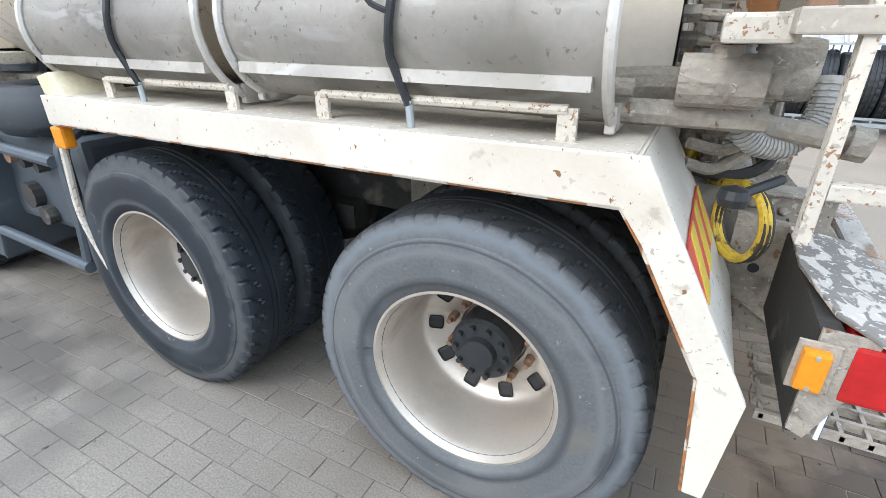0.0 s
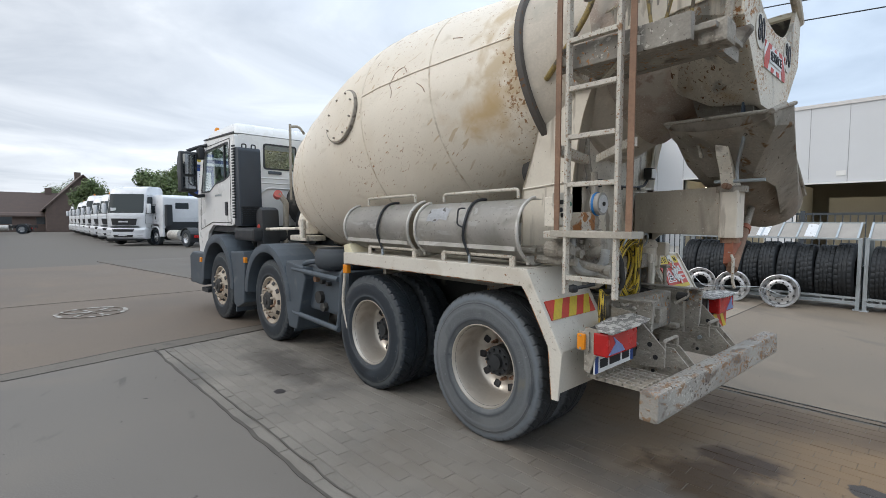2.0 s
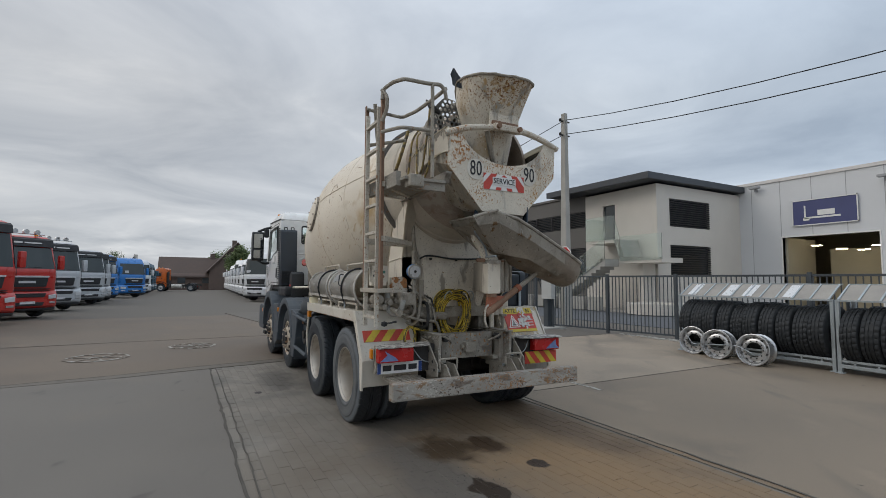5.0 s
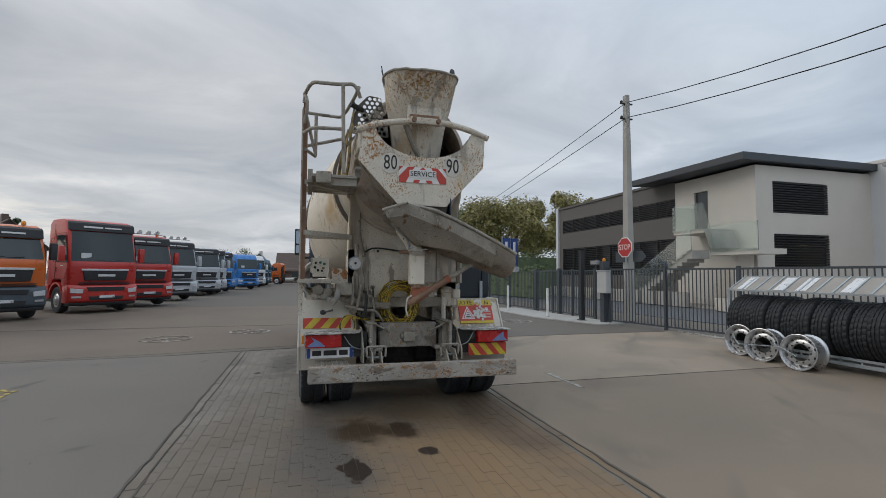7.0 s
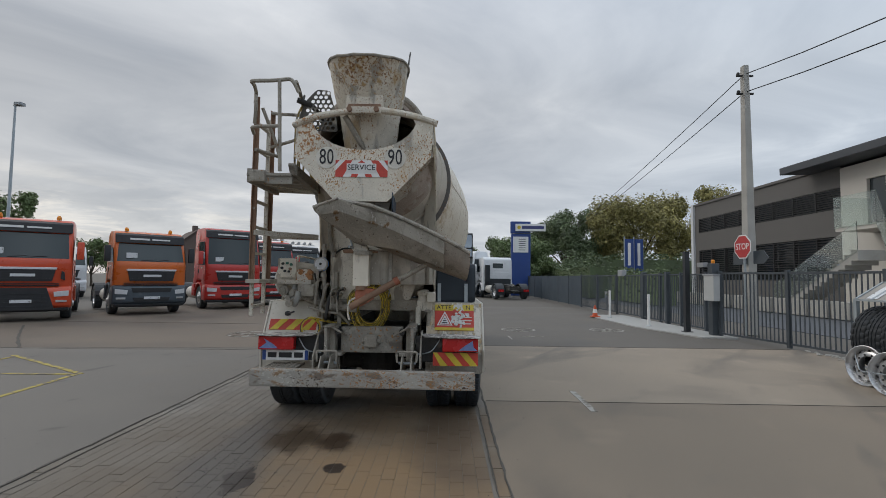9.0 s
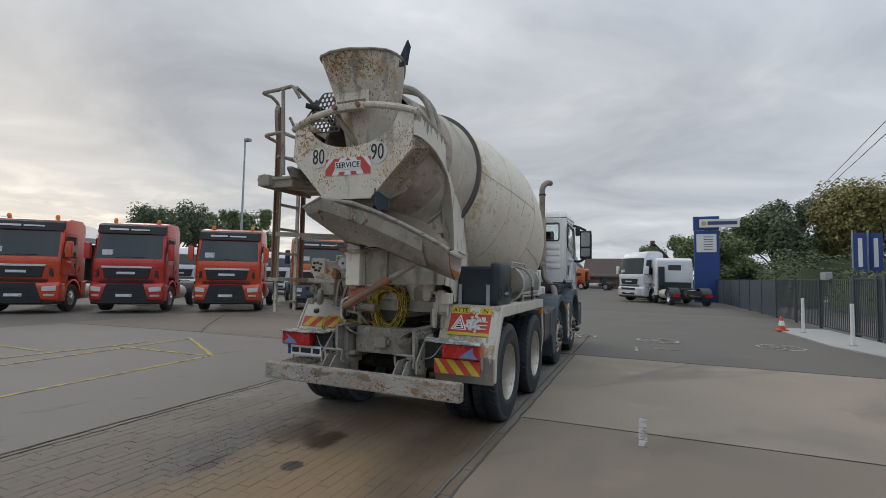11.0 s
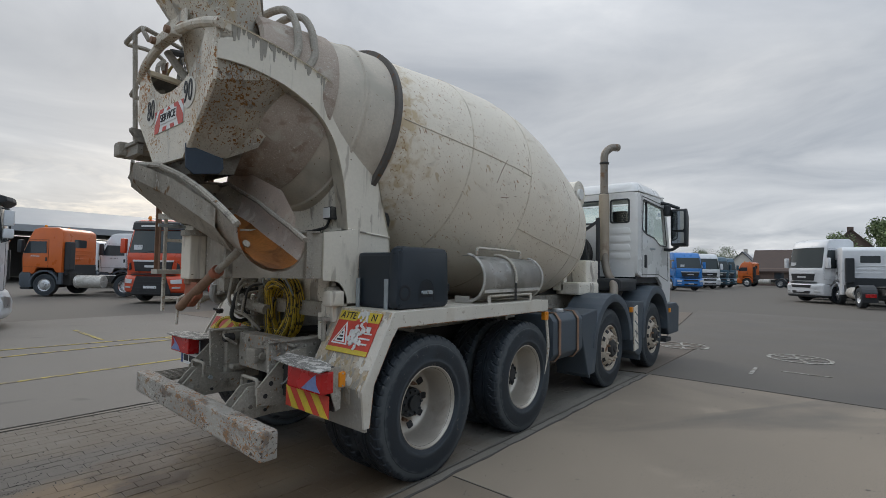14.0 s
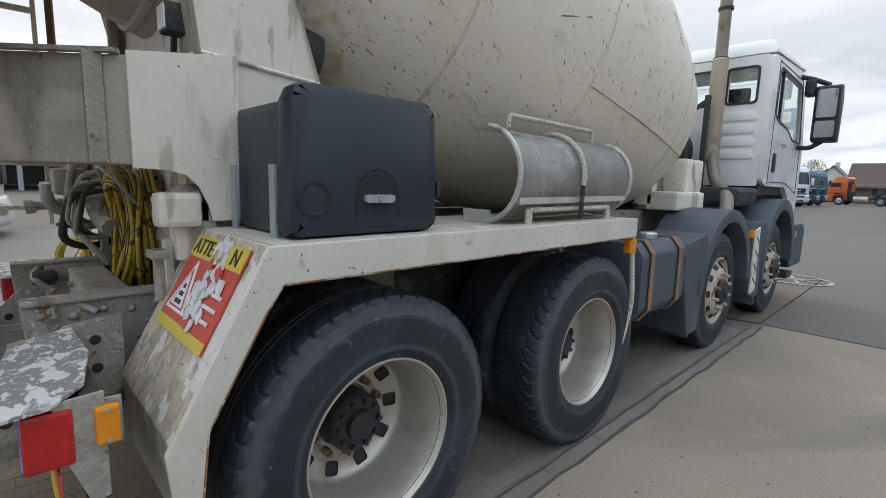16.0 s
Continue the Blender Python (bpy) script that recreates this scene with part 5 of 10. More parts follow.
def facing_rear(x, y, z, tilt=0.0):
    """Local x to the truck's right as seen from behind, local y up, local z to the rear."""
    return Matrix.Translation((x, y, z)) @ Matrix(((0, 0, 1, 0), (1, 0, 0, 0), (0, 1, 0, 0), (0, 0, 0, 1))) @ Matrix.Rotation(radians(-tilt), 4, "X")


AP = math.degrees(math.atan2(0.27, 0.495))
hazard("hazard_plate", facing_rear(0.557, -0.93, 1.012, AP), 0.54, 0.13, fender_l, 1)
hazard("hazard_plate", facing_rear(0.895, 0.93, 0.70, 0), 0.48, 0.14, mixer, -1)
# warning board on the right apron
wb = B()
box(wb, (-0.225, -0.16, -0.003), (0.225, 0.16, 0.003))
warn = part("warning_board", wb, M_RED, fender_r, "torn red and yellow warning board")
warn.matrix_basis = facing_rear(0.504, 0.92, 1.11, AP)
for z0, z1 in ((0.085, 0.16), (-0.16, -0.125)):
    b = B()
    box(b, (-0.225, z0, 0.003), (0.225, z1, 0.006))
    part("yellow_band", b, M_YEL, warn)
b = B()
prism(b, [(-0.2, -0.1), (-0.02, -0.1), (-0.11, 0.075)], 0.003, 0.006, "z")
part("white_triangle", b, M_WHITE, warn)
b = B()
prism(b, [(-0.18, -0.09), (-0.04, -0.09), (-0.11, 0.05)], 0.006, 0.007, "z")
part("red_triangle", b, M_RED, warn)
b = B()
prism(b, [(-0.165, -0.083), (-0.055, -0.083), (-0.11, 0.028)], 0.007, 0.0085, "z")
part("white_field", b, M_WHITE, warn)
for i in range(3):
    b = B()
    box(b, (-0.14 + 0.01 * i, -0.075 + 0.026 * i, 0.0085), (-0.08 - 0.01 * i, -0.06 + 0.026 * i, 0.0095))
    part("text_bar", b, M_INK, warn)
write_text("letters", "ATTE", 0.075, M_INK, Matrix.Translation((-0.12, 0.122, 0.007)), warn, width=0.17)
write_text("letters", "N", 0.075, M_INK, Matrix.Translation((0.16, 0.122, 0.007)), warn)
scr = random.Random(8)
for k in range(46):
    b = B()
    cz = scr.uniform(-0.11, 0.15)
    cx, r = 0.045 + 0.1 * (cz - 0.02) + scr.gauss(0, 0.034), scr.uniform(0.008, 0.030)
    prism(b, [(cx + r * scr.uniform(0.5, 1.2) * math.cos(a), cz + r * scr.uniform(0.5, 1.4) * math.sin(a)) for a in [2 * math.pi * j / 7 for j in range(7)]], 0.006, 0.009 + 0.0001 * k, "z")
    part("paper_scrap", b, M_RED if k % 7 == 3 and cz < 0.07 else M_SCRAP, warn)
for k, (x0, x1, z0) in enumerate(((0.09, 0.2, -0.045), (0.07, 0.19, -0.085), (0.12, 0.2, -0.005))):
    b = B()
    box(b, (x0, z0, 0.006), (x1, z0 + 0.012, 0.0075))
    part("text_bar", b, M_SCRAP, warn)

# ---- rear frame of the mixer ----
# curved side arms that carry the hopper
outer = [(-0.06, 1.30), (-0.05, 1.84), (0.04, 2.12), (0.14, 2.48), (0.30, 2.76), (0.51, 2.94), (0.74, 3.03), (1.04, 3.09), (1.31, 3.12), (1.44, 3.12)]
inner = [(1.44, 2.87), (1.25, 2.88), (0.98, 2.84), (0.74, 2.74), (0.59, 2.60), (0.50, 2.42), (0.44, 2.18), (0.40, 1.88), (0.40, 1.30)]


def eased(chain, k=4):
    """A smooth curve through a chain of points."""
    out = []
    p = [chain[0]] + list(chain) + [chain[-1]]
    for i in range(1, len(p) - 2):
        for j in range(k):
            t = j / k
            out.append(tuple(0.5 * (2 * p[i][c] + (p[i + 1][c] - p[i - 1][c]) * t + (2 * p[i - 1][c] - 5 * p[i][c] + 4 * p[i + 1][c] - p[i + 2][c]) * t * t + (3 * p[i][c] - p[i - 1][c] - 3 * p[i + 1][c] + p[i + 2][c]) * t ** 3) for c in range(2)))
    return out + [tuple(chain[-1])]


outer, inner = outer[:1] + eased(outer[1:]), eased(inner[:-1]) + inner[-1:]
for s in (-1, 1):
    b = B()
    prism(b, outer + inner, s * 0.655, s * 0.675, "y")
    arm = part("side_arm", b, M_ARM, mixer, "cream curved side arm with cement drips")
    # added sheet, there to darken what shows through the notch
    b = B()
    prism(b, [(0.75, 2.96), (1.43, 2.96), (1.43, 3.105), (1.04, 3.08), (0.76, 3.02)], min(s * 0.640, s * 0.654), max(s * 0.640, s * 0.654), "y", 0.004)
    part("splash_liner", b, M_GUARD, arm, "dark plate added over the inner face of the arm")
    for chain, nm in ((outer, "arm_flange"), (inner, "arm_flange")):
        b = B()
        loops = []
        for x, z in chain:
            loops.append([Vector((x, s * 0.56, z)), Vector((x, s * 0.69, z))])
        vs = [[b.verts.new(p) for p in lp] for lp in loops]
        for p, q in zip(vs, vs[1:]):
            b.faces.new((p[0], p[1], q[1], q[0]))
        bmesh.ops.solidify(b, geom=b.faces[:], thickness=0.012)
        part(nm, b, M_ARM, arm)
    b = B()
    tube(b, [(-0.05, s * 0.68, 1.84), (0.40, s * 0.68, 1.88)], 0.008, 6)
    part("weld_bead", b, M_BODY, arm)

drip = random.Random(17)
for s in (-1, 1):
    b = B()
    for x in [0.45 + 0.02 * k for k in range(49)]:
        if drip.random() < 0.75:
            z1 = float(np.interp(x, [p[0] for p in outer], [p[1] for p in outer])) - 0.004
            L_, w_ = min(0.02 + drip.expovariate(16), 0.17), drip.uniform(0.006, 0.020)
            x += drip.uniform(-0.008, 0.008)
            prism(b, [(x - w_, z1), (x + w_, z1), (x + w_ * 0.8, z1 - L_ * 0.6), (x + w_ * 0.35, z1 - L_), (x - w_ * 0.4, z1 - L_), (x - w_ * 0.8, z1 - L_ * 0.5)], s * 0.674, s * (0.6775 + 0.0006 * (int(x * 100) % 4)), "y")
    tagged(part("cement_drip", b, M_DRIP, mixer, "grey cement drips down the side arm"), kind="stuff")

# standing rear plate with the half-round cut for the drum
b = B()
cx, cz, rr = 0.0, 2.87, 0.735
arc = [(rr * math.cos(a), cz + rr * math.sin(a)) for a in [radians(209 + i * (331 - 209) / 20) for i in range(21)]]
prism(b, [(-0.50, 1.22), (0.37, 1.22), (0.43, 1.40), (0.61, 1.84), (0.65, 1.95), (0.65, 2.52)] + [(y, z) for y, z in arc[::-1]] + [(-0.655, 2.52), (-0.655, 1.72), (-0.56, 1.50)], 0.36, 0.385, "x")
back_plate = part("rear_plate", b, M_BODY, mixer, "cream standing plate splashed with cement")
b = B()
box(b, (0.385, -0.57, 1.872), (0.41, 0.61, 1.890))
prism(b, [(-0.49, 1.23), (0.36, 1.23), (0.42, 1.40), (0.595, 1.82), (0.595, 1.872), (-0.555, 1.872), (-0.555, 1.80)], 0.385, 0.397, "x")
part("lower_panel", b, M_BODY, back_plate)
b = B()
prism(b, [(0.28, 1.30), (0.385, 1.30), (0.40, 1.36), (0.425, 1.42), (0.465, 1.46), (0.52, 1.475), (0.62, 1.48), (0.62, 1.84), (0.28, 1.885)], 0.676, 0.692, "y")
part("gusset", b, M_ARM, back_plate)
for y, z in ((-0.33, 1.86), (0.02, 1.855), (0.34, 1.865)):
    b = B()
    box(b, (0.41, y - 0.015, z - 0.008), (0.428, y + 0.015, z + 0.02), 0.003)
    part("cable_clip", b, M_DARK, back_plate)
b = B()
box(b, (-0.05, -0.62, 1.18), (0.45, 0.62, 1.30))
part("frame_foot", b, M_CAKE, back_plate)
# rollers under the ring
for s in (-1, 1):
    b = B()
    lathe(b, [(0.0, -0.06), (0.12, -0.06), (0.12, 0.06), (0.0, 0.06)], 24, Matrix.Translation((-0.05, s * 0.5, 1.98)) @ Matrix.Rotation(math.pi / 2 - TA, 4, "Y"))
    part("support_roller", b, M_DARK, mixer)

# discharge plate with the round notch
def notch_plate(x, grow=0.0):
    pts = [(-0.66, 3.06), (-0.68, 2.74), (-0.28, 2.31), (0.24, 2.30), (0.66, 2.74), (0.68, 3.08), (0.58, 3.12)]
    pts += [(0.52 * math.cos(a), 3.14 + 0.33 * math.sin(a)) for a in [radians(-8 - i * 164 / 14) for i in range(15)]]
    return pts + [(-0.58, 3.10)]


b = B()
prism(b, notch_plate(1.45), 1.43, 1.455, "x")
disc = part("discharge_plate", b, M_HOP, mixer, "rust-speckled cream discharge plate with a round notch")
b = B()
back_loop = [(1.44, -0.66, 3.06), (1.44, -0.68, 2.74), (1.44, -0.28, 2.31), (1.44, 0.24, 2.30), (1.44, 0.66, 2.74), (1.44, 0.68, 3.08)]
mid_loop = [(1.12, -0.67, 3.06), (1.12, -0.675, 2.83), (1.18, -0.33, 2.34), (1.18, 0.31, 2.34), (1.12, 0.675, 2.83), (1.12, 0.67, 3.06)]
front_loop = [(0.80, -0.65, 3.02), (0.80, -0.65, 2.94), (1.00, -0.40, 2.44), (1.00, 0.39, 2.44), (0.80, 0.65, 2.94), (0.80, 0.65, 3.02)]
ring_loft(b, [back_loop, mid_loop, front_loop], False)
bmesh.ops.solidify(b, geom=b.faces[:], thickness=0.012)
part("funnel_shell", b, M_HOP, disc)
b = B()
ring_loft(b, [[Vector(p) for p in ((1.06, -0.29, 2.40), (1.42, -0.29, 2.33), (1.42, 0.28, 2.33), (1.06, 0.28, 2.40))], [Vector(p) for p in ((1.10, -0.25, 2.24), (1.40, -0.25, 2.20), (1.40, 0.24, 2.20), (1.10, 0.24, 2.24))]], True)
bmesh.ops.solidify(b, geom=b.faces[:], thickness=0.012)
part("outlet_lip", b, M_CAKE, disc, "cement-caked outlet lip of the funnel")
b = B()
tube(b, bend([(1.44, -0.70, 3.05), (1.47, -0.5, 3.13), (1.48, -0.15, 3.19), (1.48, 0.2, 3.20), (1.46, 0.5, 3.15), (1.44, 0.72, 3.08)], 0.2), 0.032, 10)
part("top_tube", b, M_HOP, disc)
b = B()
box(b, (1.46, -0.17, 3.15), (1.53, 0.17, 3.22), 0.01)
hb = part("hinge_bar", b, M_HOP, disc)
for y in (-0.13, 0.13):
    b = B()
    tube(b, [(1.52, y, 3.185), (1.56, y, 3.185)], 0.026, 10)
    part("hinge_bolt", b, M_RUST, hb)
# speed discs and service board
for y, txt in ((-0.36, "80"), (0.31, "90")):
    b = B()
    lathe(b, [(0.0, 0.0), (0.105, 0.0), (0.105, 0.004), (0.0, 0.004)], 32, facing_rear(1.457, y, 2.73))
    d = part("speed_disc", b, surf("faded_disc_white", (0.60, 0.57, 0.50), 0.5), disc, "faded white speed limit disc")
    for i, ch in enumerate(txt):
        write_text("digit", ch, 0.215, M_INK, facing_rear(1.464, y + (i - 0.5) * 0.074, 2.732), d, width=0.062)
b = B()
box(b, (1.457, -0.27, 2.54), (1.461, 0.24, 2.705))
srv = part("service_board", b, M_WHITE, disc, "white service board with red chevrons")
for pts in ([(-0.27, 2.54), (-0.20, 2.54), (-0.105, 2.705), (-0.175, 2.705), (-0.27, 2.60)], [(-0.12, 2.54), (-0.06, 2.54), (-0.045, 2.57), (-0.11, 2.57)], [(0.09, 2.54), (0.03, 2.54), (0.015, 2.57), (0.08, 2.57)], [(0.24, 2.54), (0.17, 2.54), (0.075, 2.705), (0.145, 2.705), (0.24, 2.60)], [(-0.05, 2.68), (0.02, 2.68), (-0.015, 2.705)], [(0.20, 2.705), (0.24, 2.705), (0.24, 2.66)], [(-0.23, 2.705), (-0.27, 2.705), (-0.27, 2.66)]):
    b = B()
    prism(b, pts, 1.461, 1.4635, "x")
    part("red_chevron", b, M_RED, srv)
b = B()
box(b, (1.4635, -0.16, 2.592), (1.466, 0.13, 2.672))
part("white_field", b, M_WHITE, srv)
write_text("letters", "SERVICE", 0.078, M_INK, facing_rear(1.468, -0.015, 2.632), srv, width=0.27)

# charging hopper
n = 40
def hop_loop(zc, xc, rx_f, rx_b, ry, zb, zf, t=0.0):
    lp = []
    for k in range(n):
        a = 2 * math.pi * k / n
        c, s_ = math.cos(a), math.sin(a)
        x = xc + (rx_b if c > 0 else rx_f) * c
        lp.append(Vector((x, ry * s_, zc + (zb if c > 0 else zf) * c * abs(c))))
    return lp


b = B()
out = [hop_loop(2.70, 1.02, 0.20, 0.24, 0.24, 0.0, 0.0), hop_loop(3.22, 1.10, 0.28, 0.27, 0.31, 0.0, 0.0), hop_loop(3.46, 1.16, 0.33, 0.36, 0.365, 0.0, 0.06), hop_loop(3.73, 1.22, 0.36, 0.50, 0.405, -0.09, 0.27)]
inn = [hop_loop(3.73, 1.22, 0.345, 0.485, 0.39, -0.09, 0.27), hop_loop(3.22, 1.10, 0.26, 0.25, 0.29, 0.0, 0.0), hop_loop(2.70, 1.02, 0.18, 0.22, 0.22, 0, 0)]
ring_loft(b, out + inn + [out[0]], True)
hop = part("charging_hopper", b, M_HOP, mixer, "rust-flecked charging hopper", smooth=50)
b = B()
lip_rnd = random.Random(12)
tube(b, [p + Vector((0, 0, lip_rnd.uniform(-0.006, 0.008))) for p in hop_loop(3.73, 1.22, 0.363, 0.503, 0.408, -0.09, 0.27)], 0.013, 6, True)
part("lip", b, M_CAKE, hop)
for s in (-1, 1):
    h = 0.27 if s > 0 else 0.2
    b = B()
    loops = []
    for x, z0, z1, out_ in ((1.00, 3.80, 3.70 + h * 0.9, 0.03), (1.07, 3.76, 3.72 + h, 0.034), (1.14, 3.72, 3.70 + h * 0.9, 0.03), (1.20, 3.69, 3.68 + h * 0.55, 0.02), (1.24, 3.67, 3.74, 0.01)):
        y = 0.395 if x > 1.1 else 0.37
        loops.append([Vector((x, s * y, z0 - 0.04)), Vector((x, s * (y + out_ * 0.5), (z0 + z1) / 2)), Vector((x, s * (y + out_), z1))])
    ring_loft(b, loops, False)
    bmesh.ops.solidify(b, geom=b.faces[:], thickness=0.012)
    part("rubber_flap", b, surf("blue_black_rubber", (0.03, 0.045, 0.065), 0.6), hop, "curved blue-black rubber splash flap", smooth=50)
b = B()
prism(b, [(-0.19, 3.20), (0.19, 3.20), (0.18, 3.36), (-0.18, 3.36)], 1.435, 1.452, "x", 0.004)
hp = part("hinge_plate", b, M_HOP, hop)
b = B()
box(b, (1.45, -0.16, 3.225), (1.472, 0.16, 3.265), 0.004)
part("rust_strip", b, M_RUST, hp)
b = B()
tube(b, bend([(1.42, -0.2, 3.16), (1.3, -0.05, 2.9), (1.15, 0.1, 2.75)], 0.1), 0.03, 8)
part("inner_brace", b, M_CAKE, hop)
# guard bows over the drum mouth
for dx in (0.0, 0.14):
    b = B()
    tube(b, bend([(0.92 - dx, 0.63, 3.02), (0.82 - dx, 0.60, 3.16), (0.78 - dx, 0.50, 3.42), (0.76 - dx, 0.32, 3.61), (0.75 - dx, 0.0, 3.69), (0.76 - dx, -0.32, 3.61), (0.78 - dx, -0.5, 3.42), (0.9 - dx, -0.63, 3.05)], 0.14), 0.03, 10)
    part("guard_bow", b, M_CAKE, mixer)
# punched guard plate beside the hopper
g_loops = [rounded([(-0.78, 3.10), (-0.33, 3.08), (-0.36, 3.30), (-0.43, 3.52), (-0.56, 3.53), (-0.68, 3.40)], 0.03)]
for j in range(9):
    for i in range(9):
        cy_, cz_ = -0.76 + i * 0.054 + (0.027 if j % 2 else 0.0), 3.12 + j * 0.047
        if -0.76 + (cz_ - 3.10) * 0.42 + 0.02 < cy_ < -0.37 - max(0.0, cz_ - 3.28) * 0.25 and cz_ < 3.51:
            g_loops.append([(cy_ + 0.020 * math.cos(2 * math.pi * q / 12), cz_ + 0.020 * math.sin(2 * math.pi * q / 12)) for q in range(12)])
b = B()
panel(b, g_loops, 1.146, 1.154, "x")
part("punched_guard", b, M_GUARD, mixer, "cement-caked guard plate with round punched holes")

# swivel chute: a deep trough that runs down towards +y
def trough(stations, thick=0.012, n=14, a0=0.0, a1=math.pi):
    """A half-round trough through stations of (centre, half width vector, depth), from angle a0 to a1."""
    b = B()
    loops = []
    for c, hw, depth in stations:
        c, hw = Vector(c), Vector(hw)
        lp = []
        for k in range(n + 1):
            a = a0 + (a1 - a0) * k / n
            lp.append(c + hw * -math.cos(a) + Vector((0, 0, -depth * math.sin(a) ** 0.8)))
        loops.append(lp)
    ring_loft(b, loops, False)
    bmesh.ops.solidify(b, geom=b.faces[:], thickness=thick)
    return b


cst = [((1.24, -0.40, 2.235), (0.31, -0.05, -0.01), 0.07), ((1.24, -0.24, 2.275), (0.33, 0.0, 0.02), 0.20), ((1.22, 0.05, 2.20), (0.32, 0.04, 0.05), 0.30), ((1.20, 0.30, 2.11), (0.295, 0.04, 0.05), 0.30), ((1.20, 0.55, 2.00), (0.27, 0.04, 0.05), 0.285), ((1.21, 0.80, 1.89), (0.255, 0.035, 0.04), 0.265), ((1.22, 1.02, 1.78), (0.24, 0.03, 0.03), 0.235)]
chute = part("swivel_chute", trough(cst), M_CHUTE, mixer, "cement-coated swivel chute with a rusty inside", smooth=40)
ist = [((c[0], c[1] + 0.004, c[2] + 0.003), tuple(v * 0.95 for v in h), d * 0.93) for c, h, d in cst[2:]]
part("rusty_inside", trough(ist, 0.003, 12, 0.20 * math.pi), M_RUSTIN, chute, "rust-orange inside of the chute", smooth=40)
part("pale_inside", trough(ist, 0.003, 6, 0.02, 0.20 * math.pi), M_PINK, chute, "pinkish cement film on the inside of the chute", smooth=40)
b = B()
ring_loft(b, [[Vector(p) for p in ((0.92, -0.26, 2.24), (0.91, -0.24, 2.36))], [Vector(p) for p in ((0.90, 0.05, 2.13), (0.88, 0.08, 2.30))], [Vector(p) for p in ((0.93, 0.55, 1.94), (0.91, 0.58, 2.12))], [Vector(p) for p in ((0.97, 0.84, 1.84), (0.96, 0.85, 1.90))]], False)
bmesh.ops.solidify(b, geom=b.faces[:], thickness=0.01)
part("front_wall", b, M_PINK, chute)
for k in (-1, 1):
    b = B()
    pts = [Vector(c) + Vector(h) * k for c, h, d in cst]
    tube(b, pts, 0.02, 8)
    part("rolled_edge", b, M_CAKE, chute)
b = B()
pan = [[Vector(p) for p in ((0.91, -0.34, 2.255), (1.56, -0.44, 2.225))], [Vector(p) for p in ((0.93, -0.30, 2.17), (1.56, -0.40, 2.15))], [Vector(p) for p in ((1.10, -0.06, 1.90), (1.38, -0.08, 1.90))], [Vector(p) for p in ((1.14, 0.06, 1.86), (1.34, 0.05, 1.86))]]
ring_loft(b, pan, False)
bmesh.ops.solidify(b, geom=b.faces[:], thickness=0.014)
part("end_pan", b, M_CHUTE, chute, "sloped end plate under the chute")
b = B()
ring_loft(b, [[Vector(p) for p in ((1.56, -0.44, 2.225), (1.56, -0.40, 2.15), (1.38, -0.08, 1.90))], [Vector(p) for p in ((1.61, -0.20, 2.30), (1.61, -0.18, 2.18), (1.40, 0.05, 1.88))], [Vector(p) for p in ((1.53, 0.30, 2.14), (1.54, 0.30, 2.02), (1.42, 0.34, 1.84))], [Vector(p) for p in ((1.47, 0.80, 1.92), (1.47, 0.80, 1.80), (1.36, 0.80, 1.66))]], False)
bmesh.ops.solidify(b, geom=b.faces[:], thickness=0.01)
part("side_plate", b, M_CHUTE, chute)
b = B()
tube(b, bend([(0.90, -0.34, 2.26), (1.55, -0.445, 2.23), (1.615, -0.20, 2.305)], 0.03), 0.013, 8)
part("pan_rim", b, M_CAKE, chute)
for x in (1.10, 1.34):
    b = B()
    prism(b, [(-0.31, 2.16), (-0.24, 2.17), (-0.14, 2.04), (-0.21, 2.02)], x - 0.01, x + 0.01, "x")
    part("lug", b, M_CAKE, chute)
b = B()
tube(b, bend([(1.38, -0.32, 2.15), (1.38, -0.32, 2.10), (1.30, -0.14, 1.96), (1.30, -0.12, 1.86)], 0.04), 0.011, 8)
tube(b, [(1.16, -0.12, 1.86), (1.46, -0.12, 1.86)], 0.012, 8)
part("lock_handle", b, M_GALV, chute)
b = B()
box(b, (1.30, -0.30, 2.19), (1.52, 0.04, 2.23), 0.01)
part("end_lip", b, M_CAKE, chute)
for y in (-0.20, 0.14):
    b = B()
    prism(b, [(y - 0.13, 2.25), (y + 0.11, 2.23), (y + 0.10, 2.37), (y - 0.10, 2.38)], 1.36, 1.372, "x")
    part("rubber_splash_flap", b, surf("blue_black_rubber", (0.03, 0.045, 0.065), 0.6), disc)
b = B()
prism(b, [(1.20, 2.26), (1.23, 2.22), (1.40, 2.19), (1.455, 2.23), (1.46, 2.39), (1.43, 2.42), (1.22, 2.43)], 0.285, 0.299, "y", 0.004)
part("rubber_flap", b, surf("blue_black_rubber", (0.03, 0.045, 0.065), 0.6), disc, "blue-black rubber flap spattered with cement")
# swivel post, beam and strut
b = B()
box(b, (1.19, -0.11, 1.475), (1.305, 0.05, 1.80), 0.012)
post = part("swivel_post", b, M_ARM, mixer, "cream square swivel post with rust drips")
b = B()
prism(b, [(0.42, 0.27), (1.185, -0.085), (1.186, 0.0), (1.19, 0.06), (1.20, 0.145), (1.16, 0.20), (0.64, 0.655), (0.615, 0.67), (0.42, 0.67)], 1.49, 1.83, "z", 0.008)
part("support_beam", b, M_WASH, post, "cement-washed wedge-shaped support beam")
for x, y in ((0.70, 0.615), (1.12, 0.245)):
    b = B()
    bar(b, (x, y, 1.495), (x, y, 1.835), 0.035, 0.05)
    part("beam_flange", b, M_CAKE, post)
b = B()
bar(b, (0.64, 0.668, 1.838), (1.26, 0.12, 1.838), 0.03, 0.014)
part("beam_lip", b, M_CAKE, post)
b = B()
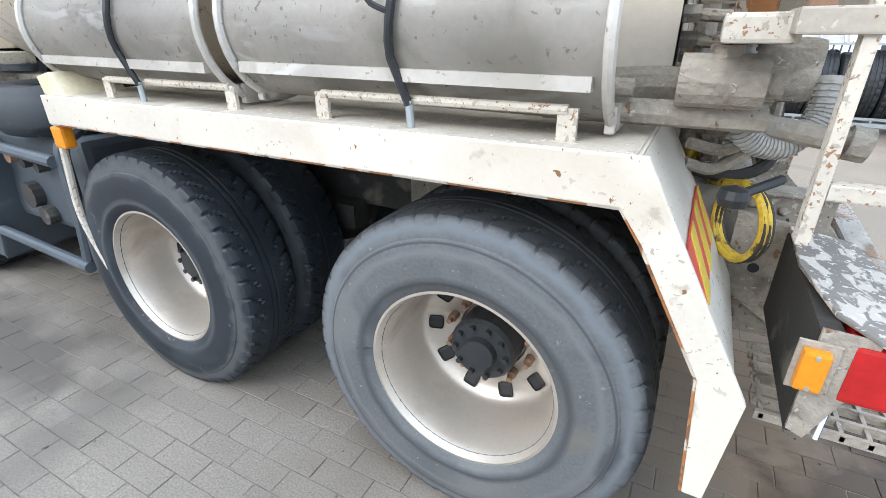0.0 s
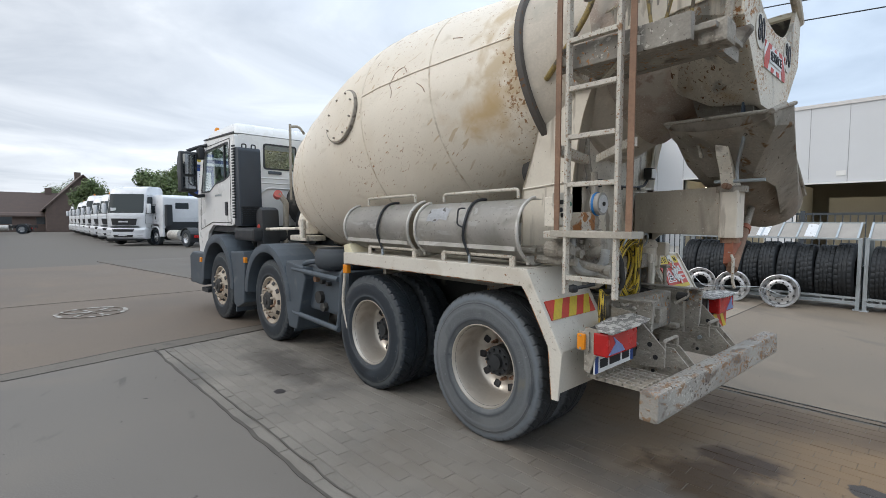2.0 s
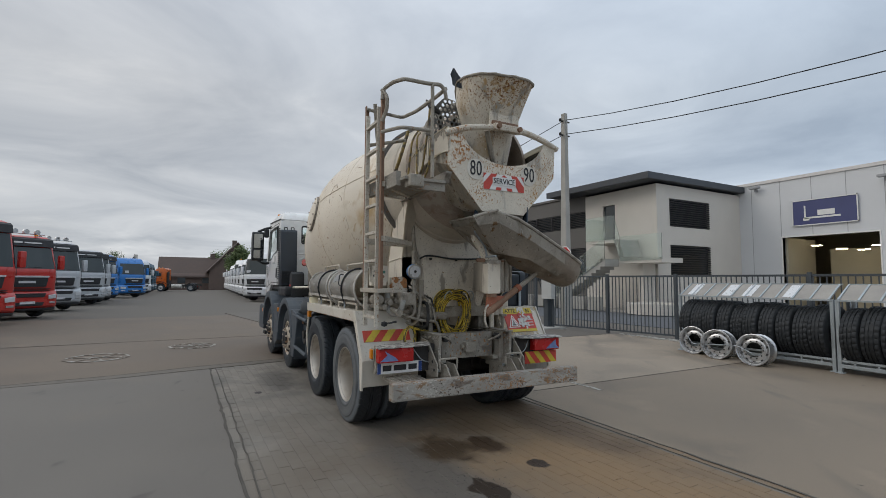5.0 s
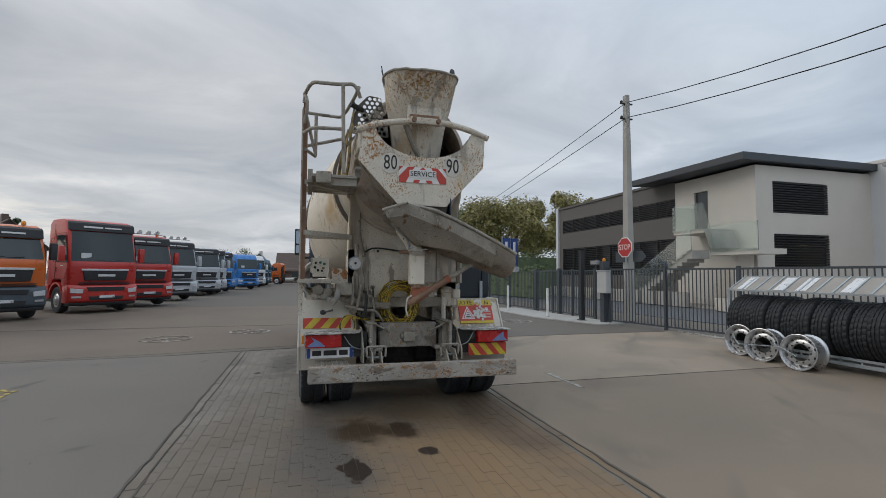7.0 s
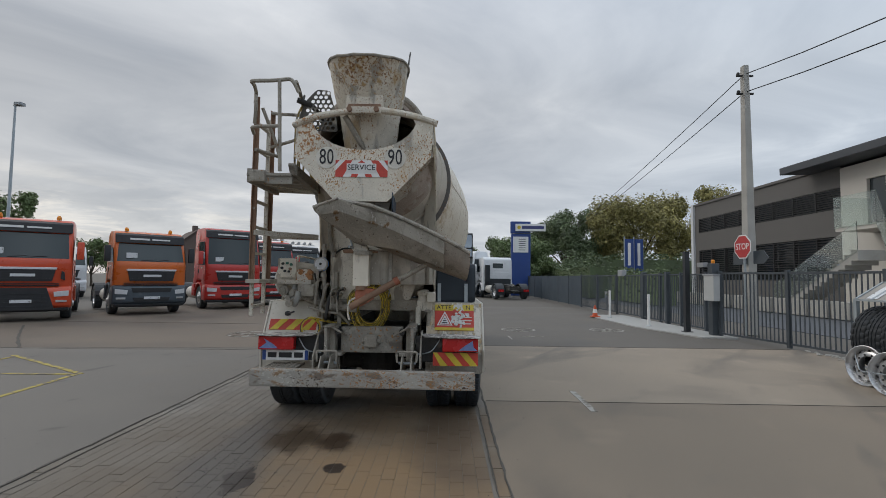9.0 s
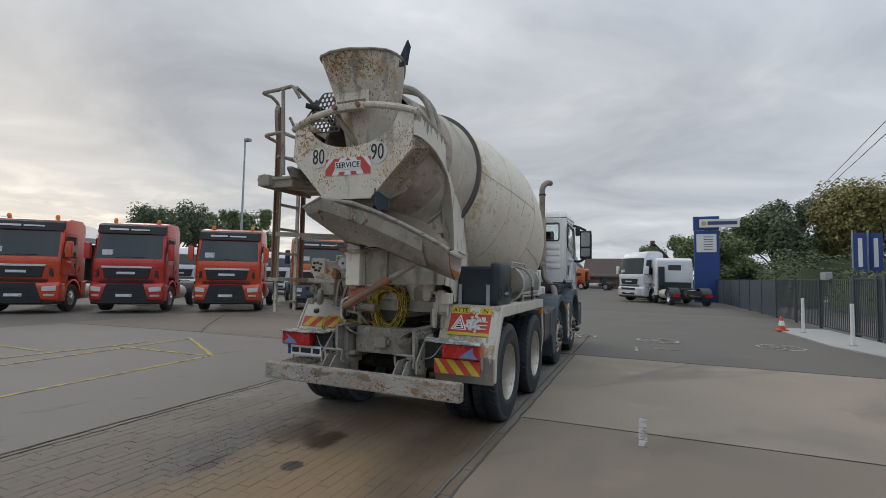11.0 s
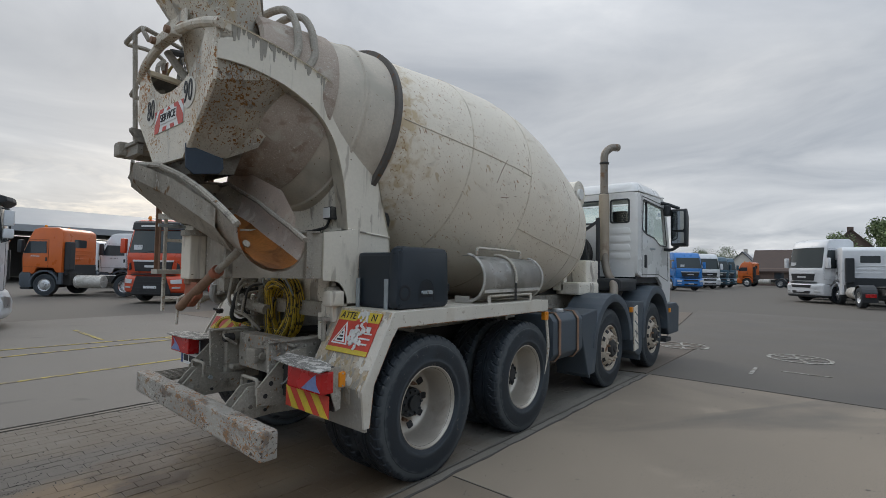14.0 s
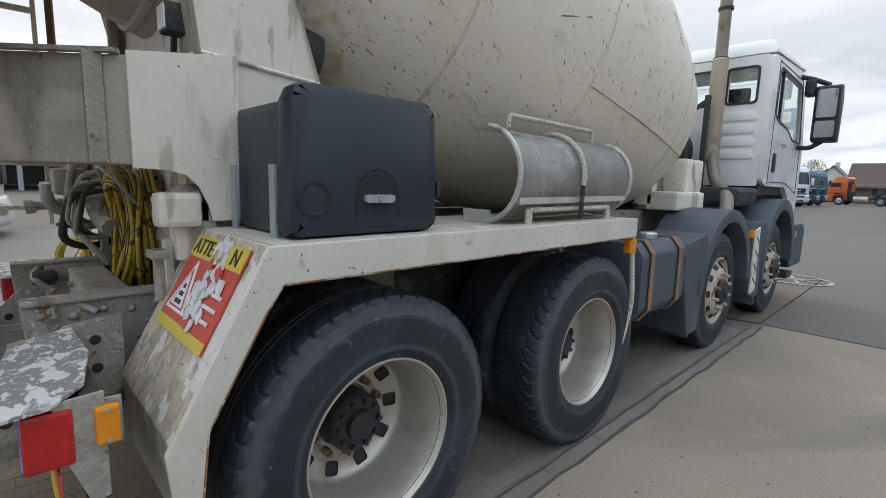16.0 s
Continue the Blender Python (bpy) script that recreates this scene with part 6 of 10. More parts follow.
tube(b, [(1.245, -0.03, 1.44), (1.245, -0.03, 1.478)], 0.06, 14)
part("pivot_foot", b, M_RUST, post)
b = B()
tube(b, [(1.24, -0.02, 1.79), (1.24, -0.02, 1.83)], 0.1, 16)
part("pivot_collar", b, M_CAKE, post)
b = B()
tube(b, [(1.25, -0.22, 1.825), (1.25, 0.13, 1.825)], 0.013, 8)
tube(b, [(1.25, -0.21, 1.825), (1.25, -0.12, 1.825)], 0.021, 8)
part("lock_rod", b, M_RUST, post)
b = B()
prism(b, [(-0.12, 1.83), (0.04, 1.83), (0.02, 1.88), (-0.10, 1.98), (-0.21, 2.10), (-0.27, 2.10), (-0.24, 2.02), (-0.16, 1.92)], 1.20, 1.28, "x", 0.006)
part("chute_bracket", b, M_BODY, post)
b = B()
tube(b, [(1.29, -0.13, 1.265), (1.237, 0.33, 1.535)], 0.034, 12)
st_ = part("chute_strut", b, M_RUST, mixer, "rusty brown telescopic strut", smooth=50)
b = B()
tube(b, [(1.237, 0.33, 1.535), (1.20, 0.66, 1.725)], 0.026, 12)
part("strut_rod", b, M_CAKE, st_, smooth=50)
b = B()
tube(b, [(1.24, 0.30, 1.518), (1.235, 0.345, 1.544)], 0.042, 12)
part("strut_collar", b, M_REDRUST, st_, smooth=50)
b = B()
prism(b, [(-0.10, 1.30), (-0.03, 1.27), (0.10, 1.35), (0.11, 1.45), (-0.08, 1.46)], 1.225, 1.28, "x", 0.006)
part("strut_bracket", b, M_REDRUST, st_, "rust-red strut bracket")
b = B()
tube(b, bend([(1.27, -0.08, 1.36), (1.30, -0.14, 1.33), (1.30, -0.15, 1.20), (1.31, -0.13, 1.14)], 0.03), 0.010, 8)
part("lock_lever", b, M_LAD, st_)

# ladder and platform on the driver's side
LY = -1.23
lad = new("ladder")
lad.parent = mixer
tagged(lad, "tall ladder with flaking white paint and rust")
for x in (0.70, 1.02):
    b = B()
    box(b, (x - 0.011, LY - 0.021, 1.145), (x + 0.011, LY + 0.021, 3.35), 0.003)
    part("ladder_stile", b, M_LAD, lad)
for i in (0, 2, 3, 4, 5, 6, 7):
    z = 1.245 + i * 0.28
    b = B()
    box(b, (0.712, LY - 0.02, z - 0.014), (1.008, LY + 0.02, z + 0.014), 0.003)
    part("rung", b, M_LAD, lad)
for x in (0.63, 1.09):
    b = B()
    box(b, (x - 0.017, LY - 0.005, 1.50), (x + 0.017, LY + 0.005, 3.48))
    box(b, (x - 0.020, LY - 0.002, 1.503), (x - 0.012, LY + 0.04, 3.477))
    part("angle_post", b, M_RUST, lad)
b = B()
box(b, (0.60, LY - 0.03, 1.49), (1.12, LY + 0.12, 1.53), 0.004)
part("lower_tread", b, M_WASH, lad)
for z in (2.02, 2.56):
    b = B()
    bar(b, (0.63, LY + 0.03, z), (0.50, -0.68, z), 0.05, 0.06)
    bar(b, (1.09, LY + 0.03, z), (0.60, -0.68, z), 0.04, 0.05)
    part("ladder_stay", b, M_LAD, lad)
plat = new("platform")
plat.parent = mixer
tagged(plat, "narrow cement-caked service platform with tube rails")
b = B()
prism(b, [(0.40, 2.52), (1.44, 2.56), (1.50, 2.64), (1.50, 2.66), (0.40, 2.62)], -0.72, -0.66, "y")
box(b, (0.60, -1.14, 2.545), (1.46, -0.70, 2.575), 0.005)
prism(b, [(-1.14, 2.56), (-0.70, 2.56), (-0.70, 2.47), (-1.0, 2.47)], 1.40, 1.44, "x")
part("deck", b, M_BEAM, plat)
b = B()
box(b, (0.58, -1.18, 2.50), (1.36, -1.13, 2.64), 0.006)
part("edge_channel", b, M_BEAM, plat)
b = B()
box(b, (1.36, -1.10, 2.48), (1.50, -0.95, 2.60), 0.02)
part("work_light", b, M_CAKE, plat)
rails = [bend([(1.10, LY, 3.40), (1.10, LY + 0.01, 3.505), (1.25, -1.18, 3.53), (1.44, -1.14, 3.50), (1.45, -0.90, 3.50), (1.425, -0.745, 3.53), (1.43, -0.70, 3.47), (1.40, -0.67, 3.40)], 0.05),
         [Vector((1.45, -0.85, 3.50)), Vector((1.42, -0.83, 2.60))],
         bend([(0.64, LY, 3.45), (0.64, -1.12, 3.44), (0.66, -0.82, 3.42), (0.92, -0.77, 3.42), (1.25, -0.71, 3.47), (1.43, -0.69, 3.50)], 0.05),
         bend([(1.11, LY, 3.07), (1.38, -1.14, 3.055), (1.42, -0.85, 3.055)], 0.06),
         bend([(0.63, LY, 3.05), (0.72, -0.80, 3.15)], 0.06),
         bend([(0.72, -1.10, 3.40), (0.72, -1.10, 2.92), (1.10, LY + 0.02, 2.90)], 0.03),
         bend([(1.09, LY, 3.50), (1.16, LY + 0.03, 3.42), (1.15, LY + 0.03, 3.28), (1.10, LY, 3.18)], 0.05),
         bend([(0.90, LY, 3.42), (0.74, -1.14, 3.10), (0.72, -1.10, 2.95)], 0.04)]
for r in rails:
    b = B()
    tube(b, r, 0.019, 8)
    part("handrail", b, M_CAKE, plat)
b = B()
tube(b, bend([(1.2, -0.75, 3.40), (1.12, -0.60, 3.36), (1.02, -0.52, 3.22)], 0.05), 0.03, 8)
tube(b, [(1.16, -0.70, 3.40), (1.06, -0.72, 3.50)], 0.012, 6)
part("water_gun", b, M_DARK, plat)

# rear crossmember, bumper, lamps
b = B()
box(b, (0.58, -0.34, 0.73), (0.72, 0.34, 1.01), 0.01)
rcm = part("rear_crossmember", b, M_BEAM, mixer, "grey crossmember pitted with rust")
for k in range(6):
    b = B()
    tube(b, [(0.72, -0.28 + 0.11 * k, 0.96 if k % 2 else 0.80), (0.735, -0.28 + 0.11 * k, 0.96 if k % 2 else 0.80)], 0.014, 6)
    part("rivet", b, M_CAKE, rcm)
b = B()
box(b, (0.70, -0.07, 0.80), (0.80, 0.07, 0.92), 0.02)
tube(b, [(0.74, -0.1, 0.86), (0.74, 0.1, 0.86)], 0.03, 8)
part("tow_coupling", b, M_CAKE, rcm)
for y in (-0.56, 0.56):
    b = B()
    prism(b, [(0.66, 0.98), (0.82, 0.96), (1.04, 0.74), (1.04, 0.62), (0.84, 0.60), (0.66, 0.72)], y - 0.008, y + 0.008, "y")
    pb = part("perforated_bracket", b, M_CAKE, rcm)
    for x, z in ((0.74, 0.90), (0.74, 0.80), (0.84, 0.86), (0.84, 0.72), (0.94, 0.76), (0.98, 0.68)):
        b = B()
        tube(b, [(x, y - 0.0095, z), (x, y + 0.0095, z)], 0.017, 10)
        part("hole", b, M_INK, pb)
    b = B()
    tube(b, bend([(0.72, y * 0.9, 0.98), (0.80, y * 0.8, 1.03), (0.86, y * 0.6, 0.98), (0.78, y * 0.45, 0.92)], 0.05), 0.012, 8)
    part("air_hose", b, M_CAKE, rcm)
    b = B()
    lathe(b, [(0.0, 0.05), (0.03, 0.05), (0.036, 0.03), (0.036, -0.03), (0.02, -0.04), (0.0, -0.04)], 12, facing_rear(0.80, y * 0.62, 0.97))
    part("air_coupling", b, M_DARK, rcm)
for y in (-0.42, 0.42):
    b = B()
    box(b, (0.50, y - 0.03, 0.60), (0.80, y + 0.03, 1.02), 0.01)
    box(b, (0.55, y - 0.11, 0.70), (0.78, y + 0.11, 0.74), 0.01)
    part("frame_bracket", b, M_CAKE, rcm)
    for k in (-0.05, 0.05):
        b = B()
        prism(b, [(0.62, 0.66), (0.86, 0.68), (0.90, 0.74), (1.06, 0.74), (1.17, 0.62), (1.17, 0.51), (0.86, 0.52), (0.62, 0.50)], y + k - 0.007, y + k + 0.007, "y", 0.003)
        arm_ = part("bumper_arm", b, M_CAKE, mixer)
        for x, z, r in ((0.72, 0.58, 0.020), (0.84, 0.62, 0.014), (0.95, 0.66, 0.022), (1.04, 0.60, 0.014), (0.93, 0.56, 0.012)):
            b = B()
            q = 1 if k > 0 else -1
            tube(b, [(x, y + k, z), (x, y + k + q * 0.019, z)], r, 6)
            part("bolt_head", b, M_BEAM if r > 0.013 else M_INK, arm_)
    b = B()
    tube(b, [(0.95, y - 0.09, 0.66), (0.95, y + 0.09, 0.66)], 0.016, 10)
    part("arm_pin", b, M_GALV, mixer)
    b = B()
    tube(b, bend([(1.02, y - 0.10, 0.68), (1.02, y - 0.11, 0.79), (1.02, y + 0.11, 0.79), (1.02, y + 0.10, 0.68)], 0.03), 0.012, 8)
    part("clevis_bow", b, M_CAKE, mixer)
b = B()
prism(b, [(1.13, -1.14), (1.24, -1.14), (1.315, 1.12), (1.205, 1.12)], 0.465, 0.635, "z", 0.018)
bumper = part("bumper", b, M_BUMP, mixer, "dented steel bumper beam with orange rust")
b = B()
for i in range(7):
    box(b, (0.76, -1.06 + i * 0.055, 0.60), (1.13, -1.05 + i * 0.055, 0.625))
for i in range(7):
    box(b, (0.77 + i * 0.055, -1.06, 0.605), (0.78 + i * 0.055, -0.72, 0.62))
part("step_grating", b, M_CAKE, bumper)


def tail(s):
    y0, y1 = (s * 0.79, s * 1.17) if s > 0 else (-1.17, -0.79)
    b = B()
    box(b, (0.86, y0, 0.785), (0.955, y1, 0.925), 0.012)
    t = part("tail_light", b, M_REDL, mixer, "red tail light with torn blue film")
    b = B()
    prism(b, [(0.80, s * 0.56), (0.955, s * 0.60), (0.985, s * 0.84), (0.99, s * 1.19), (0.90, s * 1.19), (0.83, s * 1.10), (0.79, s * 0.86)], 0.938, 0.948, "z", 0.003)
    bmesh.ops.rotate(b, verts=b.verts[:], cent=(0.9, 0, 0.943), matrix=Matrix.Rotation(radians(5), 3, "Y"))
    part("cover_plate", b, M_SPLAT, t, "bent cover plate splashed white")
    b = B()
    box(b, (0.80, min(s * 0.5, s * 1.15), 0.66), (0.845, max(s * 0.5, s * 1.15), 0.935), 0.006)
    part("lamp_bracket", b, M_DARK, t)
    b = B()
    prism(b, [(0.80, 0.945), (0.80, 0.68), (0.835, 0.665), (0.875, 0.78), (0.90, 0.94)], s * 1.155, s * 1.165, "y")
    part("bent_side_plate", b, M_CAKE, t)
    b = B()
    yc = -1.06 if s < 0 else 1.06
    prism(b, [(yc - 0.10, 0.80), (yc + 0.10, 0.80), (yc + 0.06, 0.84), (yc + 0.05 * s, 0.905), (yc - 0.02, 0.86)], 0.955, 0.958, "x")
    part("film_scrap", b, M_BLUEF, t)
    b = B()
    tube(b, bend([(0.87, s * 0.76, 0.9), (0.90, s * 0.68, 0.78), (0.86, s * 0.56, 0.74), (0.8, s * 0.45, 0.75)], 0.05), 0.006, 6)
    part("cable", b, M_GALV, t)
    b = B()
    ym, zm = s * (1.195 if s < 0 else 1.165), 0.862
    box(b, (0.772, ym - 0.013, zm - 0.048), (0.822, ym + 0.013, zm + 0.048), 0.008)
    om = part("orange_marker", b, M_ORL, mixer)
    b = B()
    box(b, (0.764, ym - s * 0.016 - 0.004, zm - 0.06), (0.838, ym - s * 0.016 + 0.004, zm + 0.06), 0.002)
    part("marker_plate", b, M_CAKE, om)
    for z in (zm - 0.038, zm + 0.038):
        b = B()
        tube(b, [(0.797, ym, z), (0.797, ym + s * 0.016, z)], 0.005, 8)
        part("screw", b, M_GALV, om)


tail(-1), tail(1)
b = B()
box(b, (0.856, -1.155, 0.662), (0.866, -0.655, 0.772), 0.002)
npl = part("number_plate", b, M_WHITE, mixer, "white number plate with blue ends")
for y0, y1 in ((-1.153, -1.115), (-0.695, -0.657)):
    b = B()
    box(b, (0.866, y0, 0.665), (0.8675, y1, 0.769))
    part("blue_end", b, M_BLUE, npl)
for y0, y1 in ((-1.095, -1.0), (-0.975, -0.835), (-0.81, -0.715)):
    b = B()
    box(b, (0.866, y0, 0.69), (0.868, y1, 0.745))
    part("plate_bar", b, M_INK, npl)

# black tool box on the right deck
b = B()
box(b, (-0.25, 0.70, 1.275), (0.30, 1.10, 1.70), 0.03)
tb = part("tool_box", b, M_BOX, mixer, "black moulded plastic tool box")
b = B()
prism(b, [(-0.27, 1.32), (-0.262, 1.295), (-0.23, 1.275), (0.29, 1.275), (0.322, 1.29), (0.332, 1.32), (0.318, 1.69), (0.305, 1.725), (0.27, 1.745), (-0.20, 1.745), (-0.238, 1.73), (-0.255, 1.69)], 1.07, 1.175, "y", 0.038)
lidp = part("box_lid", b, M_BOX, tb, smooth=40)
b = B()
arch_ = [(0.10, 1.33), (0.10, 1.40), (0.088, 1.45), (0.06, 1.485), (0.01, 1.50), (-0.04, 1.485), (-0.068, 1.45), (-0.08, 1.40), (-0.08, 1.33)]
ring_loft(b, [[Vector((x, 1.1765, z)) for x, z in arch_], [Vector((0.01 + (x - 0.01) * 0.86, 1.1745, 1.40 + (z - 1.40) * 0.86)) for x, z in arch_]], False)
ring_loft(b, [[Vector((0.01 + (x - 0.01) * 0.86, 1.1752, 1.40 + (z - 1.40) * 0.86)) for x, z in arch_], [Vector((0.01 + (x - 0.01) * 0.84, 1.1752, 1.36)) for x, z in arch_]], False)
part("latch_recess", b, M_BOXD, lidp, smooth=60)
b = B()
prism(b, rounded([(-0.05, 1.392), (-0.04, 1.385), (0.06, 1.385), (0.07, 1.392), (0.07, 1.406), (0.06, 1.412), (-0.04, 1.412), (-0.05, 1.406)], 0.006), 1.176, 1.192, "y")
lt = part("latch", b, M_GALV, lidp)
b = B()
tube(b, [(0.01, 1.19, 1.399), (0.01, 1.197, 1.399)], 0.011, 14)
part("key_lock", b, M_SILVER, lt)
b = B()
lathe(b, [(0.0, -0.004), (0.030, -0.002), (0.046, 0.0015), (0.056, 0.0028), (0.062, 0.001)], 28, Matrix.Translation((0.245, 1.1752, 1.40)) @ Matrix.Rotation(-math.pi / 2, 4, "X"))
part("round_dimple", b, M_BOXD, lidp, smooth=60)
b = B()
box(b, (-0.04, 1.174, 1.298), (0.05, 1.178, 1.303))
part("drain_slot", b, M_INK, lidp)
b = B()
box(b, (-0.285, 1.12, 1.40), (-0.268, 1.165, 1.46), 0.004)
part("side_clip", b, M_INK, lidp)
for x, y in ((0.325, 1.06), (0.325, 0.74)):
    b = B()
    box(b, (x - 0.004, y - 0.02, 1.27), (x + 0.004, y + 0.02, 1.50))
    part("hole_strip", b, M_GALV, tb)

# controls, gauge, pipes at the left of the plate
ctrl = new("control_station")
ctrl.parent = mixer
tagged(ctrl, "cement-spattered control panel with lever, gauge and pipes")
b = B()
prism(b, rounded([(-1.13, 1.60), (-1.10, 1.585), (-1.06, 1.56), (-0.99, 1.56), (-0.95, 1.585), (-0.92, 1.60), (-0.92, 1.77), (-1.00, 1.775), (-1.13, 1.77)], 0.012), 0.53, 0.546, "x")
cbx = part("control_plate", b, M_BODY, ctrl, "scratched white control plate with buttons")
b = B()
box(b, (0.45, -1.105, 1.55), (0.53, -0.93, 1.745), 0.008)
part("control_box", b, M_BODY, cbx)
for y, z, r, mt in ((-1.07, 1.71, 0.015, M_DARK), (-1.02, 1.715, 0.016, surf("green_button", (0.05, 0.15, 0.11))), (-0.975, 1.70, 0.016, surf("green_button", (0.05, 0.15, 0.11))), (-1.08, 1.66, 0.016, M_INK), (-0.985, 1.65, 0.016, M_RUST), (-1.045, 1.625, 0.016, M_INK), (-1.0, 1.62, 0.014, M_INK)):
    b = B()
    tube(b, [(0.546, y, z), (0.566, y, z)], r, 10)
    part("button", b, mt, cbx)
b = B()
box(b, (0.50, -1.19, 1.475), (0.62, -0.72, 1.525), 0.008)
part("step_beam", b, M_LAD, ctrl)
b = B()
prism(b, [(-0.90, 1.525), (-0.715, 1.52), (-0.715, 1.62), (-0.76, 1.65), (-0.89, 1.645)], 0.52, 0.60, "x", 0.006)
part("rusty_bracket", b, M_FLAKE, ctrl, "bracket with orange flaking rust")
b = B()
tube(b, [(0.545, -0.62, 1.71), (0.605, -0.62, 1.71)], 0.080, 28)
gz = part("gauge", b, surf("gauge_case", (0.40, 0.39, 0.36), 0.6), ctrl, "round pressure gauge")
b = B()
lathe(b, [(0.0, 0.0), (0.064, 0.0), (0.064, 0.003), (0.0, 0.003)], 24, facing_rear(0.606, -0.62, 1.71))
part("dial", b, M_PAPER, gz)
b = B()
tube(b, [(0.555, -0.62, 1.71), (0.572, -0.62, 1.71)], 0.083, 28)
part("blue_band", b, surf("bright_blue", (0.03, 0.22, 0.6)), gz)
b = B()
tube(b, [(0.608, -0.62, 1.71), (0.618, -0.62, 1.71)], 0.015, 10)
part("dial_hub", b, M_DARK, gz)
b = B()
tube(b, bend([(0.52, -0.60, 1.94), (0.53, -0.60, 1.80), (0.53, -0.60, 1.60), (0.53, -0.585, 1.30), (0.54, -0.56, 1.10)], 0.05), 0.024, 10)
tube(b, [(0.53, -0.60, 1.60), (0.53, -0.60, 1.56)], 0.036, 10)
tube(b, [(0.53, -0.595, 1.46), (0.53, -0.595, 1.42)], 0.036, 10)
part("gauge_pipe", b, M_CAKE, ctrl)
for k in range(3):
    b = B()
    tube(b, bend([(0.54, -0.70 - 0.05 * k, 1.60), (0.56, -0.68 - 0.06 * k, 1.52), (0.58, -0.64 - 0.03 * k, 1.40 - 0.05 * k), (0.50, -0.60, 1.24)], 0.06), 0.010 + 0.003 * k, 8)
    part("control_line", b, M_CAKE if k else M_DARK, ctrl)
for y, z, r in ((-1.04, 1.40, 0.055), (-0.93, 1.37, 0.048), (-0.82, 1.39, 0.042)):
    b = B()
    tube(b, [(0.44, y, z), (0.60, y, z)], r, 14)
    tube(b, [(0.60, y, z), (0.63, y, z)], r * 0.6, 10)
    tube(b, [(0.52, y, z), (0.52, y, 1.47)], r * 0.6, 8)
    part("hydraulic_valve", b, M_CAKE, ctrl)
b = B()
tube(b, bend([(0.46, -0.47, 1.62), (0.46, -0.47, 1.35), (0.48, -0.50, 1.15)], 0.06), 0.03, 8)
tube(b, bend([(0.42, -0.58, 2.5), (0.44, -0.56, 2.0), (0.46, -0.50, 1.8)], 0.1), 0.025, 8)
part("riser_pipe", b, M_CAKE, ctrl)
b = B()
tube(b, bend([(0.10, -0.95, 1.36), (0.45, -0.90, 1.38), (0.55, -0.75, 1.30), (0.55, -0.50, 1.22), (0.55, -0.2, 1.2)], 0.08), 0.045, 10)
tube(b, [(0.15, -1.05, 1.33), (0.62, -0.98, 1.32)], 0.03, 8)
part("water_pipe", b, M_CAKE, ctrl)
b = B()
tube(b, [(-0.02, -1.14, 1.40), (0.35, -1.05, 1.38)], 0.02, 8)
pp = part("thin_pipe", b, M_CAKE, ctrl)
b = B()
tube(b, [(-0.06, -1.15, 1.402), (-0.02, -1.14, 1.40)], 0.022, 8)
part("blue_end", b, surf("bright_blue", (0.03, 0.22, 0.6)), pp)
b = B()
pts = bend([(0.54, -0.92, 1.52), (0.56, -0.93, 1.36), (0.60, -0.92, 1.26), (0.68, -0.88, 1.24), (0.74, -0.84, 1.30), (0.74, -0.82, 1.40)], 0.12, 8)
tube(b, pts, 0.027, 12)
rh = part("ribbed_hose", b, surf("pale_grey_hose", (0.36, 0.36, 0.34), 0.6, var=0.15, scale=9), ctrl, smooth=60)
for p, q in zip(pts[::1], pts[1::1]):
    d = (q - p)
    for f_ in range(max(1, int(d.length / 0.014))):
        b = B()
        c = p + d.normalized() * 0.014 * f_
        tube(b, [c, c + d.normalized() * 0.006], 0.031, 10)
        part("hose_rib", b, MATS["pale_grey_hose"], rh)
b = B()
box(b, (0.58, -0.84, 1.34), (0.72, -0.66, 1.48), 0.02)
part("valve_block", b, M_CAKE, ctrl)
b = B()
tube(b, [(0.60, -0.90, 1.30), (0.80, -0.90, 1.27)], 0.026, 10)
tube(b, [(0.79, -0.90, 1.272), (0.83, -0.90, 1.266)], 0.038, 12)
part("lever_pipe", b, M_CAKE, ctrl)
b = B()
lathe(b, [(0.0, -0.03), (0.03, -0.02), (0.035, 0), (0.03, 0.02), (0.0, 0.03)], 12, Matrix.Translation((0.60, -0.98, 1.14)))
tube(b, [(0.60, -0.98, 1.14), (0.70, -0.88, 1.17)], 0.012, 6)
part("lever_knob", b, M_BLACK, ctrl)

# small lamp on the right of the plate
b = B()
box(b, (0.40, 0.46, 1.96), (0.47, 0.56, 2.06), 0.01)
wl_ = part("work_lamp", b, M_DARK, mixer, "square work lamp with cooling fins")
b = B()
box(b, (0.47, 0.47, 1.97), (0.476, 0.55, 2.05))
part("lens", b, M_WHITE, wl_)
b = B()
tube(b, bend([(0.40, -0.50, 1.84), (0.42, -0.42, 1.90), (0.42, -0.30, 1.905), (0.42, -0.05, 1.872), (0.42, 0.25, 1.878), (0.42, 0.44, 1.90), (0.43, 0.50, 1.97)], 0.08), 0.011, 6)
part("lamp_cable", b, M_BLACK, wl_)
# valve pots beside the right apron
b = B()
lathe(b, [(0.0, 0.13), (0.05, 0.125), (0.075, 0.10), (0.08, 0.06), (0.07, 0.055), (0.07, -0.08), (0.0, -0.08)], 18, Matrix.Translation((0.42, 0.56, 1.30)))
box(b, (0.36, 0.48, 1.18), (0.48, 0.66, 1.30), 0.015)
tube(b, [(0.48, 0.50, 1.02), (0.48, 0.50, 1.22)], 0.03, 8)
part("valve_pot", b, M_BODY, mixer)

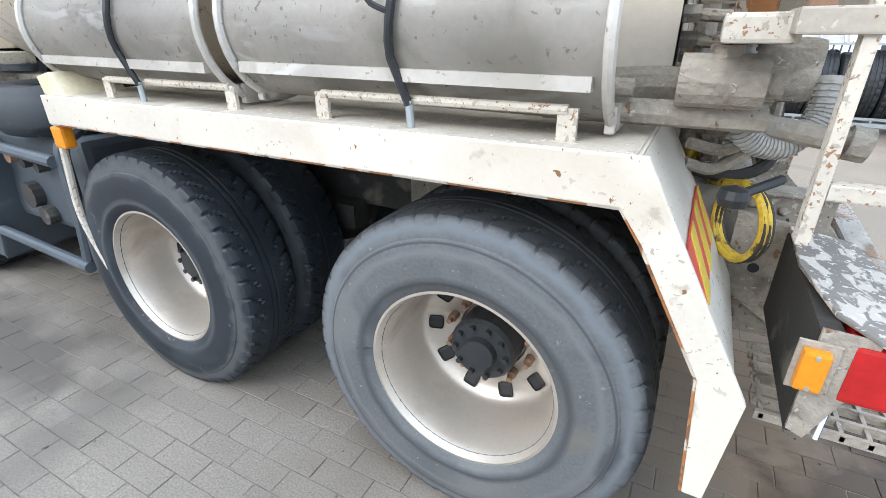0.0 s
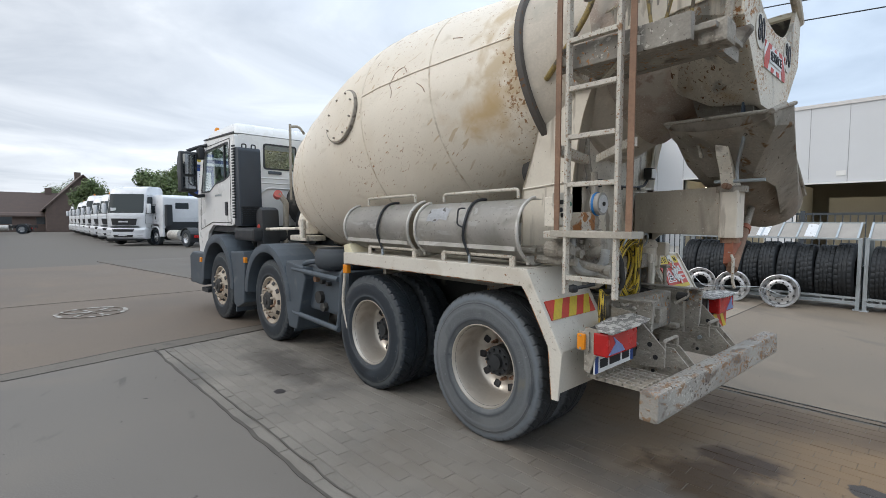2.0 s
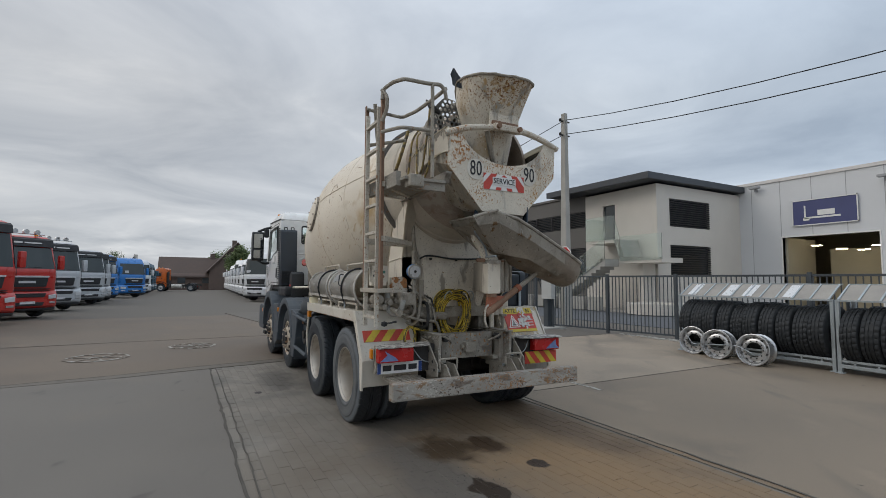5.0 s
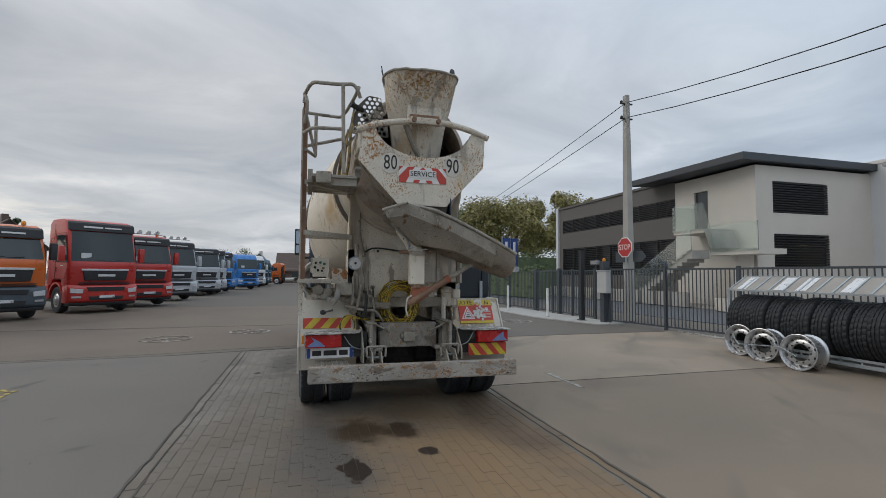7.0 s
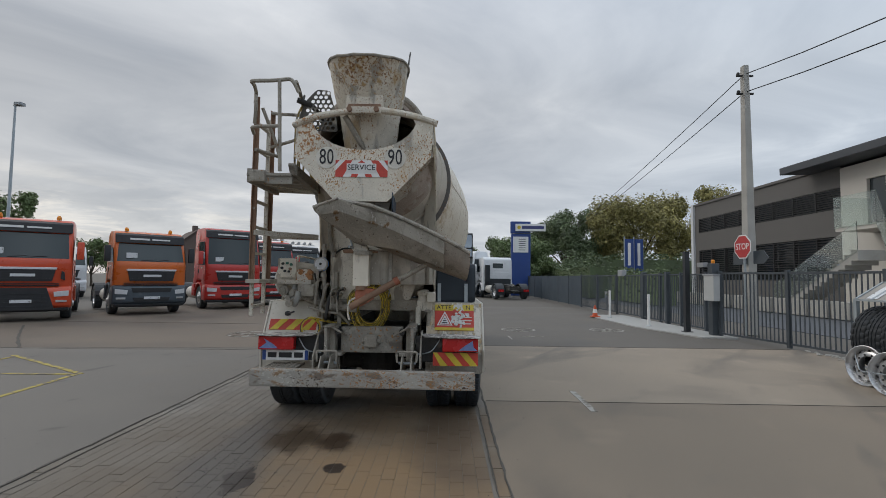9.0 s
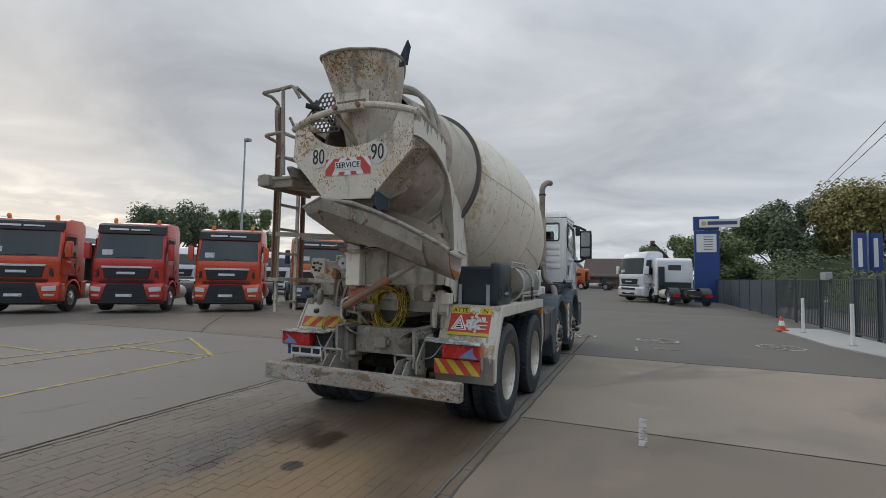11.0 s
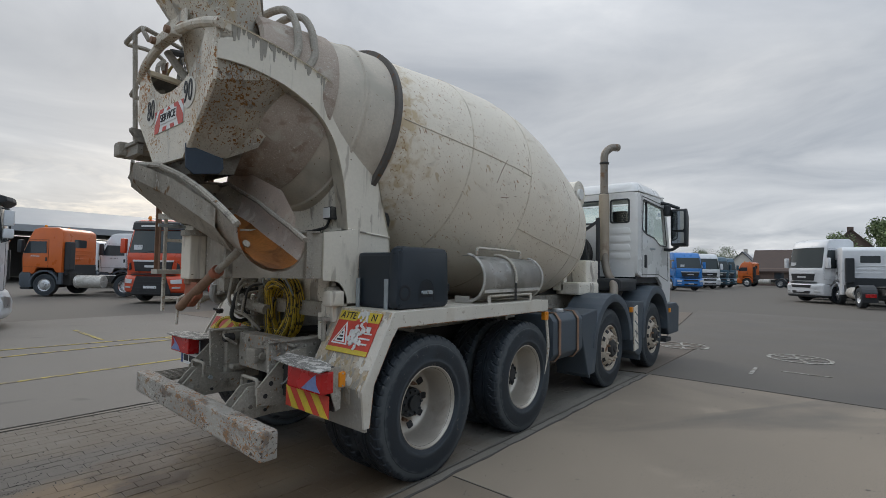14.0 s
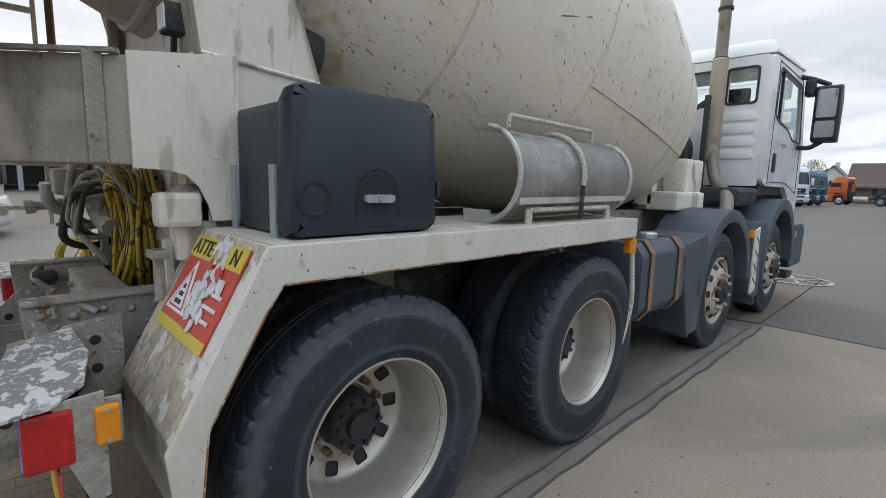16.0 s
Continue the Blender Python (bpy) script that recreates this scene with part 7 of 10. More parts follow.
# ---- things that hang on or lie on the truck ----
def half_pipe(x0, x1, y, z, s, r=0.21, name="extension_chute", label=""):
    """A spare half-round chute segment that stands on edge on the fender deck, hollow side to the drum."""
    t = thing(name, label, "chute", group="spare chute segments")
    b = B()
    n = 20
    loops = []
    k = 6
    for i in range(k + 1):
        x = x0 + (x1 - x0) * i / k
        rr = r * (1.0 + 0.07 * i / k)
        loops.append([Vector((x, y + s * rr * math.cos(a), z + rr * math.sin(a))) for a in [radians(-104 + 208 * j / n) for j in range(n + 1)]])
    ring_loft(b, loops, False)
    bmesh.ops.solidify(b, geom=b.faces[:], thickness=0.006)
    part("shell", b, M_ALU, t, smooth=40)
    for x, rr in ((x0, r), (x1, r * 1.07)):
        b = B()
        tube(b, [Vector((x, y + s * (rr + 0.008) * math.cos(a), z + (rr + 0.008) * math.sin(a))) for a in [radians(-108 + 190 * j / n) for j in range(n + 1)]], 0.013, 8)
        part("rim_bead", b, M_ALU, t)
        b = B()
        a = radians(-112)
        box(b, (x - 0.012, y - 0.11, z - rr - 0.012), (x + 0.012, y + 0.05, z - rr + 0.05), 0.005)
        part("hook_plate", b, M_ALU, t)
    b = B()
    for a in (radians(-32),):
        rr = r * 1.04
        bar(b, (x0 + 0.03, y + s * rr * math.cos(a), z + rr * math.sin(a)), (x1 - 0.03, y + s * rr * 1.06 * math.cos(a), z + rr * 1.06 * math.sin(a)), 0.03, 0.03)
    part("stiffener", b, M_ALU, t)
    b = B()
    c = (x0 + x1) / 2
    w = (x1 - x0) * 0.36
    tube(b, bend([(c - w, y + s * 0.02, z + r + 0.01), (c - w, y + s * 0.02, z + r + 0.075), (c + w, y + s * 0.02, z + r + 0.085), (c + w, y + s * 0.02, z + r + 0.02)], 0.04), 0.013, 8)
    part("carry_handle", b, M_LAD, t)
    return t


def chute_rack(x0, x1, y, parent):
    b = B()
    for x in (x0, x1):
        box(b, (x - 0.03, y - 0.02, 1.268), (x + 0.03, y + 0.02, 1.275))
        box(b, (x - 0.022, y - 0.006, 1.272), (x + 0.022, y + 0.006, 1.345))
    tube(b, [(x0, y, 1.34), (x1, y, 1.34)], 0.012, 8)
    part("chute_rest", b, M_LAD, parent)


half_pipe(-1.86, -0.84, -1.0, 1.52, -1, label="dull aluminium half-round chute segment strapped on the fender")
half_pipe(-0.76, 0.32, -1.0, 1.52, -1, label="dull aluminium half-round chute segment with a torn sticker")
half_pipe(-1.80, -0.72, 0.99, 1.50, 1, r=0.20, label="dented aluminium half-round chute segment behind a handle")
chute_rack(-1.48, -0.82, -1.17, fender_l)
chute_rack(-0.45, 0.24, -1.17, fender_l)
chute_rack(-1.60, -0.85, 1.17, fender_r)
for x in (-1.275, -0.175):
    t = thing("tension_strap", "black rubber tension strap with a hook", "strap", group="chute straps")
    b = B()
    pts = [Vector((x + 0.01 * math.sin(4 * a), -1.0 - 0.232 * math.cos(a), 1.52 + 0.232 * math.sin(a))) for a in [radians(95 - 115 * j / 12) for j in range(13)]] + [Vector((x + 0.02, -1.19, 1.33))]
    tube(b, pts, 0.011, 8)
    part("strap", b, M_BLACK, t)
    b = B()
    tube(b, [(x + 0.02, -1.19, 1.34), (x + 0.025, -1.19, 1.275)], 0.010, 8)
    part("spring", b, M_GALV, t)
    if x > -1:
        b = B()
        tube(b, bend([(x - 0.01, -1.20, 1.68), (x - 0.05, -1.235, 1.68), (x - 0.05, -1.25, 1.56), (x - 0.005, -1.235, 1.54)], 0.03), 0.007, 6)
        part("lever", b, M_BLACK, t)
t = thing("tension_strap", "white plastic-sleeved tension strap on the chute", "strap", group="chute straps")
b = B()
tube(b, [Vector((-1.25, 0.99 + 0.225 * math.cos(a), 1.50 + 0.225 * math.sin(a))) for a in [radians(100 - 110 * j / 10) for j in range(11)]], 0.014, 8)
part("strap", b, M_LAD, t)
b = B()
tube(b, [(-1.25, 1.21, 1.47), (-1.26, 1.20, 1.29)], 0.012, 8)
part("spring", b, M_DARK, t)
b = B()
stk = random.Random(4)
ring_loft(b, [[Vector((x, -1.0 - 0.2195 * math.cos(a), 1.52 + 0.2195 * math.sin(a))) for a in [radians(q + (stk.uniform(-4, 4) if q in (18, 50) else 0)) for q in (18, 26, 34, 42, 50)]] for x in (-0.62, -0.57, -0.52, -0.47, -0.42, -0.385)], False)
bmesh.ops.solidify(b, geom=b.faces[:], thickness=0.002)
tagged(part("sticker", b, M_PAPER, None, "torn white paper sticker on the aluminium chute"), category="sticker")

# coiled yellow and black hose on the rear plate
rnd = random.Random(5)
hose = thing("coiled_hose", "yellow and black water hose coiled on a hook", "hose")
for k in range(24):
    b = B()
    cy, cz = -0.06 + rnd.uniform(-0.03, 0.03), 1.255 + rnd.uniform(-0.03, 0.02)
    ry, rz = 0.205 + rnd.uniform(-0.05, 0.035), 0.24 + rnd.uniform(-0.045, 0.035)
    x = 0.425 + 0.026 * (k % 6) + rnd.uniform(-0.008, 0.008)
    lean = rnd.uniform(-0.10, 0.10)
    pts = [Vector((x + 0.02 * math.sin(2 * a + k), cy + ry * math.cos(a) + lean * rz * math.sin(a), cz + rz * math.sin(a) - 0.04 * math.sin(a) ** 2)) for a in [2 * math.pi * j / 32 for j in range(32)]]
    tube(b, pts, 0.0105, 8, True)
    part("hose_loop", b, M_HOSE, hose)
    b = B()
    tube(b, [p + Vector((0.0085, 0.002, 0.004)) for p in pts], 0.0040, 6, True)
    part("black_stripe", b, M_HOSEK, hose)
coil_u = Vector((0.55, -0.83, 0.0))
pts = bend([(0.50, -0.15, 1.04), (0.55, -0.40, 1.03), (0.59, -0.55, 1.06)], 0.09, 6)
pts += [Vector((0.645 + 0.012 * k / 30, -0.70, 0.99)) + coil_u * 0.105 * math.sin(2 * math.pi * k / 30) + Vector((0, 0, (0.112 - 0.006 * (k // 30)) * math.cos(2 * math.pi * k / 30))) for k in range(0, 58)]
b = B()
tube(b, pts, 0.0125, 8)
part("hose_end", b, M_HOSE, hose)
for off in (Vector((0.009, -0.004, 0.004)), Vector((0.002, -0.009, -0.005))):
    b = B()
    tube(b, [p + off for p in pts], 0.0052, 6)
    part("black_stripe", b, M_HOSEK, hose)
for y, q in ((-0.10, -1), (0.05, 1)):
    b = B()
    tube(b, bend([(0.40, y, 1.42), (0.56, y, 1.45), (0.60, y + q * 0.08, 1.50), (0.58, y + q * 0.13, 1.42), (0.52, y + q * 0.10, 1.34)], 0.05), 0.008, 6)
    part("hose_rest_rod", b, M_GALV, back_plate)
b = B()
tube(b, bend([(0.39, 0.0, 1.44), (0.48, 0.0, 1.45), (0.56, 0.0, 1.45), (0.57, 0.02, 1.49)], 0.05), 0.011, 6)
part("hose_hook", b, M_DARK, back_plate)
for k in range(2):
    b = B()
    tube(b, bend([(0.75, -0.64, 3.3 - 0.05 * k), (0.80 + 0.12 * k, -0.76, 3.15), (0.78 + 0.22 * k, -0.80, 2.72), (0.90 + 0.2 * k, -0.78, 2.62), (1.05 + 0.15 * k, -0.76, 2.75), (1.15 + 0.1 * k, -0.74, 3.2), (1.10, -0.70, 3.42)], 0.15, 6), 0.011, 8)
    tagged(part("hanging_hose", b, M_HOSEP, None, "thin yellow hose hanging in a loop from the platform rail"), category="hose")
b = B()
tube(b, bend([(0.60, -0.72, 3.30), (0.58, -0.80, 3.0), (0.38, -0.82, 2.75), (0.22, -0.78, 2.62)], 0.15, 6), 0.02, 8)
tagged(part("yellow_pipe_hose", b, M_HOSEP, None, "thick yellow hose hanging from the platform"), category="hose")

# cement-caked hydraulic hoses and a chain at the foot of the rear plate
hy = random.Random(31)
for k in range(6):
    y0, y1 = -0.36 - 0.05 * k + hy.uniform(-0.03, 0.03), -0.36 - 0.055 * k + hy.uniform(-0.08, 0.08)
    z0, z1 = 1.44 + hy.uniform(-0.12, 0.14), 1.02 + hy.uniform(0.0, 0.16)
    xm = 0.56 + 0.02 * (k % 4)
    b = B()
    tube(b, bend([(0.42, y0, z0), (xm + 0.06, y0 + hy.uniform(-0.03, 0.03), z0 - 0.02), (xm + 0.10, (y0 + y1) / 2, (z0 + z1) / 2 - 0.10), (xm, y1, z1), (0.48, y1 - 0.04, z1 + 0.03)], 0.07), hy.uniform(0.010, 0.019), 8)
    part("hydraulic_hose", b, M_CAKE if k % 3 else M_DARK, mixer)
    b = B()
    tube(b, [(0.40, y0, z0), (0.445, y0, z0)], 0.026, 6)
    part("hose_fitting", b, M_BEAM, mixer)
for y in (-0.40,):
    b = B()
    bar(b, (0.56, y, 1.0), (0.56, y, 1.30), 0.045, 0.03)
    part("pipe_bracket", b, M_CAKE, mixer)
b = B()
tube(b, bend([(0.62, -0.74, 1.22), (0.66, -0.52, 1.16), (0.66, -0.38, 1.16), (0.56, -0.28, 1.02)], 0.08), 0.015, 8)
part("cross_pipe", b, M_CAKE, mixer)
b = B()
tube(b, [(0.55, 0.62, 1.02), (0.55, 0.62, 1.20)], 0.018, 8)
box(b, (0.52, 0.58, 1.17), (0.58, 0.66, 1.20), 0.006)
part("drain_valve", b, M_CAKE, mixer)
b = B()
box(b, (0.42, 0.60, 1.28), (0.56, 0.70, 1.40), 0.02)
box(b, (0.46, 0.62, 1.16), (0.50, 0.66, 1.30), 0.008)
part("valve_block", b, M_ARM, mixer, "cream-painted valve block by the side arm")

# ---- cab, front fenders, tanks ----
cab = new("cab")
cab.parent = mixer
tagged(cab, "white short-roof cab, dusty")
CR, CY = -5.20, 1.09


def side_sheet(y0, y1):
    """One side of the cab with the door's window cut through."""
    outl = rounded([(CR, 1.55), (CR, 2.90), (-6.62, 2.95), (-6.80, 2.86), (-7.08, 2.05), (-7.12, 1.35), (-7.05, 1.0), (-6.65, 1.0), (-6.55, 1.36), (-6.3, 1.5), (-5.4, 1.5)], 0.05, 3)
    return panel(B(), [outl, rounded(SIDE_WIN, 0.05, 3)], y0, y1, "y")


SIDE_WIN = [(-6.84, 2.08), (-6.66, 2.76), (-5.50, 2.80), (-5.46, 2.30), (-5.70, 2.24), (-6.10, 2.20), (-6.40, 2.09)]
REAR_WINS = [(-0.63, -0.12), (0.10, 0.56), (0.66, 0.94)]
for s in (-1, 1):
    part("cab_side", side_sheet(s * (CY - 0.05), s * CY), M_CAB, cab, smooth=30)
    b = B()
    prism(b, rounded(SIDE_WIN, 0.05, 3), s * (CY - 0.03), s * (CY - 0.024), "y")
    dw = part("side_window", b, M_CABGLASS, cab)
    dw.visible_shadow = False
    b = B()
    panel(b, [rounded([(x + (0.022 if x > -6.0 else -0.022), z + (0.022 if z > 2.5 else -0.022)) for x, z in SIDE_WIN], 0.06, 3), rounded(SIDE_WIN, 0.05, 3)], s * (CY - 0.004), s * (CY + 0.006), "y")
    part("window_seal", b, M_BLACK, dw)
    b = B()
    box(b, (-5.73, s * (CY - 0.02) - 0.015, 2.24), (-5.69, s * (CY - 0.02) + 0.015, 2.79))
    part("window_post", b, M_BLACK, dw)
    # shut lines of the door
    b = B()
    xo = s * (CY + 0.0005)
    for (xa, za), (xb, zb) in (((-5.42, 1.52), (-5.42, 2.86)), ((-5.42, 2.86), (-6.62, 2.84)), ((-6.62, 2.84), (-6.90, 2.05)), ((-6.90, 2.05), (-6.95, 1.42)), ((-6.95, 1.42), (-6.30, 1.55)), ((-6.30, 1.55), (-5.42, 1.55))):
        bar(b, (xa, xo, za), (xb, xo, zb), 0.008, 0.010)
    part("door_gap", b, M_INK, cab)
    b = B()
    box(b, (-5.66, s * (CY + 0.004) - 0.012, 1.66), (-5.55, s * (CY + 0.004) + 0.012, 1.88), 0.012)
    part("door_handle", b, M_BLACK, cab)
    b = B()
    box(b, (-6.15, s * (CY + 0.002) - 0.003, 1.98), (-5.85, s * (CY + 0.002) + 0.003, 2.01))
    part("badge_bar", b, M_GALV, cab)
    # mirrors
    b = B()
    prism(b, rounded([(-6.76, 2.06), (-6.56, 2.08), (-6.54, 2.74), (-6.68, 2.76), (-6.80, 2.60)], 0.04, 3), s * 1.37 - 0.13, s * 1.37 + 0.13, "y", 0.02)
    mir = part("mirror", b, M_BLACK, cab, "large black door mirror", smooth=40)
    b = B()
    prism(b, rounded([(s * 1.37 - 0.10, 2.36), (s * 1.37 + 0.10, 2.36), (s * 1.37 + 0.10, 2.70), (s * 1.37 - 0.10, 2.70)], 0.03, 3), -6.545, -6.532, "x")
    part("mirror_glass", b, M_MIRROR, mir)
    b = B()
    prism(b, rounded([(s * 1.37 - 0.10, 2.12), (s * 1.37 + 0.10, 2.12), (s * 1.37 + 0.10, 2.32), (s * 1.37 - 0.10, 2.32)], 0.03, 3), -6.552, -6.540, "x")
    part("wide_angle_glass", b, M_MIRROR, mir)
    b = B()
    tube(b, bend([(-6.50, s * 1.05, 2.88), (-6.60, s * 1.2, 2.84), (-6.66, s * 1.37, 2.76)], 0.05), 0.03, 8)
    part("mirror_arm", b, M_BLACK, mir)
    b = B()
    tube(b, bend([(-6.72, s * 1.07, 2.02), (-6.70, s * 1.22, 2.00), (-6.66, s * 1.35, 2.08)], 0.05), 0.03, 8)
    part("mirror_arm", b, M_BLACK, mir)
    b = B()
    box(b, (-6.62, s * 1.19 - 0.05, 2.62), (-6.46, s * 1.19 + 0.05, 2.82), 0.03)
    part("kerb_mirror", b, M_BLACK, mir)
# roof that rounds up from the gutter
b = B()
loops = []
for q, dz in ((1.0, 0.0), (0.985, 0.04), (0.93, 0.12), (0.86, 0.17), (0.70, 0.20)):
    x0_, x1_ = CR - 0.9 * (1 - q), -6.66 + 1.2 * (1 - q)
    y_ = CY * (0.55 + 0.45 * q)
    loops.append([Vector((x, y, 2.92 + dz)) for x, y in rounded([(x0_, -y_), (x0_, y_), (x1_, y_), (x1_, -y_)], 0.12, 3)])
ring_loft(b, loops, True, True)
part("roof_panel", b, M_CAB, cab, smooth=50)
for s in (-1, 1):
    b = B()
    bar(b, (CR - 0.02, s * (CY + 0.006), 2.925), (-6.64, s * (CY + 0.006), 2.965), 0.02, 0.022)
    part("roof_gutter", b, M_BLACK if s < 0 else M_CAB, cab)
# rear wall with its windows
b = B()
panel(b, [rounded([(-CY + 0.05, 1.5), (CY - 0.05, 1.5), (CY - 0.05, 2.91), (-CY + 0.05, 2.91)], 0.03, 2)] + [rounded([(y0, 2.42), (y1, 2.42), (y1, 2.78), (y0, 2.78)], 0.04, 3) for y0, y1 in REAR_WINS], CR - 0.05, CR - 0.004, "x")
part("cab_back", b, M_CAB, cab)
for y0, y1 in REAR_WINS:
    b = B()
    prism(b, rounded([(y0, 2.42), (y1, 2.42), (y1, 2.78), (y0, 2.78)], 0.04, 3), CR - 0.03, CR - 0.025, "x")
    w = part("rear_window", b, M_CABGLASS, cab)
    w.visible_shadow = False
    b = B()
    panel(b, [rounded([(y0 - 0.025, 2.395), (y1 + 0.025, 2.395), (y1 + 0.025, 2.805), (y0 - 0.025, 2.805)], 0.05, 3), rounded([(y0, 2.42), (y1, 2.42), (y1, 2.78), (y0, 2.78)], 0.04, 3)], CR - 0.008, CR + 0.004, "x")
    part("window_seal", b, M_BLACK, w)
# nose: panel below the windscreen, windscreen, floor
b = B()
prism(b, [(-7.08, 2.06), (-7.12, 1.35), (-7.05, 1.0), (-7.0, 1.0), (-7.07, 1.36), (-7.03, 2.06)], -CY + 0.05, CY - 0.05, "y")
part("cab_front", b, M_CAB, cab)
b = B()
prism(b, [(-6.80, 2.90), (-7.09, 2.06), (-7.10, 2.06), (-6.81, 2.91)], -CY + 0.06, CY - 0.06, "y")
part("windscreen", b, M_CABGLASS, cab).visible_shadow = False
b = B()
box(b, (-7.0, -CY + 0.05, 1.40), (CR - 0.06, CY - 0.05, 1.52))
part("cab_floor", b, M_BLACK, cab)
b = B()
box(b, (-7.0, -CY + 0.06, 1.52), (-6.55, CY - 0.06, 2.04), 0.05)
part("dashboard", b, M_BLACK, cab)
for y in (-0.62, 0.62):
    b = B()
    box(b, (-6.15, y - 0.25, 1.55), (-5.65, y + 0.25, 1.92), 0.05)
    box(b, (-5.78, y - 0.24, 1.88), (-5.62, y + 0.24, 2.46), 0.05)
    box(b, (-5.76, y - 0.14, 2.44), (-5.65, y + 0.14, 2.66), 0.04)
    part("seat", b, M_SEAT, cab, smooth=40)
b = B()
tube(b, [(-6.42 + 0.08 * math.cos(a), -0.62 + 0.23 * math.cos(a + 1.57), 2.06 + 0.2 * math.cos(a)) for a in [2 * math.pi * k / 24 for k in range(24)]], 0.016, 8, True)
part("steering_wheel", b, M_BLACK, cab)
b = B()
box(b, (-7.17, -0.85, 1.35), (-7.10, 0.85, 1.85), 0.02)
part("grille", b, M_BLACK, cab)
b = B()
prism(b, [(-7.28, 0.45), (-7.30, 0.95), (-7.12, 1.02), (-6.45, 1.02), (-6.45, 0.62), (-6.6, 0.45)], -1.20, 1.20, "y", 0.03)
fb = part("front_bumper", b, M_SLATE, cab, "slate grey front bumper")
for s in (-1, 1):
    b = B()
    box(b, (-7.31, s * 0.85 - 0.18, 0.72), (-7.26, s * 0.85 + 0.18, 0.92), 0.02)
    part("headlight", b, M_WHITE, fb)
    b = B()
    box(b, (-6.62, s * 1.215 - 0.015, 0.86), (-6.52, s * 1.215 + 0.015, 0.94), 0.01)
    part("side_marker", b, M_ORL, fb)
# pressed panels, handle and vent on the back
for i in range(4):
    b = B()
    prism(b, rounded([(0.62, 1.80 + i * 0.14), (0.98, 1.80 + i * 0.14), (0.96, 1.90 + i * 0.14), (0.64, 1.90 + i * 0.14)], 0.03, 3), CR - 0.006, CR + 0.010, "x", 0.004)
    part("pressed_rib", b, M_CAB, cab, smooth=40)
for z in (2.18, 2.26):
    b = B()
    tube(b, [(CR, -0.70, z), (CR, -0.05, z)], 0.010, 8)
    part("pressed_rib", b, M_CAB, cab)
b = B()
box(b, (CR - 0.006, -0.58, 2.325), (CR + 0.02, -0.36, 2.375), 0.012)
part("air_vent", b, M_SLATE, cab)
b = B()
tube(b, bend([(CR, -0.15, 2.10), (CR + 0.01, -0.62, 2.10), (CR + 0.012, -0.72, 1.98), (CR + 0.012, -0.76, 1.62)], 0.12), 0.014, 8)
part("body_crease", b, M_CAB, cab)
b = B()
tube(b, bend([(CR, -0.76, 1.66), (CR + 0.05, -0.75, 1.66), (CR + 0.05, -0.60, 1.66), (CR, -0.59, 1.66)], 0.02), 0.012, 8)
part("grab_handle", b, M_CAB, cab)
# roof beacon and lamps
for (x, y, z, h) in ((-6.56, -0.90, 3.05, 0.17), (-5.75, 0.86, 3.07, 0.06)):
    b = B()
    lathe(b, [(0.055, 0.0), (0.055, 0.02), (0.045, 0.03), (0.045, h - 0.03), (0.03, h), (0.0, h)], 20, Matrix.Translation((x, y, z - 0.02)))
    part("beacon", b, M_ORL, cab, "orange roof beacon", smooth=40)

# tall black air intake behind the left door
b = B()
prism(b, [(-5.19, 1.50), (-5.19, 2.66), (-5.16, 2.69), (-5.02, 2.68), (-4.99, 2.64), (-4.96, 1.85), (-4.92, 1.50)], -1.12, -0.78, "y", 0.02)
intake = part("air_intake", b, surf("blue_black_plastic", (0.022, 0.03, 0.04), 0.45, var=0.1, scale=4), mixer, "tall black ribbed air intake", smooth=40)
for i in range(9):
    b = B()
    box(b, (-4.952, -1.10, 1.54 + i * 0.03), (-4.91, -0.80, 1.556 + i * 0.03))
    part("slat", b, M_BLACK, intake)
for i in range(26):
    b = B()
    box(b, (-5.20, -1.145, 1.62 + i * 0.043), (-5.12, -1.115, 1.645 + i * 0.043), 0.003)
    part("side_rib", b, M_BLACK, intake)
for y in (-1.02, -0.88):
    b = B()
    tube(b, bend([(-5.02, y - 0.03, 2.66), (-5.02, y - 0.03, 2.73), (-5.02, y + 0.03, 2.73), (-5.02, y + 0.03, 2.66)], 0.02), 0.010, 8)
    part("lifting_eye", b, M_BLACK, intake)
# black hoses and storage cross bar under the cab rear
b = B()
box(b, (-5.3, -1.1, 1.28), (-4.5, 1.05, 1.48), 0.05)
part("engine_tunnel_cover", b, M_BLACK, mixer)
b = B()
tube(b, [(-4.62, -0.30, 1.55), (-4.62, 0.60, 1.55)], 0.22, 20)
part("air_filter", b, M_BLACK, mixer)
b = B()
prism(b, [(-4.72, 1.20), (-4.72, 1.72), (-4.60, 1.78), (-4.50, 1.74), (-4.46, 1.20)], -0.98, -0.72, "y", 0.03)
dt = part("dark_side_tank", b, M_BLACK, mixer, smooth=40)
b = B()
lathe(b, [(0.0, 0.0), (0.05, 0.0), (0.05, 0.004), (0.0, 0.004)], 20, Matrix.Translation((-4.6, -0.983, 1.48)) @ Matrix.Rotation(math.pi / 2, 4, "X"))
part("red_label", b, M_RED, dt)
b = B()
tube(b, bend([(-4.55, -0.60, 1.25), (-4.52, -0.60, 1.85), (-4.55, -0.70, 1.98)], 0.05), 0.045, 8)
bar(b, (-4.5, -0.53, 1.9), (-4.5, -0.53, 3.02), 0.028, 0.028)
tube(b, bend([(-4.5, -0.53, 2.98), (-4.48, -0.40, 3.0), (-4.5, -0.3, 2.9)], 0.05), 0.02, 8)
part("stand_pipe", b, M_CAKE, mixer)
b = B()
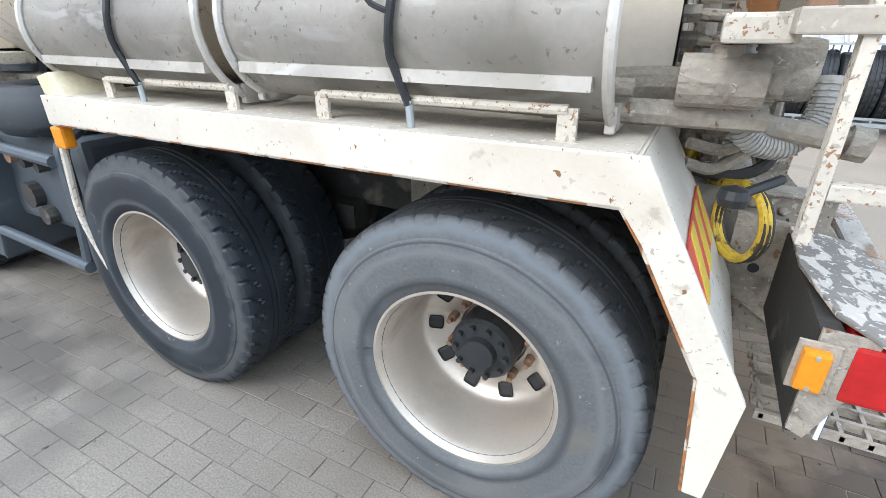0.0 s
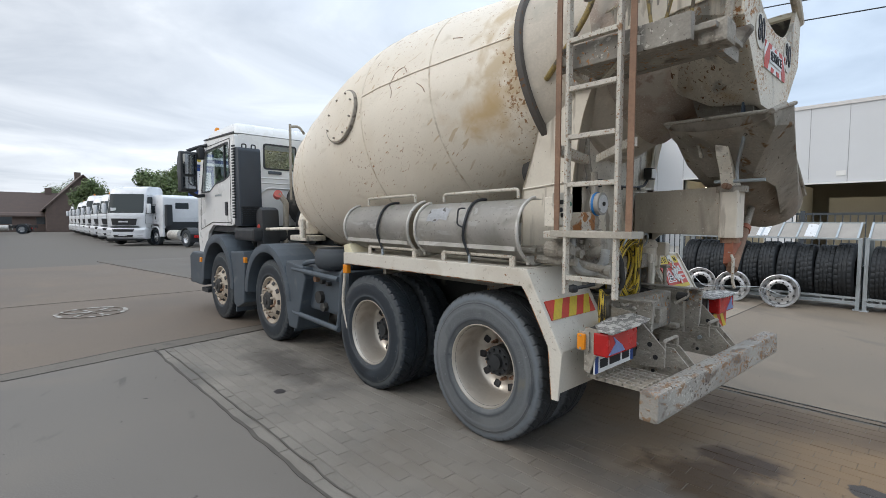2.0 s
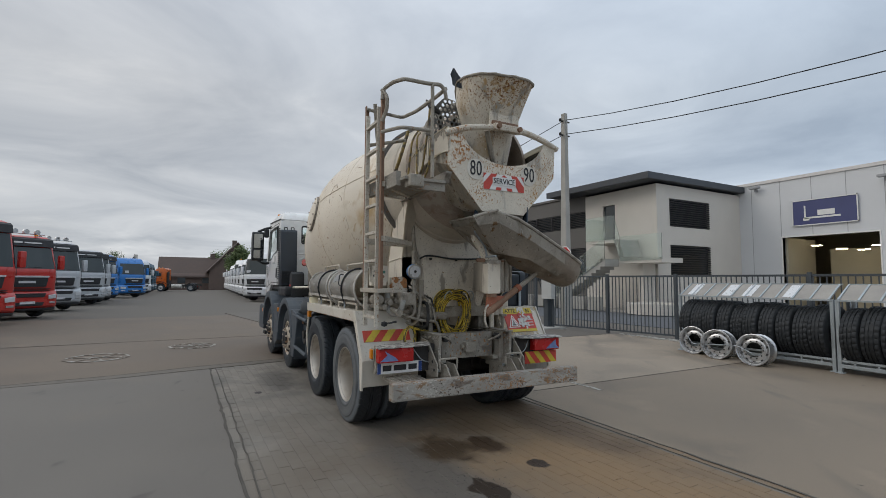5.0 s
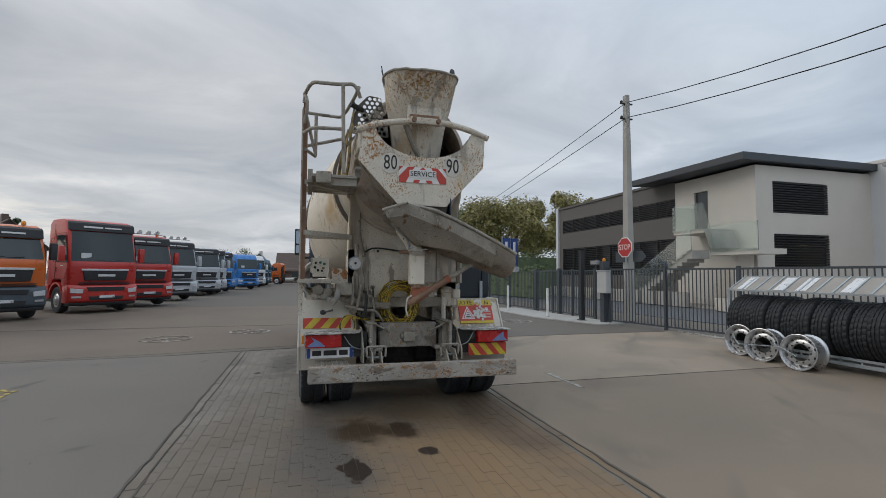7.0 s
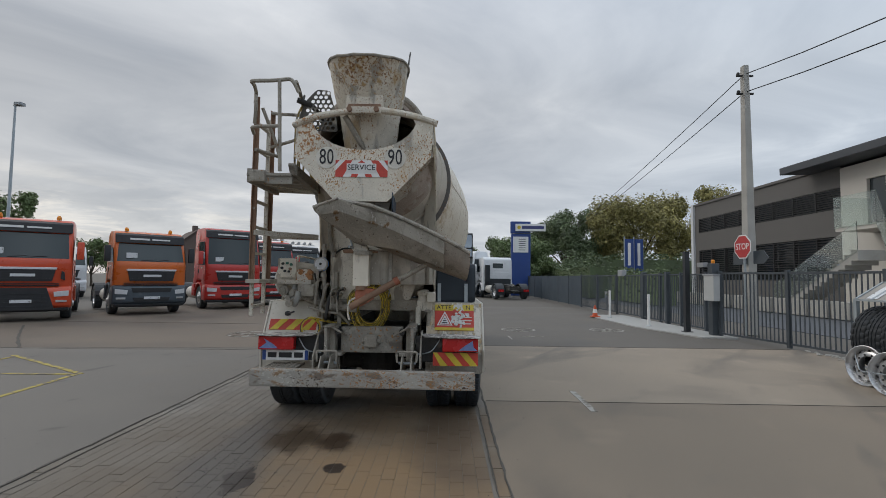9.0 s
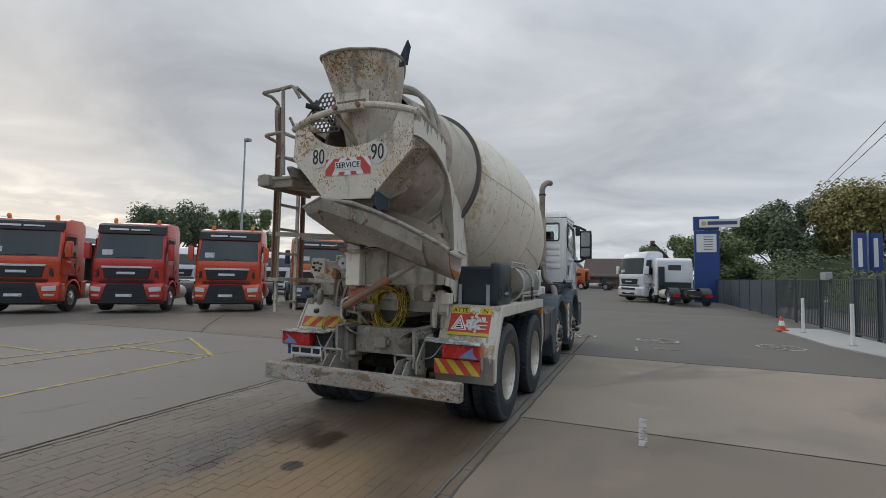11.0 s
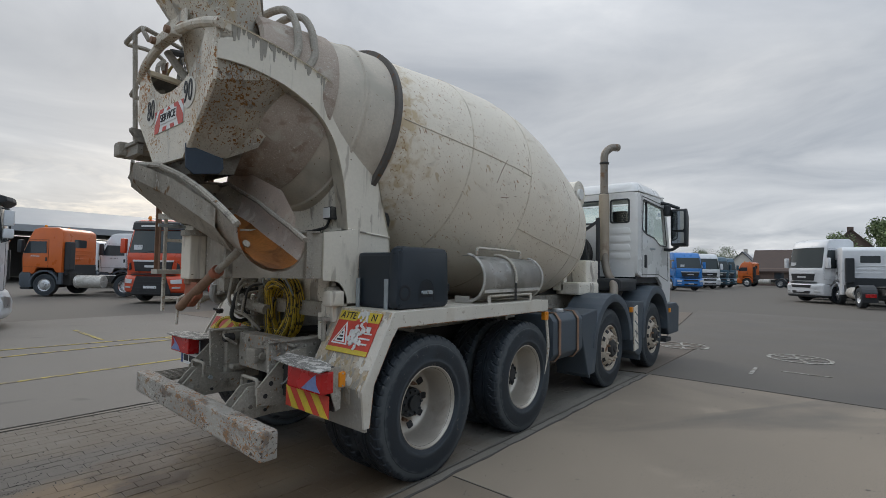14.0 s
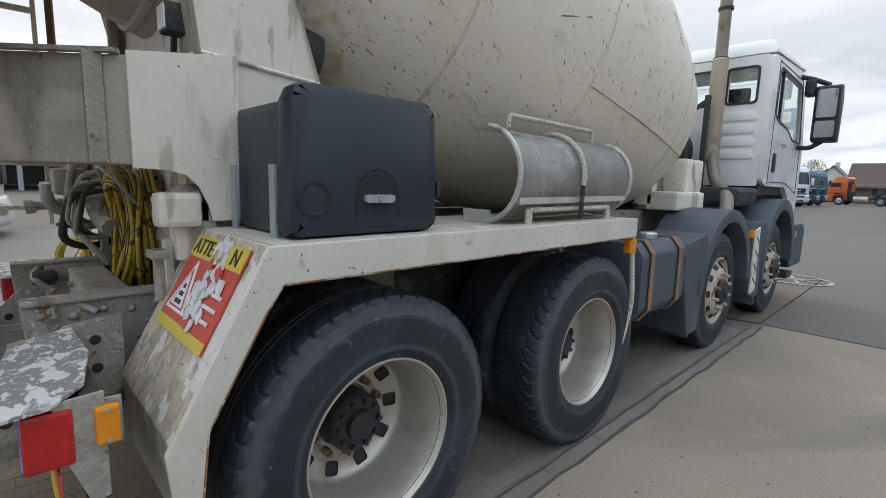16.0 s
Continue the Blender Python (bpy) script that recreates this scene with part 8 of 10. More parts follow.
tube(b, [(-4.60, -0.70, 1.95), (-4.52, -0.72, 1.98)], 0.06, 14)
part("red_filler_cap", b, surf("faded_red_cap", (0.5, 0.12, 0.10)), mixer)
b = B()
box(b, (-4.2, -0.7, 1.30), (-3.7, -0.4, 1.38), 0.02)
tube(b, [(-4.4, -0.95, 1.46), (-3.7, -0.75, 1.48)], 0.022, 10)
tube(b, [(-3.7, -0.75, 1.35), (-3.7, -0.75, 1.60)], 0.04, 10)
lathe(b, [(0.0, -0.15), (0.16, -0.15), (0.2, 0.0), (0.16, 0.15), (0.0, 0.15)], 16, Matrix.Translation((-4.0, -0.45, 1.55)))
part("water_pump", b, M_BODY, mixer)
b = B()
box(b, (-4.55, 0.20, 1.2), (-4.1, 0.70, 1.75), 0.03)
box(b, (-4.2, 0.55, 1.25), (-3.5, 0.85, 1.42), 0.03)
box(b, (-3.6, 0.45, 1.30), (-3.5, 0.62, 1.70), 0.01)
part("gear_housing", b, M_BODY, mixer)
b = B()
lathe(b, [(0.0, -0.2), (0.32, -0.18), (0.40, -0.05), (0.40, 0.1), (0.3, 0.16), (0.0, 0.18)], 32, Matrix.Translation((-4.95, 0.02, 1.85)) @ Matrix.Rotation(math.pi / 2 - TA, 4, "Y"))
part("drum_gearbox", b, M_DARK, mixer)
b = B()
bar(b, (-4.60, 0.55, 1.2), (-4.72, 0.35, 2.35), 0.05, 0.05)
bar(b, (-4.72, 0.62, 1.2), (-4.72, 0.62, 2.45), 0.05, 0.05)
bar(b, (-4.72, 0.62, 2.40), (-4.72, 0.0, 2.0), 0.04, 0.04)
part("front_drum_stand", b, M_BLACK, mixer)
# white water tank over the drum gear
b = B()
tube(b, [(-4.72, -0.02, 2.86), (-4.72, 0.30, 2.86)], 0.22, 28)
tk = part("water_tank", b, M_BODY, mixer, "white cylindrical water tank", smooth=40)
b = B()
tube(b, [(-4.72, 0.30, 2.86), (-4.72, 0.34, 2.86)], 0.09, 16)
part("tank_cap", b, M_WHITE, tk)
for i in range(2):
    b = B()
    box(b, (-4.505, 0.02, 2.86 + 0.06 * i), (-4.492, 0.26, 2.89 + 0.06 * i))
    part("lettering_bar", b, M_INDIGO, tk)
# exhaust stack on the right
b = B()
ex = bend([(-4.30, 1.02, 1.14), (-4.48, 0.98, 1.38), (-4.86, 0.72, 1.55), (-4.93, 0.64, 1.85), (-4.95, 0.63, 3.40), (-4.96, 0.63, 3.56), (-5.08, 0.70, 3.67), (-5.22, 0.76, 3.68)], 0.14, 6)
tube(b, ex, 0.062, 18)
exh = part("exhaust_pipe", b, surf("heat_stained_steel", (0.22, 0.19, 0.155), 0.5, metal=0.35, var=0.15, scale=4, layers=[((0.2, 0.12, 0.07), 6, 0.6, 0.1, 0.8)]), mixer, "tall bent exhaust stack", smooth=50)
b = B()
lathe(b, [(0.064, 1.75), (0.082, 1.77), (0.082, 2.85), (0.064, 2.87)], 22, Matrix.Translation((-4.942, 0.633, 0)))
part("heat_shield", b, M_SHIELD, exh, "tan heat-stained exhaust shield", smooth=40)
for z in (2.86, 3.38):
    b = B()
    lathe(b, [(0.064, z - 0.015), (0.075, z - 0.015), (0.075, z + 0.015), (0.064, z + 0.015)], 20, Matrix.Translation((-4.95, 0.632, 0)))
    part("clamp_band", b, M_DARK, exh)

# front wheel arches
def arch(xc, r0, r1, s, a0, a1, y0, y1, z=0.55):
    """A fender band over a wheel."""
    b = B()
    n = 14
    outer_ = [(xc + r1 * math.cos(radians(a0 + (a1 - a0) * i / n)), z + r1 * math.sin(radians(a0 + (a1 - a0) * i / n))) for i in range(n + 1)]
    inner_ = [(xc + r0 * math.cos(radians(a0 + (a1 - a0) * i / n)), z + r0 * math.sin(radians(a0 + (a1 - a0) * i / n))) for i in range(n + 1)]
    prism(b, outer_ + inner_[::-1], s * y0, s * y1, "y", 0.01)
    return b


for s in (-1, 1):
    f = part("second_axle_fender", arch(-3.82, 0.62, 0.73, s, 5, 178, 0.75, 1.23), M_SLATE, mixer, "slate grey plastic fender", smooth=40)
    b = B()
    prism(b, [(-3.22, 1.10), (-2.78, 1.05), (-2.72, 0.92), (-2.95, 0.30), (-3.15, 0.30), (-3.22, 0.55)], s * 0.80, s * 1.22, "y", 0.015)
    part("rear_skirt", b, M_SLATE, f)
    b = B()
    box(b, (-3.12, s * 0.95 - 0.22, 0.24), (-3.09, s * 0.95 + 0.22, 0.55))
    part("mud_flap", b, M_SLATE, f)
    f = part("front_fender", arch(-5.75, 0.63, 0.76, s, -4, 182, 0.80, 1.235, 0.60), M_SLATE, cab, "slate grey front fender", smooth=40)
    b = B()
    prism(b, [(-5.10, 1.12), (-4.62, 1.14), (-4.55, 0.95), (-4.60, 0.40), (-4.85, 0.30), (-5.0, 0.34)], s * 0.85, s * 1.22, "y", 0.02)
    sk = part("fender_skirt", b, M_SLATE, f)
    b = B()
    box(b, (-4.98, s * 1.0 - 0.2, 0.22), (-4.95, s * 1.0 + 0.2, 0.5))
    part("mud_flap", b, M_SLATE, f)
    b = B()
    box(b, (-4.58, s * 1.21 - 0.02, 0.98), (-4.51, s * 1.21 + 0.02, 1.06), 0.008)
    part("side_marker", b, M_ORL, f)
    b = B()
    box(b, (-6.62, s * 1.05 - 0.15, 0.35), (-6.30, s * 1.05 + 0.18, 0.42), 0.01)
    part("entry_step", b, M_BLACK, cab)
b = B()
prism(b, [(-4.78, 0.42), (-4.60, 0.40), (-4.58, 1.05), (-4.74, 1.08)], 1.222, 1.24, "y", 0.004)
bp = part("reflector_board", b, M_BODY, mixer)
for i in range(4):
    b = B()
    prism(b, [(-4.76, 0.48 + i * 0.14), (-4.61, 0.56 + i * 0.14), (-4.61, 0.58 + i * 0.14), (-4.76, 0.50 + i * 0.14)], 1.24, 1.243, "y")
    part("stripe", b, M_SLATE, bp)
# fuel tank on the right
b = B()
prism(b, [(0.72, 0.58), (1.16, 0.58), (1.22, 0.66), (1.22, 1.02), (1.16, 1.10), (0.72, 1.10)], -2.78, -2.02, "x", 0.02)
ft = part("fuel_tank", b, M_SLATE, mixer, "dark grey fuel tank with rusty straps", smooth=40)
for x in (-2.15, -2.62):
    b = B()
    prism(b, [(0.70, 0.565), (1.17, 0.565), (1.235, 0.65), (1.235, 1.03), (1.17, 1.115), (0.70, 1.115), (0.70, 1.108), (1.165, 1.108), (1.228, 1.03), (1.228, 0.65), (1.165, 0.572), (0.70, 0.572)], x - 0.025, x + 0.025, "x")
    part("tank_strap", b, M_RUST, ft)
b = B()
lathe(b, [(0.07, 0.0), (0.07, 0.03), (0.06, 0.04), (0.0, 0.04)], 20, Matrix.Translation((-2.45, 1.05, 1.10)))
part("tank_cap", b, M_SILVER, ft)
# battery and air-tank bay with side guards on the left
b = B()
box(b, (-2.85, -1.10, 0.55), (-1.98, -0.60, 1.05), 0.04)
bay = part("equipment_bay", b, M_SLATE, mixer, "slate grey equipment bay")
b = B()
tube(b, [(-2.2, -1.06, 0.62), (-2.2, -0.75, 0.62)], 0.12, 20)
part("air_tank", b, M_SLATE, bay)
for i, (x, z, r) in enumerate(((-2.62, 0.92, 0.035), (-2.48, 0.90, 0.025), (-2.35, 0.89, 0.025), (-2.55, 0.72, 0.07), (-2.45, 0.62, 0.05))):
    b = B()
    tube(b, [(x, -1.10, z), (x, -1.15, z)], r, 12)
    part("valve_fitting", b, M_RUST if i < 1 else M_DARK, bay)
for z in (0.98, 0.46):
    b = B()
    tube(b, bend([(-3.05, -1.20, z + 0.03), (-1.98, -1.22, z)], 0.05), 0.028, 10)
    part("side_guard_tube", b, M_SLATE, mixer)
b = B()
tube(b, bend([(-2.02, -1.20, 0.46), (-1.96, -1.20, 0.7), (-1.98, -1.18, 1.05), (-1.92, -1.1, 1.12)], 0.08), 0.03, 10)
tube(b, bend([(-2.95, -1.15, 0.8), (-2.9, -1.15, 1.08), (-2.7, -1.1, 1.12), (-2.2, -1.05, 1.12)], 0.08), 0.03, 10)
part("side_guard_post", b, M_SLATE, mixer)
# spare tyre carcass lying on the bay
t = thing("loose_tyre", "old black tyre lying on the equipment bay", "tyre", pose(-2.38, -0.88, 1.165))
b = B()
lathe(b, [(0.19, -0.09), (0.22, -0.11), (0.31, -0.11), (0.345, -0.06), (0.35, 0.0), (0.345, 0.06), (0.31, 0.11), (0.22, 0.11), (0.19, 0.09), (0.19, -0.09)], 48)
part("carcass", b, M_TYRE, t, smooth=50)

# ---- fence and gate ----


def fence_run(x0, x1, y0, y1, step=0.115, h=1.72, name="fence", bars_kind=True, post_every=2.5, z=0.0):
    t = thing(name, "anthracite steel bar fence", "fence", group="yard fence")
    L = math.hypot(x1 - x0, y1 - y0)
    d = Vector((x1 - x0, y1 - y0, 0)) / L
    m = Matrix.Translation((x0, y0, z)) @ Matrix.Rotation(math.atan2(d.y, d.x), 4, "Z")
    t.matrix_basis = m
    for zz in (0.10, h - 0.03):
        b = B()
        box(b, (0, -0.02, zz - 0.025), (L, 0.02, zz + 0.025))
        part("rail", b, M_FENCE, t)
    n = int(L / post_every + 0.5)
    for i in range(n + 1):
        b = B()
        x = L * i / max(n, 1)
        box(b, (x - 0.04, -0.045, 0), (x + 0.04, 0.045, h + 0.04), 0.004)
        part("post", b, M_FENCE, t)
    b = B()
    box(b, (-0.011, -0.011, 0.125), (0.011, 0.011, h - 0.05))
    me = bpy.data.meshes.new("bar")
    b.to_mesh(me), b.free()
    me.materials.append(M_FENCE)
    k = int(L / step)
    for i in range(1, k):
        x = L * i / k
        if min(abs(x - L * j / max(n, 1)) for j in range(n + 1)) > 0.05:
            share("bar", me, t, Matrix.Translation((x, 0, 0)))
    return t


fence_run(9.6, -3.2, 10.0, 9.3, 0.125, 1.80, post_every=3.2)
fence_run(-3.2, -7.4, 9.3, 8.5, 0.115, 1.80, post_every=2.1)
# sliding gate leaf and fence beyond it
fence_run(-8.6, -12.9, 8.75, 8.6, 0.115, 1.78, name="gate", post_every=1.45)
fence_run(-13.0, -20.5, 8.6, 8.3, 0.14, 1.75, post_every=2.5)
# solid screened fence farther off
t = thing("screen_fence", "anthracite mesh fence with dark privacy strips", "fence")
for i in range(12):
    x = -20.5 - i * 2.5
    b = B()
    box(b, (x - 0.03, 8.27 - i * 0.06, 0), (x + 0.03, 8.33 - i * 0.06, 1.78))
    part("post", b, M_FENCE, t)
    b = B()
    prism(b, [(x, 8.29 - i * 0.06), (x - 2.5, 8.23 - i * 0.06), (x - 2.5, 8.25 - i * 0.06), (x, 8.31 - i * 0.06)], 0.05, 1.72, "z")
    part("panel", b, surf("fence_screen", (0.05, 0.068, 0.085), 0.6, var=0.1, scale=1, fine=50), t)

# gate posts and drive
t = thing("gate_drive", "dark gate post with grey control cabinet and orange beacon", "gate")
b = B()
box(b, (-7.66, 8.30, 0), (-7.44, 8.52, 2.05), 0.01)
part("gate_post", b, M_FENCE, t)
b = B()
box(b, (-7.55, 8.12, 1.0), (-7.05, 8.30, 1.72), 0.015)
cb = part("cabinet", b, surf("cabinet_grey", (0.45, 0.46, 0.45), 0.5, var=0.04), t)
b = B()
box(b, (-7.58, 8.10, 1.70), (-7.02, 8.30, 1.75), 0.01)
part("cabinet_hood", b, M_TIN, cb)
b = B()
lathe(b, [(0.05, 0), (0.05, 0.08), (0.03, 0.11), (0, 0.11)], 12, Matrix.Translation((-7.55, 8.4, 2.05)))
part("beacon", b, M_ORL, t)
b = B()
box(b, (-8.05, 8.2, 1.95), (-7.7, 8.35, 2.08), 0.01)
part("sensor_box", b, M_TIN, t)
b = B()
tube(b, bend([(-7.8, 8.25, 1.95), (-7.75, 8.2, 1.6), (-7.65, 8.2, 1.35), (-7.6, 8.2, 1.6)], 0.08), 0.02, 6)
part("cable", b, M_BLACK, t)
t = thing("camera_post", "slim black square post on a foot plate", "post")
b = B()
box(b, (-8.35, 7.93, 0), (-8.2, 8.07, 2.42), 0.005)
box(b, (-8.40, 7.88, 0), (-8.15, 8.12, 0.05), 0.005)
part("post", b, M_BLACK, t)
for x, y, h in ((-9.9, 7.55, 1.05), (-13.1, 7.35, 1.08)):
    t = thing("bollard", "slim white painted steel bollard", "bollard", pose(x, y, 0.03), group="gate bollards")
    b = B()
    tube(b, [(0, 0, 0), (0, 0, h)], 0.045, 14)
    part("tube", b, M_WHITE, t)
    b = B()
    lathe(b, [(0.09, 0), (0.09, 0.015), (0, 0.015)], 14)
    part("foot_plate", b, M_GALV, t)
t = thing("traffic_cone", "orange and white traffic cone", "cone", pose(-13.4, 6.85, 0.03))
b = B()
lathe(b, [(0.15, 0.03), (0.11, 0.03), (0.085, 0.18), (0.06, 0.36), (0.035, 0.46), (0.0, 0.46)], 20)
part("cone", b, surf("cone_orange", (0.55, 0.09, 0.03), 0.5), t, smooth=40)
b = B()
box(b, (-0.17, -0.17, 0), (0.17, 0.17, 0.035), 0.01)
part("base", b, surf("cone_orange", (0.55, 0.09, 0.03), 0.5), t)
b = B()
lathe(b, [(0.092, 0.16), (0.068, 0.32)], 20)
part("white_band", b, M_WHITE, t)
# second gate leaf posts
for x in (-10.9, -12.9):
    t = thing("gate_pillar", "square anthracite gate pillar beside the leaf", "post", group="gate pillars")
    b = B()
    box(b, (x - 0.08, 8.56, 0), (x + 0.08, 8.72, 1.85), 0.01)
    part("pillar", b, M_FENCE, t)
for x, y in ((-14.8, 8.5),):
    t = thing("letter_box", "grey wall box on the fence", "box")
    b = B()
    box(b, (x - 0.35, y - 0.1, 1.70), (x + 0.2, y + 0.1, 1.97), 0.03)
    part("housing", b, M_TIN, t)

# utility pole, wires, stop sign
pole = thing("utility_pole", "tall tapered concrete utility pole with wires", "pole")
b = B()
loops = []
PX, PY = -8.05, 9.75
for z, w in ((0, 0.17), (8.05, 0.09)):
    loops.append([Vector((PX + w * a, PY + w * c, z)) for a, c in ((-1, -0.8), (1, -0.8), (1, 0.8), (-1, 0.8))])
ring_loft(b, loops, True, True)
part("shaft", b, M_POLE, pole)
for z in (7.75, 7.2):
    b = B()
    bar(b, (PX, PY - 0.25, z), (PX, PY + 0.25, z), 0.05, 0.05)
    lathe(b, [(0.0, 0.0), (0.04, 0.0), (0.05, 0.06), (0.03, 0.1), (0.0, 0.1)], 10, Matrix.Translation((PX, PY - 0.2, z)))
    part("insulator_arm", b, M_DARK, pole)


def wire(a, c, sag, r=0.014):
    a, c = Vector(a), Vector(c)
    b = B()
    tube(b, [a.lerp(c, i / 14) - Vector((0, 0, sag * 4 * (i / 14) * (1 - i / 14))) for i in range(15)], r, 6)
    part("wire", b, M_BLACK, pole)


wire((PX, PY, 7.8), (24, 10.4, 8.0), 1.63)
wire((PX, PY, 7.25), (24, 10.4, 7.4), 1.48)
wire((PX, PY, 7.8), (-62, 16.5, 7.4), 0.5)
wire((PX, PY, 7.25), (-62, 16.0, 6.9), 0.5)
stop = thing("stop_sign", "red octagonal stop sign with white letters", "sign")
b = B()
SX, SY, SZ = -7.75, 9.38, 2.55
sm = Matrix.Translation((SX, SY, SZ)) @ Matrix(((0.998, 0, 0.06, 0), (0.06, 0, -0.998, 0), (0, 1, 0, 0), (0, 0, 0, 1)))
lathe(b, [(0.0, 0.0), (0.37, 0.0), (0.37, 0.012), (0.0, 0.012)], 8, sm @ Matrix.Rotation(radians(22.5), 4, "Z"))
face = part("border", b, M_WHITE, stop)
b = B()
lathe(b, [(0.0, 0.012), (0.335, 0.012), (0.335, 0.018), (0.0, 0.018)], 8, sm @ Matrix.Rotation(radians(22.5), 4, "Z"))
part("face", b, surf("stop_red", (0.45, 0.03, 0.03), 0.4), stop)
write_text("letters", "STOP", 0.26, M_WHITE, sm @ Matrix.Translation((0, 0, 0.02)), stop, width=0.54)
b = B()
tube(b, [(SX, SY + 0.05, 0), (SX, SY + 0.05, 2.8)], 0.035, 10)
part("sign_post", b, M_GALV, stop)
t = thing("arrow_sign", "grey backs of two direction signs on the pole", "sign")
b = B()
prism(b, [(-8.55, 2.05), (-7.9, 2.05), (-7.9, 2.42), (-8.55, 2.42)], 9.58, 9.6, "y", 0.004)
part("panel", b, M_FENCE, t)
b = B()
prism(b, [(-7.6, 2.05), (-7.15, 2.05), (-6.95, 2.2), (-7.15, 2.42), (-7.6, 2.42)], 9.58, 9.6, "y", 0.004)
part("arrow_panel", b, M_FENCE, t)

# ---- tyre racks and rims ----
def lying_tyre_mesh(R, w):
    b = B()
    half = [(0.29, w * 0.36), (0.33, w * 0.47), (R * 0.84, w * 0.5), (R - 0.035, w * 0.46), (R - 0.008, w * 0.41), (R, w * 0.34), (R, w * 0.23), (R - 0.014, w * 0.22), (R - 0.014, w * 0.18), (R, w * 0.17), (R, w * 0.05), (R - 0.014, w * 0.04)]
    prof_ = [(r, -h) for r, h in half] + half[::-1]
    last = len(prof_) - 1

    def notch(i, k):
        e = min(i, last - i)
        if e in (4, 5, 6):
            return -0.014 if (k + (2 if i > e else 0)) % 4 == 0 else 0.0
        return -0.009 if e in (9, 10) and (k + 1) % 4 == 0 else 0.0
    lathe(b, prof_, 120, None, notch)
    me = bpy.data.meshes.new("tyre")
    bmesh.ops.recalc_face_normals(b, faces=b.faces)
    b.to_mesh(me), b.free()
    me.shade_smooth()
    me.set_sharp_from_angle(angle=radians(35))
    me.materials.append(M_NEWTYRE)
    return me


TYRE_ME = [lying_tyre_mesh(0.50, 0.29), lying_tyre_mesh(0.52, 0.30)]


def tyre_rack(x0, y0, ang, count, seed, label):
    rnd = random.Random(seed)
    m = Matrix.Translation((x0, y0, 0)) @ Matrix.Rotation(radians(ang), 4, "Z")
    t = thing("tyre_rack", label, "rack", m, group="tyre racks")
    L = 3.05
    for x in (0.0, L):
        for y in (0.0, 0.62):
            b = B()
            box(b, (x - 0.03, y - 0.03, 0.0), (x + 0.03, y + 0.03, 1.30), 0.004)
            box(b, (x - 0.06, y - 0.06, 0.0), (x + 0.06, y + 0.06, 0.02))
            part("post", b, M_GALV, t)
        b = B()
        box(b, (x - 0.025, 0.0, 0.10), (x + 0.025, 0.62, 0.15)); box(b, (x - 0.02, 0.0, 0.75), (x + 0.02, 0.62, 0.79))
        part("end_rail", b, M_GALV, t)
    for y in (0.0, 0.30, 0.62):
        b = B()
        box(b, (0, y - 0.025, 0.10), (L, y + 0.025, 0.16), 0.004)
        part("long_rail", b, M_GALV, t)
    b = B()
    box(b, (0, -0.02, 0.20), (L, 0.01, 0.24))
    for i in range(9):
        box(b, (0.2 + i * 0.33, -0.02, 0.15), (0.23 + i * 0.33, 0.01, 0.21))
    part("front_bar", b, M_GALV, t)
    # tilted top frame with paper sheets
    lo, hi = (-0.05, 1.27), (0.42, 1.56)
    for (ya, za), (yb, zb) in (((lo[0], lo[1]), (lo[0] + 0.03, lo[1] + 0.03)), ((hi[0], hi[1]), (hi[0] + 0.03, hi[1] + 0.03))):
        b = B()
        box(b, (0, ya, za), (L, yb, zb))
        part("top_rail", b, M_GALV, t)
    b = B()
    prism(b, [(lo[0] + 0.01, lo[1] + 0.006), (hi[0], hi[1]), (hi[0], hi[1] + 0.006), (lo[0] + 0.01, lo[1] + 0.012)], 0.02, L - 0.02, "x")
    part("backing_board", b, surf("weathered_board", (0.30, 0.28, 0.25), 0.7, var=0.15, scale=3), t)
    for i in range(11):
        b = B()
        x = 0.02 + i * (L - 0.06) / 10
        bar(b, (x, lo[0] + 0.02, lo[1] + 0.03), (x + 0.0, hi[0] + 0.01, hi[1] + 0.02), 0.03, 0.02)
        part("slat", b, M_GALV, t)
    for i in range(7):
        if rnd.random() < 0.6:
            x = 0.12 + i * 0.42 + rnd.uniform(0, 0.08)
            b = B()
            prism(b, [(lo[0] + 0.05, lo[1] + 0.045), (hi[0] - 0.04, hi[1] - 0.01), (hi[0] - 0.04, hi[1] - 0.006), (lo[0] + 0.05, lo[1] + 0.05)], x, x + 0.2, "x")
            part("paper_sheet", b, M_PAPER, t)
    n = count
    for i in range(n):
        me = TYRE_ME[rnd.randrange(2)]
        r = 0.50 if me is TYRE_ME[0] else 0.52
        ob = new("tyre", me)
        lean = rnd.uniform(-3, 3)
        ob.matrix_basis = m @ pose(0.20 + i * (L - 0.4) / (n - 1), 0.31 + rnd.uniform(-0.02, 0.02), 0.16 + r, 0, 90 + lean, rnd.uniform(-2, 2))
        tagged(ob, "black truck tyre standing in a steel rack", "tyre", "racked tyres")
    return t


tyre_rack(-1.85, 7.55, -1.0, 10, 1, "galvanised rack of ten standing truck tyres with paper tags")
tyre_rack(1.30, 7.45, -1.0, 10, 2, "galvanised rack full of truck tyres with a lattice top")
tyre_rack(4.45, 7.40, -1.0, 10, 4, "galvanised rack of truck tyres beside the fence")


